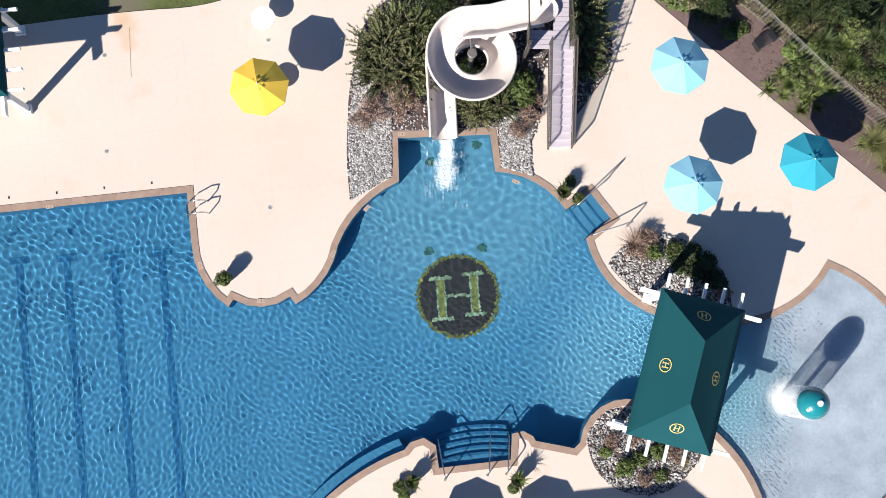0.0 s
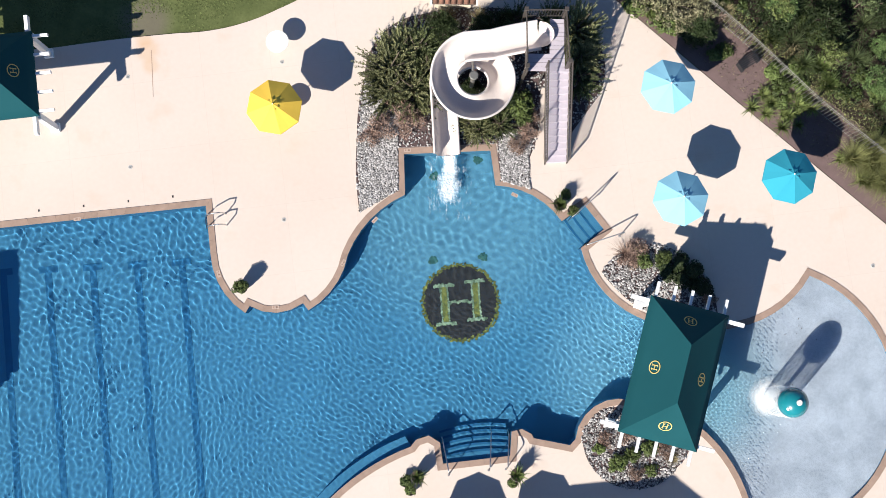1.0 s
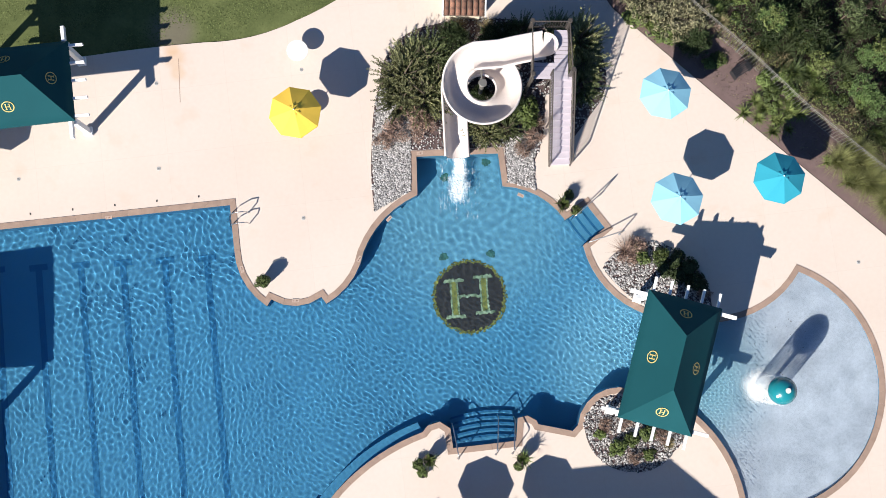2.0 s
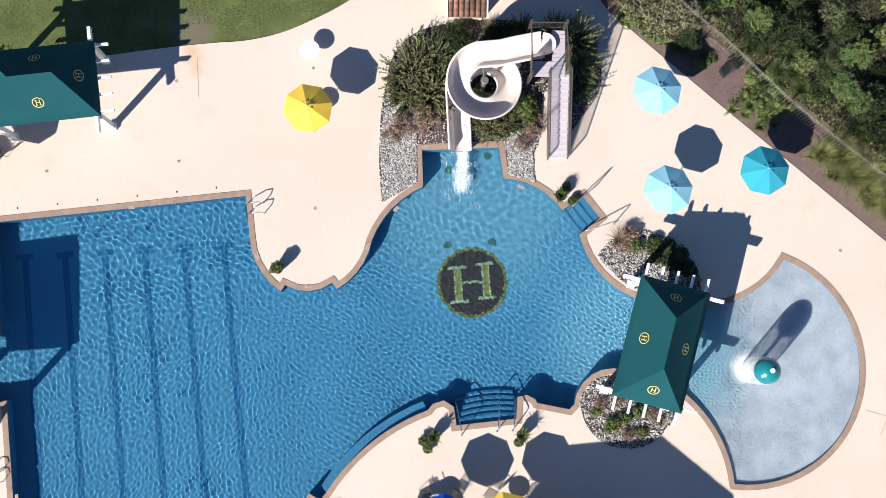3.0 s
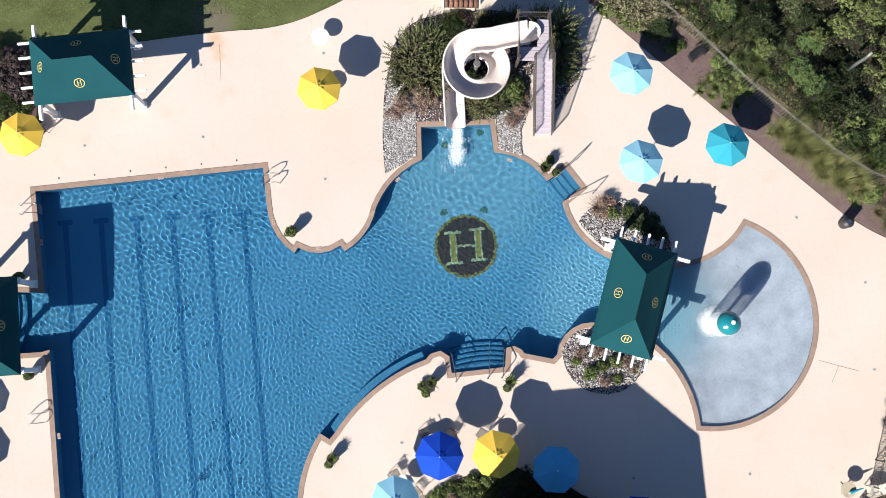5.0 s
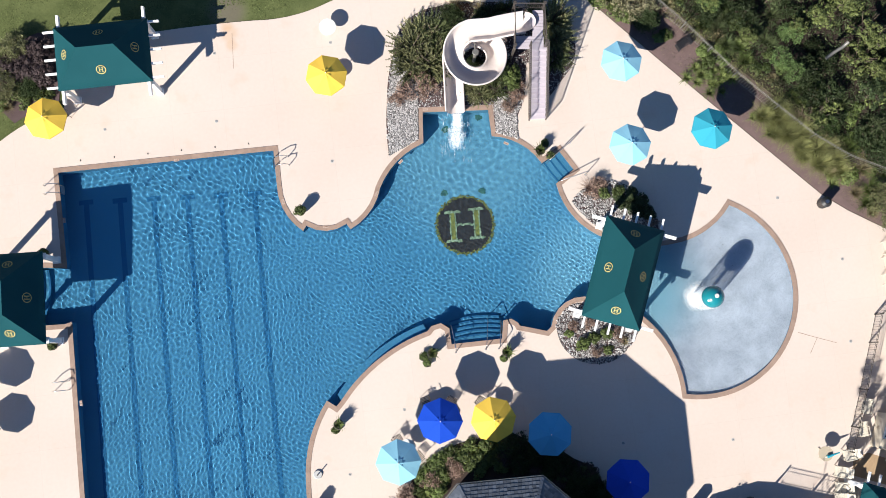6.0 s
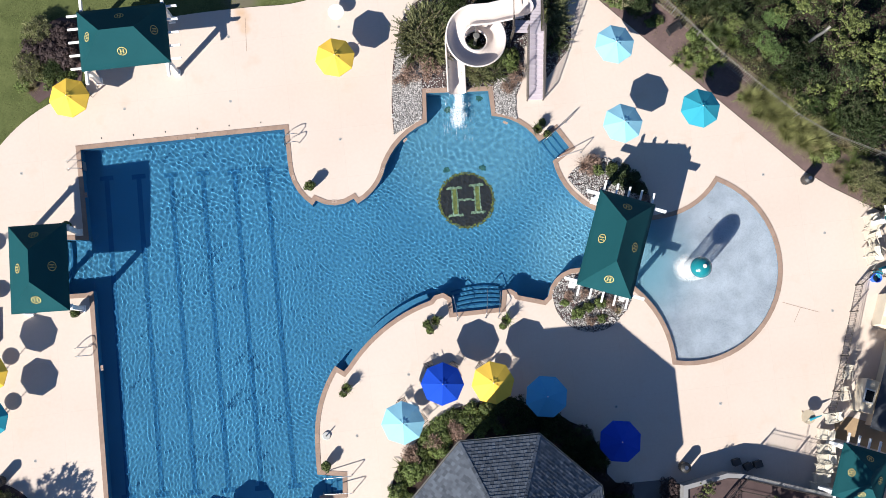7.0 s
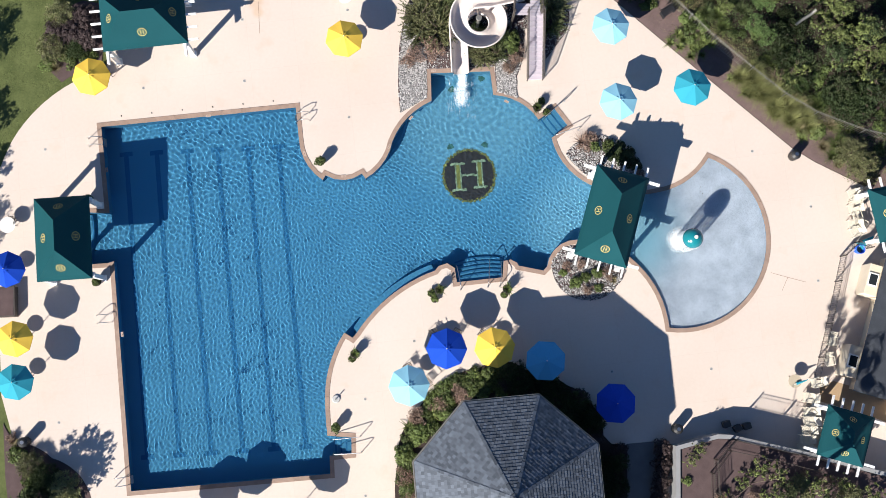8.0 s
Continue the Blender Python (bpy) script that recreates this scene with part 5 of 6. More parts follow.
stones(outline((-1.58, 4.7), [(-1.55, 2.9), (-3.2, 1.9), (-3.4, 5.2), (-1.6, 5.6), (-1.58, 4.7)]), 3900, "pale river stones beside the pool coping", seed=3)
stones(outline((-3.38, 5.1), [(-3.05, 7.7), (-2.5, 7.9), (-1.6, 6.2), (-1.6, 5.1), (-3.38, 5.1)]), 2600, "pale river stones along the slide bed's edge", seed=5)
stones(outline((2.9, 5.0), [(3.0, 3.4), (4.3, 3.0), (4.2, 4.4), (4.6, 5.7), (2.9, 5.6), (2.9, 5.0)]), 2300, "pale river stones beside the slide stairs", seed=4)
for key, x, y, s in (("plumed", -1.9, 8.3, 0.95), ("plumed", -1.0, 7.35, 0.9), ("plumed_b", -0.85, 9.1, 0.85), ("plumed", -1.95, 7.25, 0.8), ("plumed_b", -0.35, 8.2, 0.8), ("plumed", -1.5, 9.2, 0.7), ("big_b", 0.3, 10.1, 0.6), ("plumed", 6.5, 8.95, 0.75), ("plumed_b", 6.35, 8.0, 0.75), ("plumed", 6.35, 9.7, 0.7), ("big_b", 2.4, 9.9, 0.7),
                     ("russet", -1.0, 5.75, 1.15), ("russet", -2.2, 5.7, 1.1), ("russet", -2.9, 5.1, 0.8), ("russet", -1.6, 6.3, 1.1), ("russet", 4.2, 5.6, 0.8), ("russet", 3.75, 5.0, 0.8), ("russet", 4.4, 6.3, 0.6),
                     ("round", 3.85, 6.75, 1.15), ("round", 3.95, 6.3, 0.95), ("plumed", 2.0, 5.6, 0.55), ("plumed_b", 2.9, 5.85, 0.6), ("plumed", 1.6, 5.9, 0.5), ("big_b", 3.0, 7.3, 0.6), ("big_b", 1.6, 7.3, 0.45), ("dry", 2.0, 10.7, 0.9), ("dry", 0.5, 10.7, 0.9), ("dry", 3.4, 10.4, 0.8)):
    plant(key, x, y, 0.02, s)
for key, x, y, s, up in (("plumed", 6.3, 10.15, 0.8, 1.7), ("plumed_b", 5.2, 10.55, 0.6, 1.7), ("plumed_b", 3.6, 10.6, 0.55, 1.5)):
    plant(key, x, y, 0.02, s, flat=up)

# beds at both ends of the channel pavilion
BED_N = outline((7.45, -0.62), [(9.3, 0.65, 0.25), (11.5, -0.25, 0.3), (12.5, -1.8, 0.25), (12.6, -2.5), (9.1, -2.2, 0.2), (7.45, -0.62, 0.1)])
BED_S = outline((6.62, -8.15), [(6.85, -7.25, 0.2), (8.3, -6.55, 0.3), (11.0, -7.4), (11.3, -8.15), (10.7, -9.1, 0.1), (8.8, -10.0, 0.3), (6.62, -8.15, 0.55)])
for loop, seed in ((BED_N, 6), (BED_S, 7)):
    bed("pavilion_bed", loop, "soil", "dark soil bed with stones at the pavilion's end")
    stones(loop, 2900, "white and grey river stones at the pavilion's end", seed=seed)
for key, x, y, s in (("round", 9.25, -0.1, 0.75), ("round", 10.15, 0.0, 0.75), ("round_dark", 10.9, -0.2, 0.9), ("round_dark", 11.45, -0.65, 1.0), ("round_dark", 11.85, -1.25, 0.95), ("round_dark", 11.0, -0.95, 0.9), ("round_dark", 10.3, -0.65, 0.8), ("russet", 9.0, 0.3, 0.9), ("plume", 8.5, 0.2, 0.9), ("russet", 8.6, -0.2, 0.8), ("dry", 8.8, 0.4, 0.6), ("russet", 12.2, -1.7, 0.6),
                     ("round", 8.1, -8.9, 0.8), ("round", 8.72, -8.55, 0.7), ("round", 9.5, -8.25, 0.75), ("round", 7.3, -8.3, 0.5), ("russet", 10.2, -8.3, 0.75), ("russet", 7.6, -7.9, 0.6), ("russet", 8.9, -9.3, 0.6), ("dry", 10.5, -8.7, 0.5), ("russet", 8.5, -7.8, 0.6), ("low", 9.6, -9.2, 0.5)):
    plant(key, x, y, 0.02, s)

# bed round the clubhouse
HOUSE_BED = outline((-2.9, -24.0), [(-3.0, -20.3, 0.2), (-1.78, -17.0, 0.4), (2.1, -14.35, 0.55), (5.0, -14.5, 0.5), (7.6, -15.4, 0.2), (9.3, -16.75, 0.2), (9.9, -18.5, 0.15), (10.4, -19.0), (11.4, -19.1), (11.4, -24.0), (-2.9, -24.0)])
# the bed's ground colour is darkened to deepen the clubhouse's shade
bed("clubhouse_bed", HOUSE_BED, "litter", "mulch bed round the clubhouse, darkened for its shade")
rng = random.Random(21)
for k in range(240):
    a, d = radians(rng.uniform(-5, 205)), rng.uniform(5.5, 7.9)
    x, y = HOUSE.x + d * math.cos(a), HOUSE.y + d * math.sin(a)
    if inside((x, y), spread(HOUSE_BED, -0.25)):
        # shade put into colour: dark-leaved plants on the shaded east side
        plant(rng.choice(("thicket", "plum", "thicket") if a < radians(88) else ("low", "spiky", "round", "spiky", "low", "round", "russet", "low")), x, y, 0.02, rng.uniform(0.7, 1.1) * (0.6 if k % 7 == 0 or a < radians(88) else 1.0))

# bed at the south-west corner with a tree beyond it
SW_BED = outline((-27.5, -18.2), [(-26.6, -19.35, -0.1), (-24.4, -20.3, 0.2), (-22.6, -21.4, 0.15), (-21.8, -23.0, 0.1), (-21.6, -26.0), (-26.5, -26.0), (-27.2, -21.5), (-27.5, -18.2)])
bed("corner_bed", SW_BED, "soil", "dark soil bed at the deck's corner")
for key, x, y, s in (("big", -25.6, -20.7, 0.6), ("low", -26.4, -20.2, 1.0), ("big_b", -24.6, -21.5, 0.7), ("big", -23.4, -22.1, 0.75), ("low", -25.6, -22.0, 1.2), ("big_b", -25.0, -23.2, 0.9), ("dry", -26.8, -19.3, 0.6), ("low", -23.0, -22.9, 1.0), ("russet", -26.9, -19.0, 0.6)):
    plant(key, x, y, 0.02, s)
plant("twiggy", -25.9, -24.3, 0, 1.25)

# shrubs west of the lawn pavilion
NW_BED = outline((-22.4, 4.5), [(-24.9, 3.4, -0.2), (-26.2, 4.6), (-25.9, 7.2, 0.2), (-23.8, 8.8, 0.2), (-22.4, 8.6), (-22.4, 4.5)])
bed("lawn_bed", NW_BED, "soil", "dark mulch bed beside the lawn pavilion")
for key, x, y, s in (("plum", -23.4, 7.5, 1.0), ("plum", -24.3, 6.5, 1.0), ("big", -24.9, 7.6, 0.75), ("plum", -23.3, 6.2, 0.95), ("big", -25.4, 5.5, 0.7), ("low", -24.5, 5.0, 1.2), ("low", -23.3, 4.9, 1.0), ("plum", -25.3, 6.7, 0.8), ("big_b", -23.9, 5.5, 0.6), ("dry", -25.3, 4.3, 0.7), ("low", -25.8, 4.6, 0.9)):
    plant(key, x, y, 0.0, s)
for x, y, s in ((-31.2, -4.6, 0.7), (-31.8, -1.5, 0.8), (-31.5, -8.5, 0.8), (-32.0, 9.0, 0.9), (-31.5, 4.0, 0.8)):
    plant("treea", x, y, -0.04, s)

# ---- planting and wood beyond the north-east deck ----
NE_BED = outline((6.6, 13.6), [(8.0, 11.85), (13.62, 7.13), (22.2, 0.07), (23.7, -0.81), (27.6, -2.65), (60.0, -8.0), (60.0, 45.0), (0.0, 45.0), (0.0, 24.2), (6.6, 13.6)])
bed("woodland_floor", NE_BED, "mulch", "dark leaf litter and mulch beyond the deck", -0.02)
# a second, darker ground sheet where the trees stand
WOOD_GROUND = outline((12.2, 12.2), [(17.6, 7.3), (21.6, 4.3), (27.0, 1.9), (60.0, -4.0), (60.0, 44.0), (2.0, 44.0), (12.2, 12.2)])
bed("wood_dark_ground", WOOD_GROUND, "litter", "darker ground under the wood", 0.012)
edge_a, edge_b = Vector((8.0, 12.0)), Vector((24.0, -0.7))
run = (edge_b - edge_a).normalized()
away = Vector((-run.y, run.x))
rng = random.Random(5)
for key, s, d, size in (
    ("seedy", 1.0, 1.0, 1.0), ("seedy", 1.6, 2.3, 1.1), ("seedy", 2.4, 1.2, 1.0), ("seedy", 3.3, 1.9, 0.9), ("seedy", 0.0, 1.8, 1.1), ("seedy", -1.2, 2.0, 1.1), ("seedy", 3.6, 0.9, 0.6), ("low", 0.6, 2.0, 1.6), ("dry", 2.9, 1.9, 1.2), ("low", 1.8, 2.6, 1.5), ("dry", 3.4, 1.2, 1.1), ("low", 3.3, 2.4, 1.3), ("big_b", 4.1, 0.9, 0.62), ("low", 2.6, 0.6, 1.2), ("russet", 3.9, 1.9, 1.2),
    ("low", 5.5, 1.0, 0.7), ("round", 5.3, 0.6, 0.6), ("round", 7.9, 1.75, 0.95), ("round", 8.5, 1.4, 0.85), ("spiky", 8.1, 0.8, 0.6), ("spiky", 8.6, 0.6, 0.65), ("spiky", 9.1, 1.2, 0.6), ("spiky", 9.4, 0.5, 0.65), ("spiky", 9.8, 0.95, 0.6), ("spiky", 8.5, 1.4, 0.6), ("spiky", 10.2, 0.55, 0.6), ("spiky", 10.0, 1.4, 0.65), ("spiky", 9.3, 1.6, 0.55), ("low", 9.0, 0.9, 0.6), ("low", 9.7, 1.5, 0.6), ("low", 1.2, 0.5, 1.2), ("dry", 1.9, 0.5, 1.0), ("dry", 2.7, 1.3, 1.2), ("low", 3.0, 0.8, 1.0), ("dry", 0.3, 1.2, 1.2), ("dry", -0.4, 0.8, 1.1), ("low", -0.2, 1.7, 1.2), ("dry", -1.2, 1.0, 1.1),
    ("round", 9.1, 2.0, 0.8), ("low", 8.4, 2.5, 0.8), ("spiky", 12.6, 0.5, 0.7), ("feather", 13.0, 0.9, 1.04), ("feather", 13.8, 1.3, 1.23), ("feather", 14.6, 0.9, 1.17), ("feather", 15.3, 1.5, 1.30), ("feather", 15.9, 0.8, 1.10), ("plume", 14.9, 2.1, 1.04), ("feather", 16.6, 1.3, 1.30), ("dry", 16.2, 1.9, 1.30), ("feather", 17.3, 0.8, 1.17), ("feather", 17.8, 1.5, 1.10), ("dry", 17.2, 2.0, 1.17), ("feather", 14.1, 0.5, 0.78), ("feather", 16.3, 0.45, 0.78), ("dry", 18.1, 0.7, 0.91), ("feather", 13.4, 1.9, 0.91), ("feather", 13.6, 1.6, 1.1), ("feather", 15.0, 1.1, 1.15), ("feather", 16.9, 1.8, 1.1), ("feather", 18.4, 1.2, 1.0),
    ("low", 18.4, 0.7, 0.7), ("spiky", 18.6, 0.4, 0.8), ("low", 19.0, 1.4, 1.0), ("dry", 20.0, 0.8, 0.9), ("grass", 20.6, 1.5, 1.0), ("big", 21.6, 1.4, 0.8), ("grass", 20.9, 0.7, 0.8), ("big", 22.8, 1.2, 0.8), ("dry", 19.5, 2.2, 1.0), ("dry", 21.5, 0.5, 0.7), ("spiky", 13.9, 0.35, 0.8)):
    p = edge_a + run * s + away * d
    plant(key, p.x, p.y, 0.0, size)
# a dense wood of trees and undergrowth past the fence
stood = []
for k in range(900):
    s, d = rng.uniform(-4, 27), 2.5 + 11.0 * rng.random()
    p = edge_a + run * s + away * d
    room = 0.55 if d < 5 else 1.15
    if any((p - q).length < room for q in stood):
        continue
    stood.append(p)
    if d < 3.4:
        plant(rng.choice(("grass", "dry", "low", "grass", "low")), p.x, p.y, 0.0, rng.uniform(0.5, 0.9))
    elif d < 5.0:
        plant(rng.choice(("low", "palm", "thicket", "palm", "thicket", "thicket", "low")), p.x, p.y, 0.0, rng.uniform(0.5, 0.95))
    else:
        key = rng.choice(("treeb", "palm", "thicket", "palm", "treed", "thicket", "fern", "thicket", "treed", "thicket", "twiggy", "treea", "palm"))
        plant(key, p.x, p.y, -0.1, rng.uniform(0.3, 0.72), flat=rng.uniform(0.8, 1.3))

for key, x, y, size in (("treec", 25.2, 7.2, 0.5), ("airy", 25.4, 5.9, 1.2), ("treec", 26.6, 7.6, 0.6), ("treec", 25.0, 9.0, 0.55), ("airy", 26.8, 4.6, 1.1), ("airy", 24.2, 8.0, 1.1), ("airy", 26.2, 6.4, 1.2), ("treec", 27.6, 6.0, 0.5), ("airy", 24.6, 9.8, 1.2), ("treea", 25.0, 4.0, 0.45), ("treec", 20.5, 9.8, 0.4), ("treec", 21.8, 10.4, 0.5), ("treec", 21.9, 12.2, 0.6), ("treec", 23.2, 11.2, 0.6), ("treec", 15.4, 11.2, 0.4), ("airy", 22.4, 5.0, 0.8), ("treec", 17.6, 9.0, 0.4), ("airy", 21.6, 4.4, 0.9), ("fern", 22.2, 4.0, 1.0)):
    plant(key, x, y, -0.05, size)
for x, y in ((14.25, 6.87), (14.89, 6.58), (15.61, 5.98), (14.75, 7.44), (15.29, 8.22), (16.34, 6.97), (16.98, 6.83), (15.1, 7.09), (15.92, 6.52)):
    plant("spiky", x, y, 0.0, 0.8)
for x, y in ((16.56, 10.34), (18.24, 9.73), (17.64, 11.44), (19.33, 10.72), (16.53, 8.84), (16.12, 9.79), (18.87, 9.1)):
    plant("palm", x, y, 0.2, 0.95)
for x, y in ((15.4, 11.29), (20.28, 9.5), (19.51, 7.91), (20.33, 7.19)):
    plant("fern", x, y, 0.5, 0.85)
log = thing("dead_tree", 22.6, 8.2, 0.6, 35, "pale bare dead tree leaning in the wood", "tree")
part("trunk", tube(bmesh.new(), [(-0.7, 0, 0.9), (-0.2, 0.03, 1.05), (0.4, 0.0, 1.15), (0.8, 0.05, 1.3)], 0.10, 8), "fence_grey", log, smooth=True)


def undergrowth(count, d0, d1, seed, mat, label, size, tall=0.5):
    """Low leaves that cover the ground of the wood."""
    g = np.random.default_rng(seed)
    s, d = g.uniform(-5, 28, count), g.uniform(d0, d1, count)
    base = np.array([edge_a.x, edge_a.y]) + s[:, None] * np.array([run.x, run.y]) + d[:, None] * np.array([away.x, away.y])
    z = g.uniform(0.02, tall, count) ** 1.6
    p = np.concatenate([base, z[:, None]], 1)
    n = g.normal(size=(count, 3)) * 0.7 + np.array([0, 0, 0.7])
    n /= np.linalg.norm(n, axis=1)[:, None]
    t = np.cross(n, g.normal(size=(count, 3)))
    t /= np.linalg.norm(t, axis=1)[:, None]
    b = np.cross(n, t)
    q = size * g.uniform(0.5, 1.4, (count, 1))
    v = np.stack([p - t * q, p + b * q * 0.35, p + t * q, p - b * q * 0.35], 1).reshape(-1, 3)
    me = bpy.data.meshes.new("undergrowth")
    me.from_pydata(v.tolist(), [], np.arange(4 * count).reshape(-1, 4).tolist())
    me.materials.append(MAT[mat])
    tagged(new("undergrowth", me), label, "undergrowth", "", "stuff")


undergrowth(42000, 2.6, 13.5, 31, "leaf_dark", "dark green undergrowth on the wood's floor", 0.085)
undergrowth(15000, 2.6, 13.5, 35, "leaf_wild", "dull green undergrowth on the wood's floor", 0.08)
undergrowth(7000, 0.05, 2.6, 33, "bark", "brown bark chips and leaf litter on mulch", 0.045, 0.06)
undergrowth(2600, 0.1, 2.6, 34, "leaf_dry", "dry fallen leaves on the mulch", 0.035, 0.06)
undergrowth(14000, 1.9, 3.0, 32, "feather", "yellowed rough grass along the picket fence", 0.045)


def lawn_tufts(count, x0, x1, y0, y1, seed):
    """Short blades and clover that roughen the mown lawn."""
    g = np.random.default_rng(seed)
    x, y = g.uniform(x0, x1, count), g.uniform(y0, y1, count)
    lumpy = np.sin(x * 1.7 + 2 * np.sin(y * 0.9)) + np.sin(y * 2.3 + np.cos(x * 1.1)) + g.normal(0, 0.6, count)
    out = np.array([not inside((a, b), DECK) for a, b in zip(x.tolist(), y.tolist())]) & (lumpy > -0.2)
    p = np.stack([x[out], y[out], np.full(out.sum(), -0.04)], 1)
    a, s = g.uniform(0, math.tau, len(p)), g.uniform(0.03, 0.075, (len(p), 1))
    side = np.stack([np.cos(a), np.sin(a), np.zeros(len(p))], 1) * s * 0.5
    lean = np.stack([-np.sin(a), np.cos(a), np.full(len(p), 0.35)], 1) * s
    v = np.stack([p - side, p + side, p + lean], 1).reshape(-1, 3)
    me = bpy.data.meshes.new("lawn_tufts")
    me.from_pydata(v.tolist(), [], np.arange(3 * len(p)).reshape(-1, 3).tolist())
    me.materials.append(MAT["leaf_lawn"])
    tagged(new("lawn_tufts", me), "short rough grass tufts in the lawn", "grass", "", "stuff")


lawn_tufts(60000, -30.0, -3.2, 8.6, 16.0, 61)
lawn_tufts(22000, -33.0, -24.0, -1.0, 9.0, 62)


# ---- fences ----
def fence(points, h, label, gap=0.12, mat="bronze", name="picket_fence", z=0.0, group="fences", post_every=2.4):
    o = Vector(points[0])
    th = thing(name, o.x, o.y, z, 0, label, "fence", group)
    pm = km = None
    for a, b in zip(points, points[1:]):
        a, b = Vector(a) - o, Vector(b) - o
        L = (b - a).length
        for q, r in ((h - 0.04, 0.016), (h - 0.22, 0.012), (0.12, 0.012)):
            part("rail", tube(bmesh.new(), [(*a, q), (*b, q)], r, 5), mat, th)
        count = int(L / gap)
        for k in range(count + 1):
            m = Matrix.Translation((*a.lerp(b, k / max(1, count)), 0.05))
            if pm is None:
                first = part("picket", box(bmesh.new(), 0.013, 0.013, h - 0.02), mat, th)
                first.matrix_basis, pm = m, first.data
            else:
                piece("picket", pm, m, th)
        posts = max(1, round(L / post_every))
        for k in range(posts + 1):
            m = Matrix.Translation((*a.lerp(b, k / posts), 0))
            if km is None:
                first = part("post", box(bmesh.new(), 0.065, 0.065, h + 0.06, None, 0.006), mat, th)
                first.matrix_basis, km = m, first.data
            else:
                piece("post", km, m, th)
    return th


fence([(7.6, 15.6), (11.62, 11.79), (13.89, 9.82), (16.9, 6.96), (19.31, 5.01)], 1.4, "grey metal picket fence before the wood", 0.16, "fence_grey")
fence([(19.31, 5.01), (21.41, 3.37), (23.45, 2.19), (26.5, 1.1), (31, 0.2)], 1.4, "grey metal picket fence before the wood", 0.16, "fence_grey")
fence([(26.9, -6.4), (26.1, -6.05), (25.17, -6.94), (24.8, -8.57), (24.18, -11.26), (23.65, -13.4), (23.3, -14.8)], 1.2, "bronze picket fence beside the service yard", 0.14)

# ---- service side: stone-walled terrace, yard building and stacked furniture ----
TERRACE = outline((14.05, -40.0), [(14.15, -19.0), (16.74, -18.25), (17.66, -18.28), (23.09, -19.42), (27.0, -20.4), (34.0, -21.0), (34.0, -40.0), (14.05, -40.0)])
WALL_H = 1.5
part("terrace_ground", sheet([spread(TERRACE, -0.3)], WALL_H - 0.14, 0.05), "soil", None, "brown mulch of the raised terrace", kind="structure")
bm = bmesh.new()
inner = spread(TERRACE, -0.26)
o1, i1 = [bm.verts.new((p.x, p.y, WALL_H)) for p in TERRACE], [bm.verts.new((p.x, p.y, WALL_H)) for p in inner]
o0, i0 = [bm.verts.new((p.x, p.y, -0.02)) for p in TERRACE], [bm.verts.new((p.x, p.y, -0.02)) for p in inner]
for i in range(len(TERRACE)):
    j = (i + 1) % len(TERRACE)
    bm.faces.new((o1[i], o1[j], i1[j], i1[i])), bm.faces.new((o0[i], o0[j], o1[j], o1[i])), bm.faces.new((i1[i], i1[j], i0[j], i0[i]))
bmesh.ops.recalc_face_normals(bm, faces=bm.faces)
part("terrace_wall", bm, "concrete", None, "pale grey concrete retaining wall", kind="structure")
fence([(16.6, -21.8), (16.5, -19.75), (17.7, -18.52), (21.9, -19.4), (23.2, -19.7)], 1.1, "bronze picket fence on the terrace", 0.13, z=WALL_H - 0.1)
rng = random.Random(9)
fence([(16.35, -22.6), (16.3, -20.6), (17.4, -19.2), (20.4, -19.8), (22.9, -20.4)], 0.95, "bronze picket fence crossing the terrace planting", 0.12, z=WALL_H - 0.12)
for key, x, y, s in (("airy", 15.5, -19.2, 0.5), ("airy", 15.0, -19.9, 0.45), ("low", 14.8, -21.1, 0.5), ("airy", 19.3, -20.2, 0.75), ("airy", 18.2, -21.0, 0.6), ("airy", 20.3, -20.5, 0.7), ("treea", 20.9, -21.6, 0.36), ("airy", 20.2, -21.9, 0.9), ("big", 21.7, -21.4, 0.6), ("airy", 22.6, -21.3, 0.9), ("treea", 23.2, -22.2, 0.4), ("russet", 18.9, -22.2, 0.9), ("airy", 17.3, -22.3, 0.7), ("russet", 23.6, -21.2, 0.9), ("big", 24.8, -22.0, 0.6), ("airy", 24.2, -21.2, 0.7), ("russet", 16.9, -22.2, 0.8), ("plume", 22.0, -20.6, 0.6), ("dry", 19.7, -22.5, 0.8), ("airy", 26.2, -21.8, 0.8)):
    plant(key, x, y, WALL_H - 0.12, s)
for x, y, L, r in ((18.8, -21.2, 2.2, 20), (20.6, -21.0, 1.8, 120), (17.9, -22.0, 1.6, 60), (22.0, -22.0, 2.0, 35), (19.6, -20.4, 1.7, 140)):
    twig = thing("bare_sapling", x, y, WALL_H - 0.12, r, "thin bare leaning sapling on the terrace", "sapling", "bare saplings")
    part("stem", tube(bmesh.new(), [(0, 0, 0), (L * 0.25, 0.05, L * 0.5), (L * 0.6, 0.0, L * 0.8)], 0.022, 5), "bark", twig)
    for q in (0.4, 0.65):
        part("twig", tube(bmesh.new(), [(L * q * 0.5, 0.04, L * q * 0.9), (L * q * 0.6, 0.5, L * q * 1.15)], 0.012, 4), "bark", twig)
for x, y, size in ((13.55, -19.2, 0.7), (13.5, -20.2, 0.75), (13.45, -21.2, 0.75), (13.3, -22.2, 0.7)):
    plant("plum", x, y, 0.0, size)
# darker sheet over the deck that deepens the clubhouse's shade here
part("shade_dark_walk", sheet([outline((11.4, -19.0), [(13.95, -18.74), (14.0, -40.0), (11.4, -40.0), (11.4, -19.0)])], 0.006), "walk", None, "paved walk between clubhouse and terrace, darkened for shade", kind="structure")
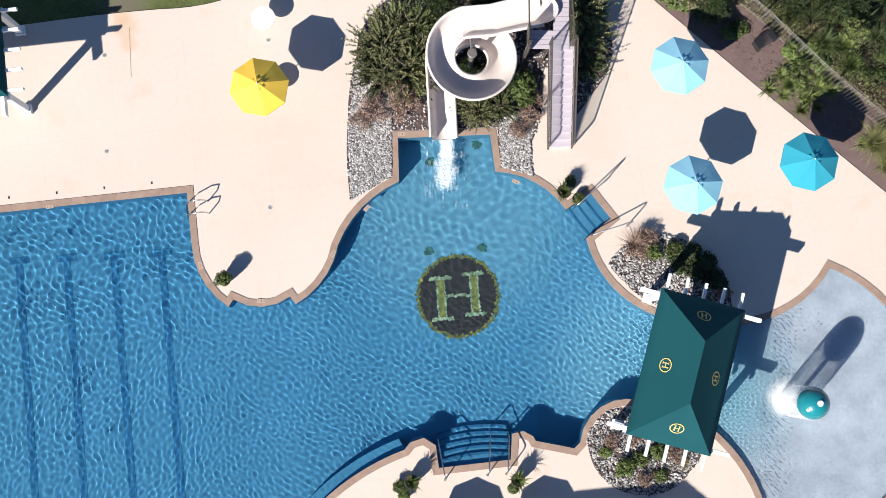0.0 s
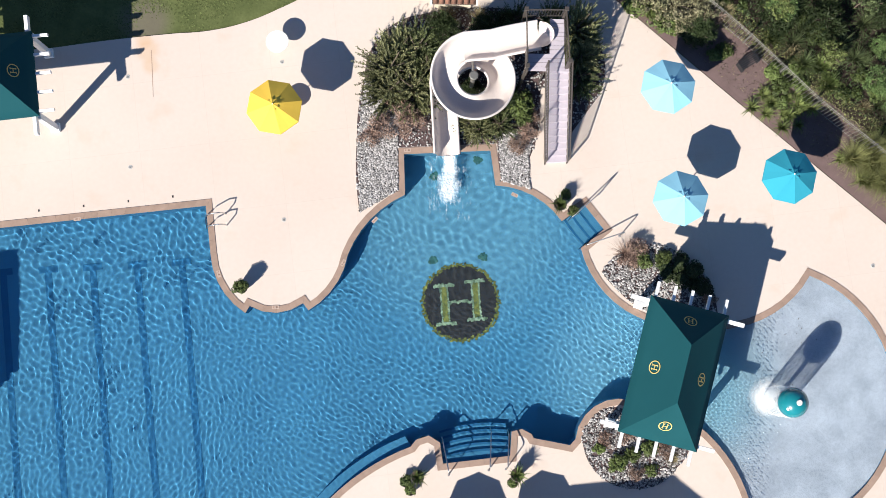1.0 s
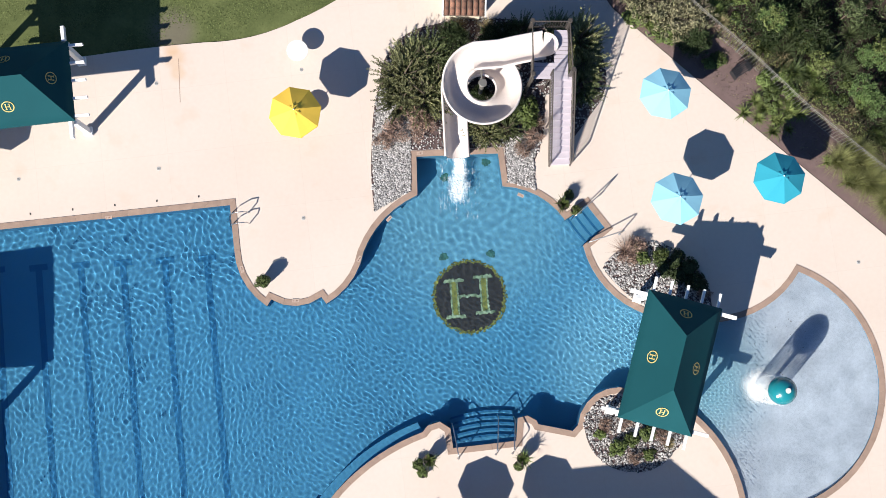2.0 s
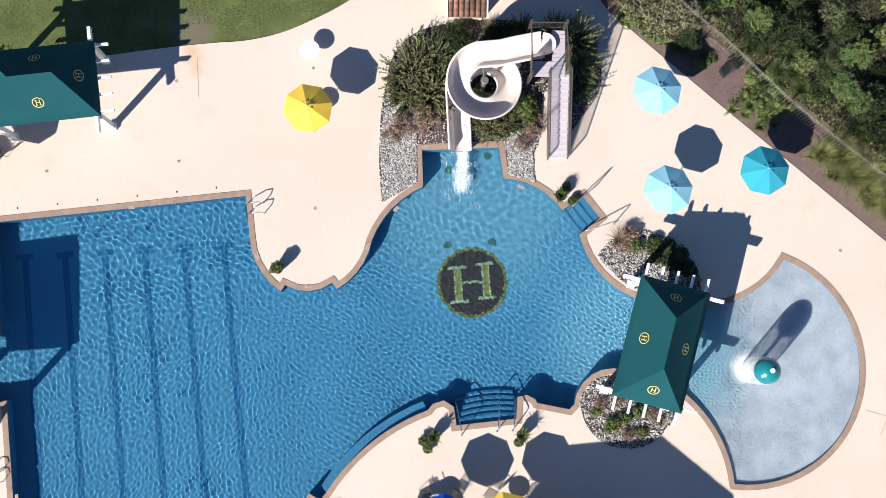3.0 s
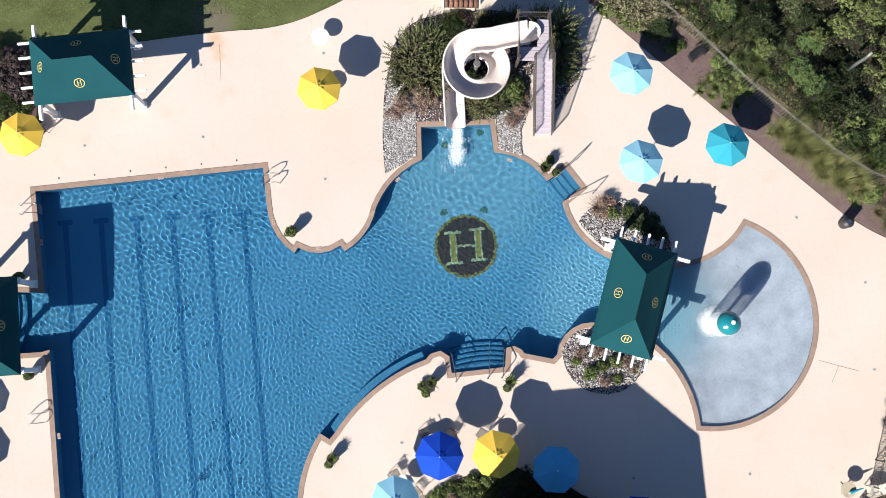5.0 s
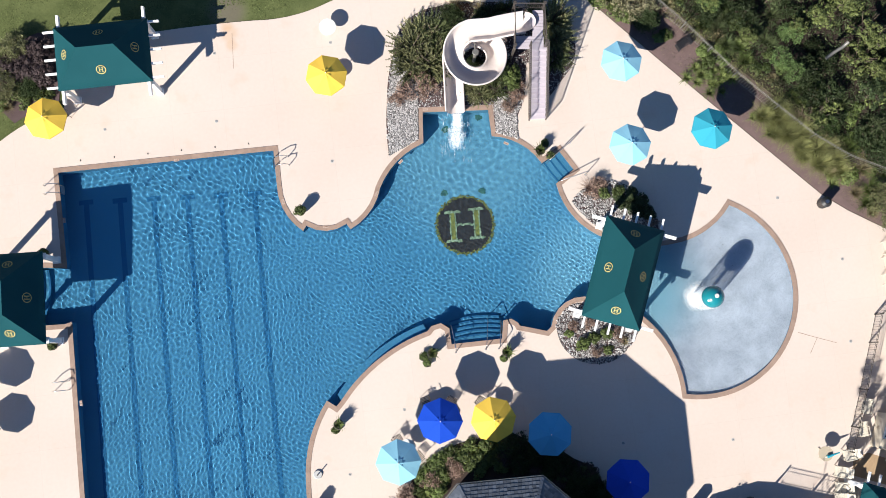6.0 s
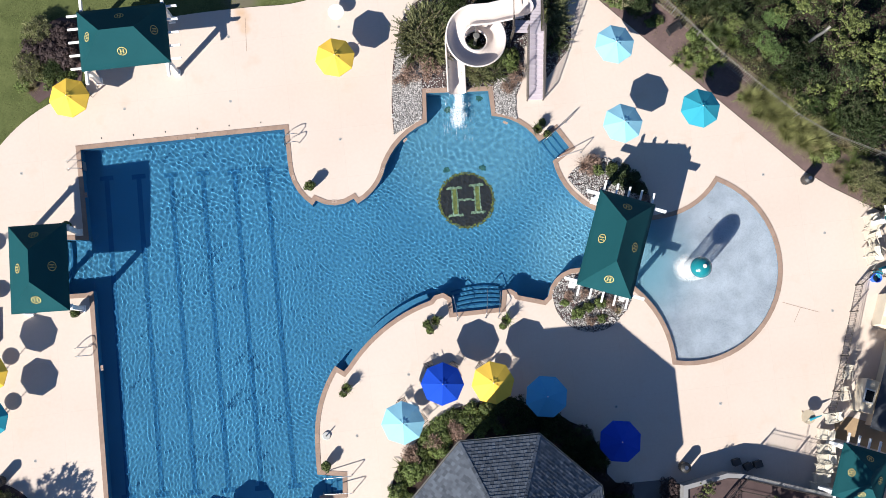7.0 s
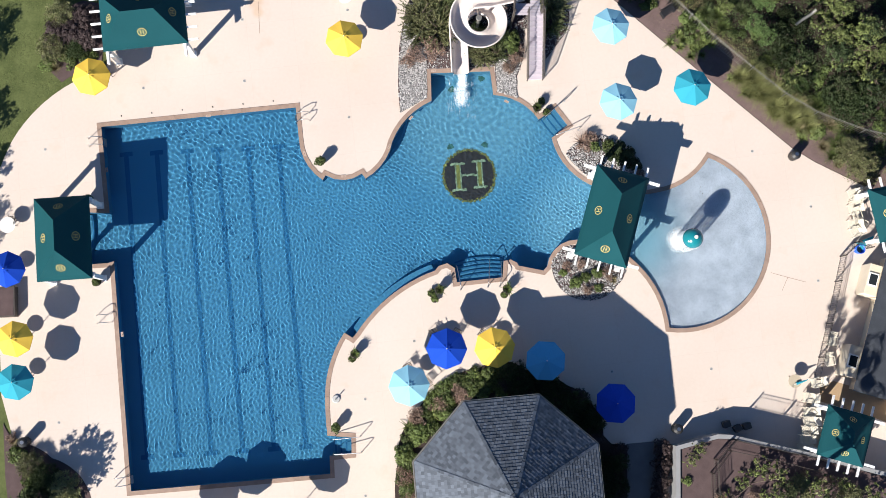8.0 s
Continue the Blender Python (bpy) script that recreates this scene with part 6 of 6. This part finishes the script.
# unseen pole, added to cast the straight shadow across the yard canopy
pole = thing("utility_pole", 17.0, -27.1, 0, 0, "unseen tall round pole added for its shadow", "pole")
part("shaft", cone(bmesh.new(), 0.21, 0.17, 11.6, 14), "bark", pole)
part("crossarm", box(bmesh.new(), 1.6, 0.12, 0.14, Matrix.Translation((0, 0.2, 10.9)), 0.01), "bark", pole)

# unseen tree added to dapple the east deck; trunk thinned to cast little shadow
plant_kind("tall", "tall_tree", "unseen thin-crowned tree added for its dappled shadow", "tree", leaf_mesh("tall_crown", 2600, 0.16, (2.6, 2.6, 2.4), 71, 30, 0.42, 0.6, "leaf_wild", 0.2, (0.10, 0.26), (0.3, 1.15)), stem_mesh("tall_trunk", 12.0, 0.07, 14, 72, 1.8), 12.6, "trees")
plant("tall", 15.3, -25.4, 0.0, 1.0, 20)

yard = thing("yard_building", 26.25, -11.1, 0, -15.2, "cream building with a dark slate roof and glazed bays", "building")
part("wall", box(bmesh.new(), 4.2, 8.6, 3.1, Matrix.Translation((2.55, 0, 0))), "stucco", yard)
bm = bmesh.new()
vs = [bm.verts.new(p) for p in ((-0.45, -4.6, 3.1), (5.2, -4.6, 3.5), (5.2, 4.6, 3.5), (-0.45, 4.6, 3.1))]
bm.faces.new(vs)
bmesh.ops.solidify(bm, geom=bm.faces[:], thickness=0.16)
part("roof", bm, "slate", yard, "dark slate roof")
for y in (2.6, -2.7):
    bay = part("bay", box(bmesh.new(), 0.8, 2.0, 1.5, Matrix.Translation((-0.25, y, 0)), 0.03), "stucco", yard, "cream rendered bay")
    part("skylight_frame", box(bmesh.new(), 0.62, 0.85, 0.08, Matrix.Translation((-0.3, y, 1.5)), 0.01), "white_wood", bay, "white skylight frame")
    part("pane", box(bmesh.new(), 0.48, 0.66, 0.03, Matrix.Translation((-0.3, y, 1.565))), "dark_glass", bay, "dark skylight pane")
    part("wall_link", box(bmesh.new(), 0.2, 2.0, 2.3, Matrix.Translation((0.4, y, 0))), "stucco", bay)
MAT["tan_ground"] = material("tan_gravel", (0.36, 0.25, 0.15), 0.95, scale=2, fine=40, mix=0.7, bump=0.5)
part("yard_ground", sheet([outline((23.7, -15.2), [(24.6, -14.9), (28.5, -16.0), (34.0, -16.5), (34.0, -19.5), (26.3, -16.9), (23.7, -16.2), (23.7, -15.2)])], 0.006), "tan_ground", None, "tan gravel beside the yard building", kind="structure")
pavilion(28.0, -4.3, 12, 1.7, 1.7, 2.7, 3.9, crown=0.2, label="teal canvas canopy on white timber beside the service yard")


def pool_chair(x, y, z, rz, label="cream plastic pool chair stacked by the fence"):
    th = thing("pool_chair", x, y, z, rz, label, "chair", "stacked pool chairs")
    for k in range(4):
        part("seat_slat", box(bmesh.new(), 0.128, 0.52, 0.025, Matrix.Translation((-0.2 + k * 0.135, 0, 0.38)), 0.006), "cream_plastic", th)
    for k in range(4):
        part("back_slat", box(bmesh.new(), 0.12, 0.52, 0.025, Matrix.Translation((0.34 + k * 0.085, 0, 0.42 + 0.10 * k)) @ pose(0, 0, 0, 0, -50, 0), 0.006), "cream_plastic", th)
    for s in (-1, 1):
        part("arm", box(bmesh.new(), 0.55, 0.05, 0.03, Matrix.Translation((0.05, s * 0.29, 0.6)), 0.008), "cream_plastic", th)
        for q in (-0.2, 0.3):
            part("leg", box(bmesh.new(), 0.045, 0.045, 0.6, Matrix.Translation((q, s * 0.29, 0)), 0.006), "cream_plastic", th)
    return th


MAT["cream_plastic"] = material("cream_plastic", (0.58, 0.53, 0.44), 0.5, scale=3, fine=40, mix=0.4, bump=0.05)
first = pool_chair(23.25, -15.0, 0.0, 8)
for x, y, z, rz in ((22.75, -16.85, 0, -4), (22.75, -16.85, 0.22, 2), (22.72, -17.42, 0, 3), (22.72, -17.42, 0.22, -3), (22.72, -17.42, 0.44, 2), (22.58, -18.0, 0, -2), (22.58, -18.0, 0.22, 5), (22.45, -18.55, 0, 4), (22.45, -18.55, 0.22, 0), (22.3, -19.1, 0, 2), (22.3, -19.1, 0.2, -5), (22.75, -15.95, 0, -12), (23.25, -15.0, 0.22, 14), (22.75, -15.95, 0.22, -6), (23.45, -17.2, 0, 85), (23.4, -17.85, 0, 95), (23.35, -18.4, 0, 80), (24.2, -13.7, 0, 100), (24.35, -12.4, 0, 80),
                    (25.9, -2.95, 0, 20), (26.1, -3.4, 0, 60), (25.9, -3.9, 0, 12), (26.15, -4.4, 0, 110), (25.85, -4.9, 0, 8), (26.1, -3.4, 0.2, 64), (26.0, -5.4, 0, 25), (26.5, -3.0, 0, 45), (26.5, -4.9, 0, 150)):
    copy_thing(first, pose(x, y, z, 0, 0, rz))


# ---- small furniture on the deck ----
def table(x, y, label="round white patio table on a pedestal", r=0.5, h=0.72, mat="white_plastic"):
    th = thing("patio_table", x, y, 0, 0, label, "table", "patio tables")
    part("tabletop", cone(bmesh.new(), r, r, 0.035, 32, Matrix.Translation((0, 0, h - 0.035))), mat, th)
    part("pedestal", cone(bmesh.new(), 0.05, 0.04, h - 0.035, 12), mat, th)
    for k in range(3):
        a = k * math.tau / 3
        part("foot", tube(bmesh.new(), [(0, 0, 0.06), (0.34 * math.cos(a), 0.34 * math.sin(a), 0.03)], 0.025, 6), mat, th)
    return th


def chair(x, y, rz, label="bronze patio chair drawn up to a table"):
    th = thing("patio_chair", x, y, 0, rz, label, "chair", "patio chairs")
    for k in range(6):
        part("seat_slat", box(bmesh.new(), 0.48, 0.05, 0.02, Matrix.Translation((0, -0.2 + k * 0.08, 0.42)), 0.004), "bronze", th)
    for k in range(6):
        part("back_slat", box(bmesh.new(), 0.03, 0.02, 0.46, pose(-0.2 + k * 0.08, -0.25, 0.44, 12, 0, 0)), "bronze", th)
    part("top_rail", tube(bmesh.new(), [(-0.25, -0.345, 0.9), (0.25, -0.345, 0.9)], 0.018, 6), "bronze", th)
    for sx in (-1, 1):
        part("armrest", tube(bmesh.new(), [(sx * 0.26, -0.28, 0.64), (sx * 0.26, 0.2, 0.64)], 0.018, 6), "bronze", th)
        for sy in (-1, 1):
            part("leg", tube(bmesh.new(), [(sx * 0.23, sy * 0.2, 0.44), (sx * 0.26, sy * 0.24, 0)], 0.016, 6), "bronze", th)
    return th


SHIFT = Vector((0.94, 1.12)) * 0.72
for x, y in ((-26.95, -5.10), (-26.55, -7.92), (-25.81, -11.95), (-25.54, -14.61), (0.29, -11.90), (-1.22, -14.05), (3.62, -11.85), (-22.0, 4.42), (-5.96, 7.14), (-6.25, 10.1)):
    table(x - SHIFT.x, y - SHIFT.y)
table(21.88, -14.93, "round tan resin table beside stacked chairs", 0.42, mat="tan_plastic")
second = thing("folded_umbrella", 26.75, -6.0, 0.0, 35, "half-furled turquoise canvas umbrella lying by the fence", "umbrella")
part("cloth", cone(bmesh.new(), 0.30, 0.05, 1.1, 12, pose(-0.5, 0, 0.30, 0, 86, 0)), "teal_blue", second)
part("pole", cone(bmesh.new(), 0.02, 0.02, 1.9, 8, pose(-1.2, 0, 0.30, 0, 86, 0)), "white_plastic", second)
furled = thing("folded_umbrella", 22.12, -15.02, 0.72, 20, "furled turquoise canvas umbrella laid on the table", "umbrella")
part("cloth", cone(bmesh.new(), 0.09, 0.03, 0.75, 10, pose(-0.2, 0, 0.1, 0, 88, 0)), "teal_blue", furled)
part("pole", cone(bmesh.new(), 0.018, 0.018, 1.0, 8, pose(-0.35, 0, 0.1, 0, 88, 0)), "white_plastic", furled)
chairs = [(0.5, -12.3, 150), (-0.9, -12.2, 20), (-2.4, -14.4, -60), (-1.3, -15.3, 40), (2.2, -12.2, 60), (3.7, -13.0, 200), (-22.0, 3.9, 30), (-27.5, -5.6, 80)]
first = chair(*chairs[0])
for x, y, rz in chairs[1:]:
    copy_thing(first, pose(x, y, 0, 0, 0, rz))


def potted_plant(x, y, key, size, label, r=0.27, h=0.55):
    pot = thing("planter_pot", x, y, 0, 0, label, "planter", "planter pots")
    bm = bmesh.new()
    prof = [(r * 0.62, 0.0), (r * 0.95, h * 0.55), (r, h * 0.85), (r * 1.08, h * 0.88), (r * 1.08, h), (r * 0.92, h), (r * 0.90, h - 0.05)]
    rings = [[bm.verts.new((q * math.cos(k * math.tau / 20), q * math.sin(k * math.tau / 20), z)) for k in range(20)] for q, z in prof]
    for a, b in zip(rings, rings[1:]):
        for k in range(20):
            bm.faces.new((a[k], a[(k + 1) % 20], b[(k + 1) % 20], b[k]))
    bm.faces.new(rings[0][::-1])
    part("pot", bm, "bronze", pot, smooth=True)
    part("soil", cone(bmesh.new(), r * 0.9, r * 0.9, 0.02, 20, Matrix.Translation((0, 0, h - 0.07))), "soil", pot)
    p = plant(key, x, y, h - 0.05, size)
    return pot


for x, y, key, s in ((-8.25, -1.48, "round", 0.66), (5.55, 2.30, "yucca", 0.8), (-0.55, -9.50, "yucca", 0.85), (3.71, -9.40, "yucca", 0.9), (-5.79, -13.60, "yucca", 0.75), (-6.87, -18.19, "round", 0.6), (-22.0, -9.35, "round", 0.55), (-22.75, -4.15, "round", 0.55)):
    potted_plant(x, y, key, s, "dark urn planter on the deck holding a shrub")
for x, y, s in ((6.15, 2.05, 0.4), (-1.05, -9.75, 0.45), (-0.85, -10.1, 0.4), (-5.95, -13.9, 0.4), (3.55, -9.75, 0.35), (5.85, 2.75, 0.4)):
    potted_plant(x, y, "low", s, "low dark planter on the deck with trailing leaves", 0.22, 0.28)


def bin_can(x, y, label="dark round litter bin with a domed lid"):
    th = thing("litter_bin", x, y, 0, 0, label, "bin", "litter bins")
    part("body", cone(bmesh.new(), 0.26, 0.29, 0.85, 24), "bronze", th)
    for k in range(16):
        a = k * math.tau / 16
        part("slat", box(bmesh.new(), 0.03, 0.06, 0.76, Matrix.Rotation(a, 4, "Z") @ Matrix.Translation((0.285, 0, 0.04))), "black", th)
    lid = part("lid", cone(bmesh.new(), 0.31, 0.16, 0.14, 24, Matrix.Translation((0, 0, 0.85))), "black", th)
    part("lid_opening", cone(bmesh.new(), 0.12, 0.12, 0.02, 16, Matrix.Translation((0, 0, 0.985))), "metal", lid, "pale steel opening")
    return th


for x, y in ((14.45, -18.0), (22.15, -0.5), (-25.98, -19.3)):
    bin_can(x, y)
shower = thing("umbrella_stand", -6.93, -16.44, 0, 0, "grey round umbrella base without its umbrella", "stand")
part("base", cone(bmesh.new(), 0.26, 0.22, 0.10, 24), "stone_wall", shower)
part("socket", cone(bmesh.new(), 0.035, 0.03, 0.42, 10, Matrix.Translation((0, 0, 0.1))), "bronze", shower)
seat = thing("garden_bench", 14.05, 8.85, -0.02, 32, "small black slatted metal bench on mulch", "bench")
for k in range(5):
    part("seat_slat", box(bmesh.new(), 0.95, 0.06, 0.025, Matrix.Translation((0, -0.16 + 0.085 * k, 0.43))), "black", seat)
for k in range(3):
    part("back_slat", box(bmesh.new(), 0.95, 0.025, 0.07, Matrix.Translation((0, 0.26, 0.52 + 0.12 * k))), "black", seat)
for s in (-1, 1):
    part("leg_frame", box(bmesh.new(), 0.05, 0.45, 0.43, Matrix.Translation((s * 0.42, 0, 0.0))), "black", seat)
for x, y in ((17.6, -18.1), (18.3, -18.35), (18.9, -18.2)):
    eq = thing("pump_box", x, y + 0.42, 0, random.uniform(0, 90), "small black equipment box against the wall", "equipment", "equipment boxes")
    part("case", box(bmesh.new(), 0.45, 0.38, 0.5, None, 0.03), "black", eq)
    part("lid", box(bmesh.new(), 0.47, 0.40, 0.05, Matrix.Translation((0, 0, 0.5)), 0.01), "bronze", eq)
low_wall = thing("planter_wall", -27.5, -10.7, 0, 4, "low brown planter box on the west deck", "planter")
part("box", box(bmesh.new(), 1.1, 1.9, 0.62, None, 0.02), "bronze", low_wall)
part("soil", box(bmesh.new(), 0.9, 1.7, 0.02, Matrix.Translation((0, 0, 0.61))), "soil", low_wall)
bucket = thing("blue_bin", 26.3, -6.5, 0, 0, "round blue plastic bin by the fence", "bin")
bm = bmesh.new()
rings = [[bm.verts.new((q * math.cos(k * math.tau / 20), q * math.sin(k * math.tau / 20), z)) for k in range(20)] for q, z in ((0.24, 0), (0.30, 0.6), (0.27, 0.6), (0.22, 0.05))]
for a, b in zip(rings, rings[1:]):
    for k in range(20):
        bm.faces.new((a[k], a[(k + 1) % 20], b[(k + 1) % 20], b[k]))
part("tub", bm, "blue_plastic", bucket, smooth=True)

# depth marks let into the coping: pale tiles with unreadable red strokes
for x, y, rz in ((-1.15, 4.68, 5), (-2.55, 1.55, 48), (3.6, 2.75, -24), (-9.3, -0.9, -75), (-6.8, -2.32, 2), (-3.9, -0.35, 60), (-15.5, 1.42, 7.5), (-21.8, -2.2, -82), (-20.4, -12.6, -82)):
    mark = thing("depth_mark", x, y, 0.023, rz, "pale depth mark tile with faded red strokes", "marker", "depth marks")
    part("tile", box(bmesh.new(), 0.30, 0.15, 0.006), "coping_pale", mark)
    for k, w in enumerate((0.04, 0.025, 0.05, 0.03)):
        part("stroke", box(bmesh.new(), w * 0.6, 0.08, 0.003, Matrix.Translation((-0.09 + 0.06 * k, 0, 0.006))), "terracotta", mark)

# fallen leaves that float and lie on the splash pad
litter = random.Random(71)
for k in range(18):
    x, y = 16.2 + litter.gauss(0, 1.6), -2.6 + litter.gauss(0, 0.9) - 0.28 * k * litter.random()
    if not inside((x, y), spread(POOL, -0.4)) or x < 13.2:
        continue
    leaf = thing("fallen_leaf", x, y, WATER_Z + 0.012, litter.uniform(0, 360), "small brown fallen leaf on the wet pad", "leaf", "fallen leaves")
    bm = bmesh.new()
    s = litter.uniform(0.02, 0.036)
    rim = [bm.verts.new((s * q * math.cos(a), s * 0.55 * q * math.sin(a), 0.004 * (i % 2))) for i, (a, q) in enumerate((j * math.tau / 8, 1.0 if j % 4 else 1.35) for j in range(8))]
    bm.faces.new(rim)
    part("blade", bm, "bark", leaf)

# deck drains
for x, y in ((-19.71, 3.15), (-13.29, 3.75), (-6.53, 1.52), (-25.75, -0.95), (-24.08, -18.13), (19.56, -0.19), (23.33, -3.74), (23.72, -8.52), (16.77, -14.24), (10.44, -14.50), (-13.54, 7.78), (-4.97, -22.40), (-2.10, -12.75), (-5.12, -16.43), (-6.78, 8.57)):
    d = thing("deck_drain", x, y, 0.0, 0, "small round grey deck drain grate", "drain", "deck drains")
    part("grate", cone(bmesh.new(), 0.095, 0.09, 0.010, 18), "stone_wall", d)
    for k in range(3):
        part("slot", box(bmesh.new(), 0.12, 0.014, 0.004, Matrix.Translation((0, -0.035 + 0.035 * k, 0.0095))), "black", d)
# lane anchors along the north coping
for k in range(6):
    p = Vector((-21.03, 1.31)) + Vector((1.926, 0.232)) * k
    d = thing("lane_anchor", p.x, p.y, 0.0, 7, "small dark anchor cap set in the deck", "anchor", "lane anchors")
    part("cap", box(bmesh.new(), 0.06, 0.10, 0.012, None, 0.003), "black", d)

# clay-tiled kiosk roof north of the slide bed
kiosk = thing("tiled_kiosk", 0.78, 11.75, 0, 0, "small kiosk under weathered clay barrel tiles", "kiosk")
part("wall", box(bmesh.new(), 1.6, 1.5, 1.75, Matrix.Translation((0, 0.15, 0))), "stucco", kiosk)
part("roof_board", box(bmesh.new(), 1.9, 2.0, 0.06, pose(0, 0, 1.95, 14, 0, 0)), "bark", kiosk)
bm = bmesh.new()
for k in range(7):
    a = math.pi * k / 6
    bm.verts.new((0.12 * math.cos(a), -0.17, 0.085 * math.sin(a))), bm.verts.new((0.10 * math.cos(a), 0.19, 0.075 * math.sin(a)))
bm.verts.ensure_lookup_table()
for k in range(6):
    bm.faces.new((bm.verts[2 * k], bm.verts[2 * k + 2], bm.verts[2 * k + 3], bm.verts[2 * k + 1]))
tile = part("clay_tile", bm, "terracotta", kiosk)
tile_m = pose(0, 0, 2.03, 14, 0, 0)
for c in range(7):
    for r in range(6):
        m = tile_m @ pose(-0.81 + c * 0.27, -0.82 + r * 0.32, 0.0, 2.5, 0, random.uniform(-2, 2))
        if c == 0 and r == 0:
            tile.matrix_basis = m
        else:
            piece("clay_tile", tile.data, m, kiosk)
for s in (-1, 1):
    part("gable_trim", box(bmesh.new(), 0.06, 2.05, 0.16, pose(s * 0.98, 0, 1.97, 14, 0, 0)), "white_wood", kiosk)

# ---- coping stones round the pool ----
coping = new("coping")
tagged(coping, "tan stone coping round the pool's edge", "", "", "structure")


def along_pairs(inner, outer, step):
    """Cuts the band between two matched lines into stones of about one step."""
    for i in range(len(inner)):
        j = (i + 1) % len(inner)
        n = max(1, round((inner[j] - inner[i]).length / step))
        for k in range(n):
            yield [a.lerp(b, u) for a, b, u in ((inner[i], inner[j], k / n), (inner[i], inner[j], (k + 1) / n), (outer[i], outer[j], (k + 1) / n), (outer[i], outer[j], k / n))]


WHOLE = outline((-22.28, 0.58), NORTH_SIDE + SOUTH_SIDE + WEST_SIDE, 0.55)
LIP, BACK = spread(WHOLE, -0.01), spread(WHOLE, 0.265)
for quad in along_pairs(LIP, BACK, 0.6):
    bm = bmesh.new()
    c = sum(quad, Vector((0, 0))) / 4
    q = [p + (c - p) * 0.006 for p in quad]
    up = [bm.verts.new((p.x, p.y, 0.022)) for p in q]
    mid = [bm.verts.new((p.x, p.y, -0.055)) for p in q]
    bm.faces.new(up[::-1]), bm.faces.new(mid)
    for k in range(4):
        bm.faces.new((up[k], up[(k + 1) % 4], mid[(k + 1) % 4], mid[k]))
    bmesh.ops.recalc_face_normals(bm, faces=bm.faces)
    part("coping_stone", bm, "coping", coping)
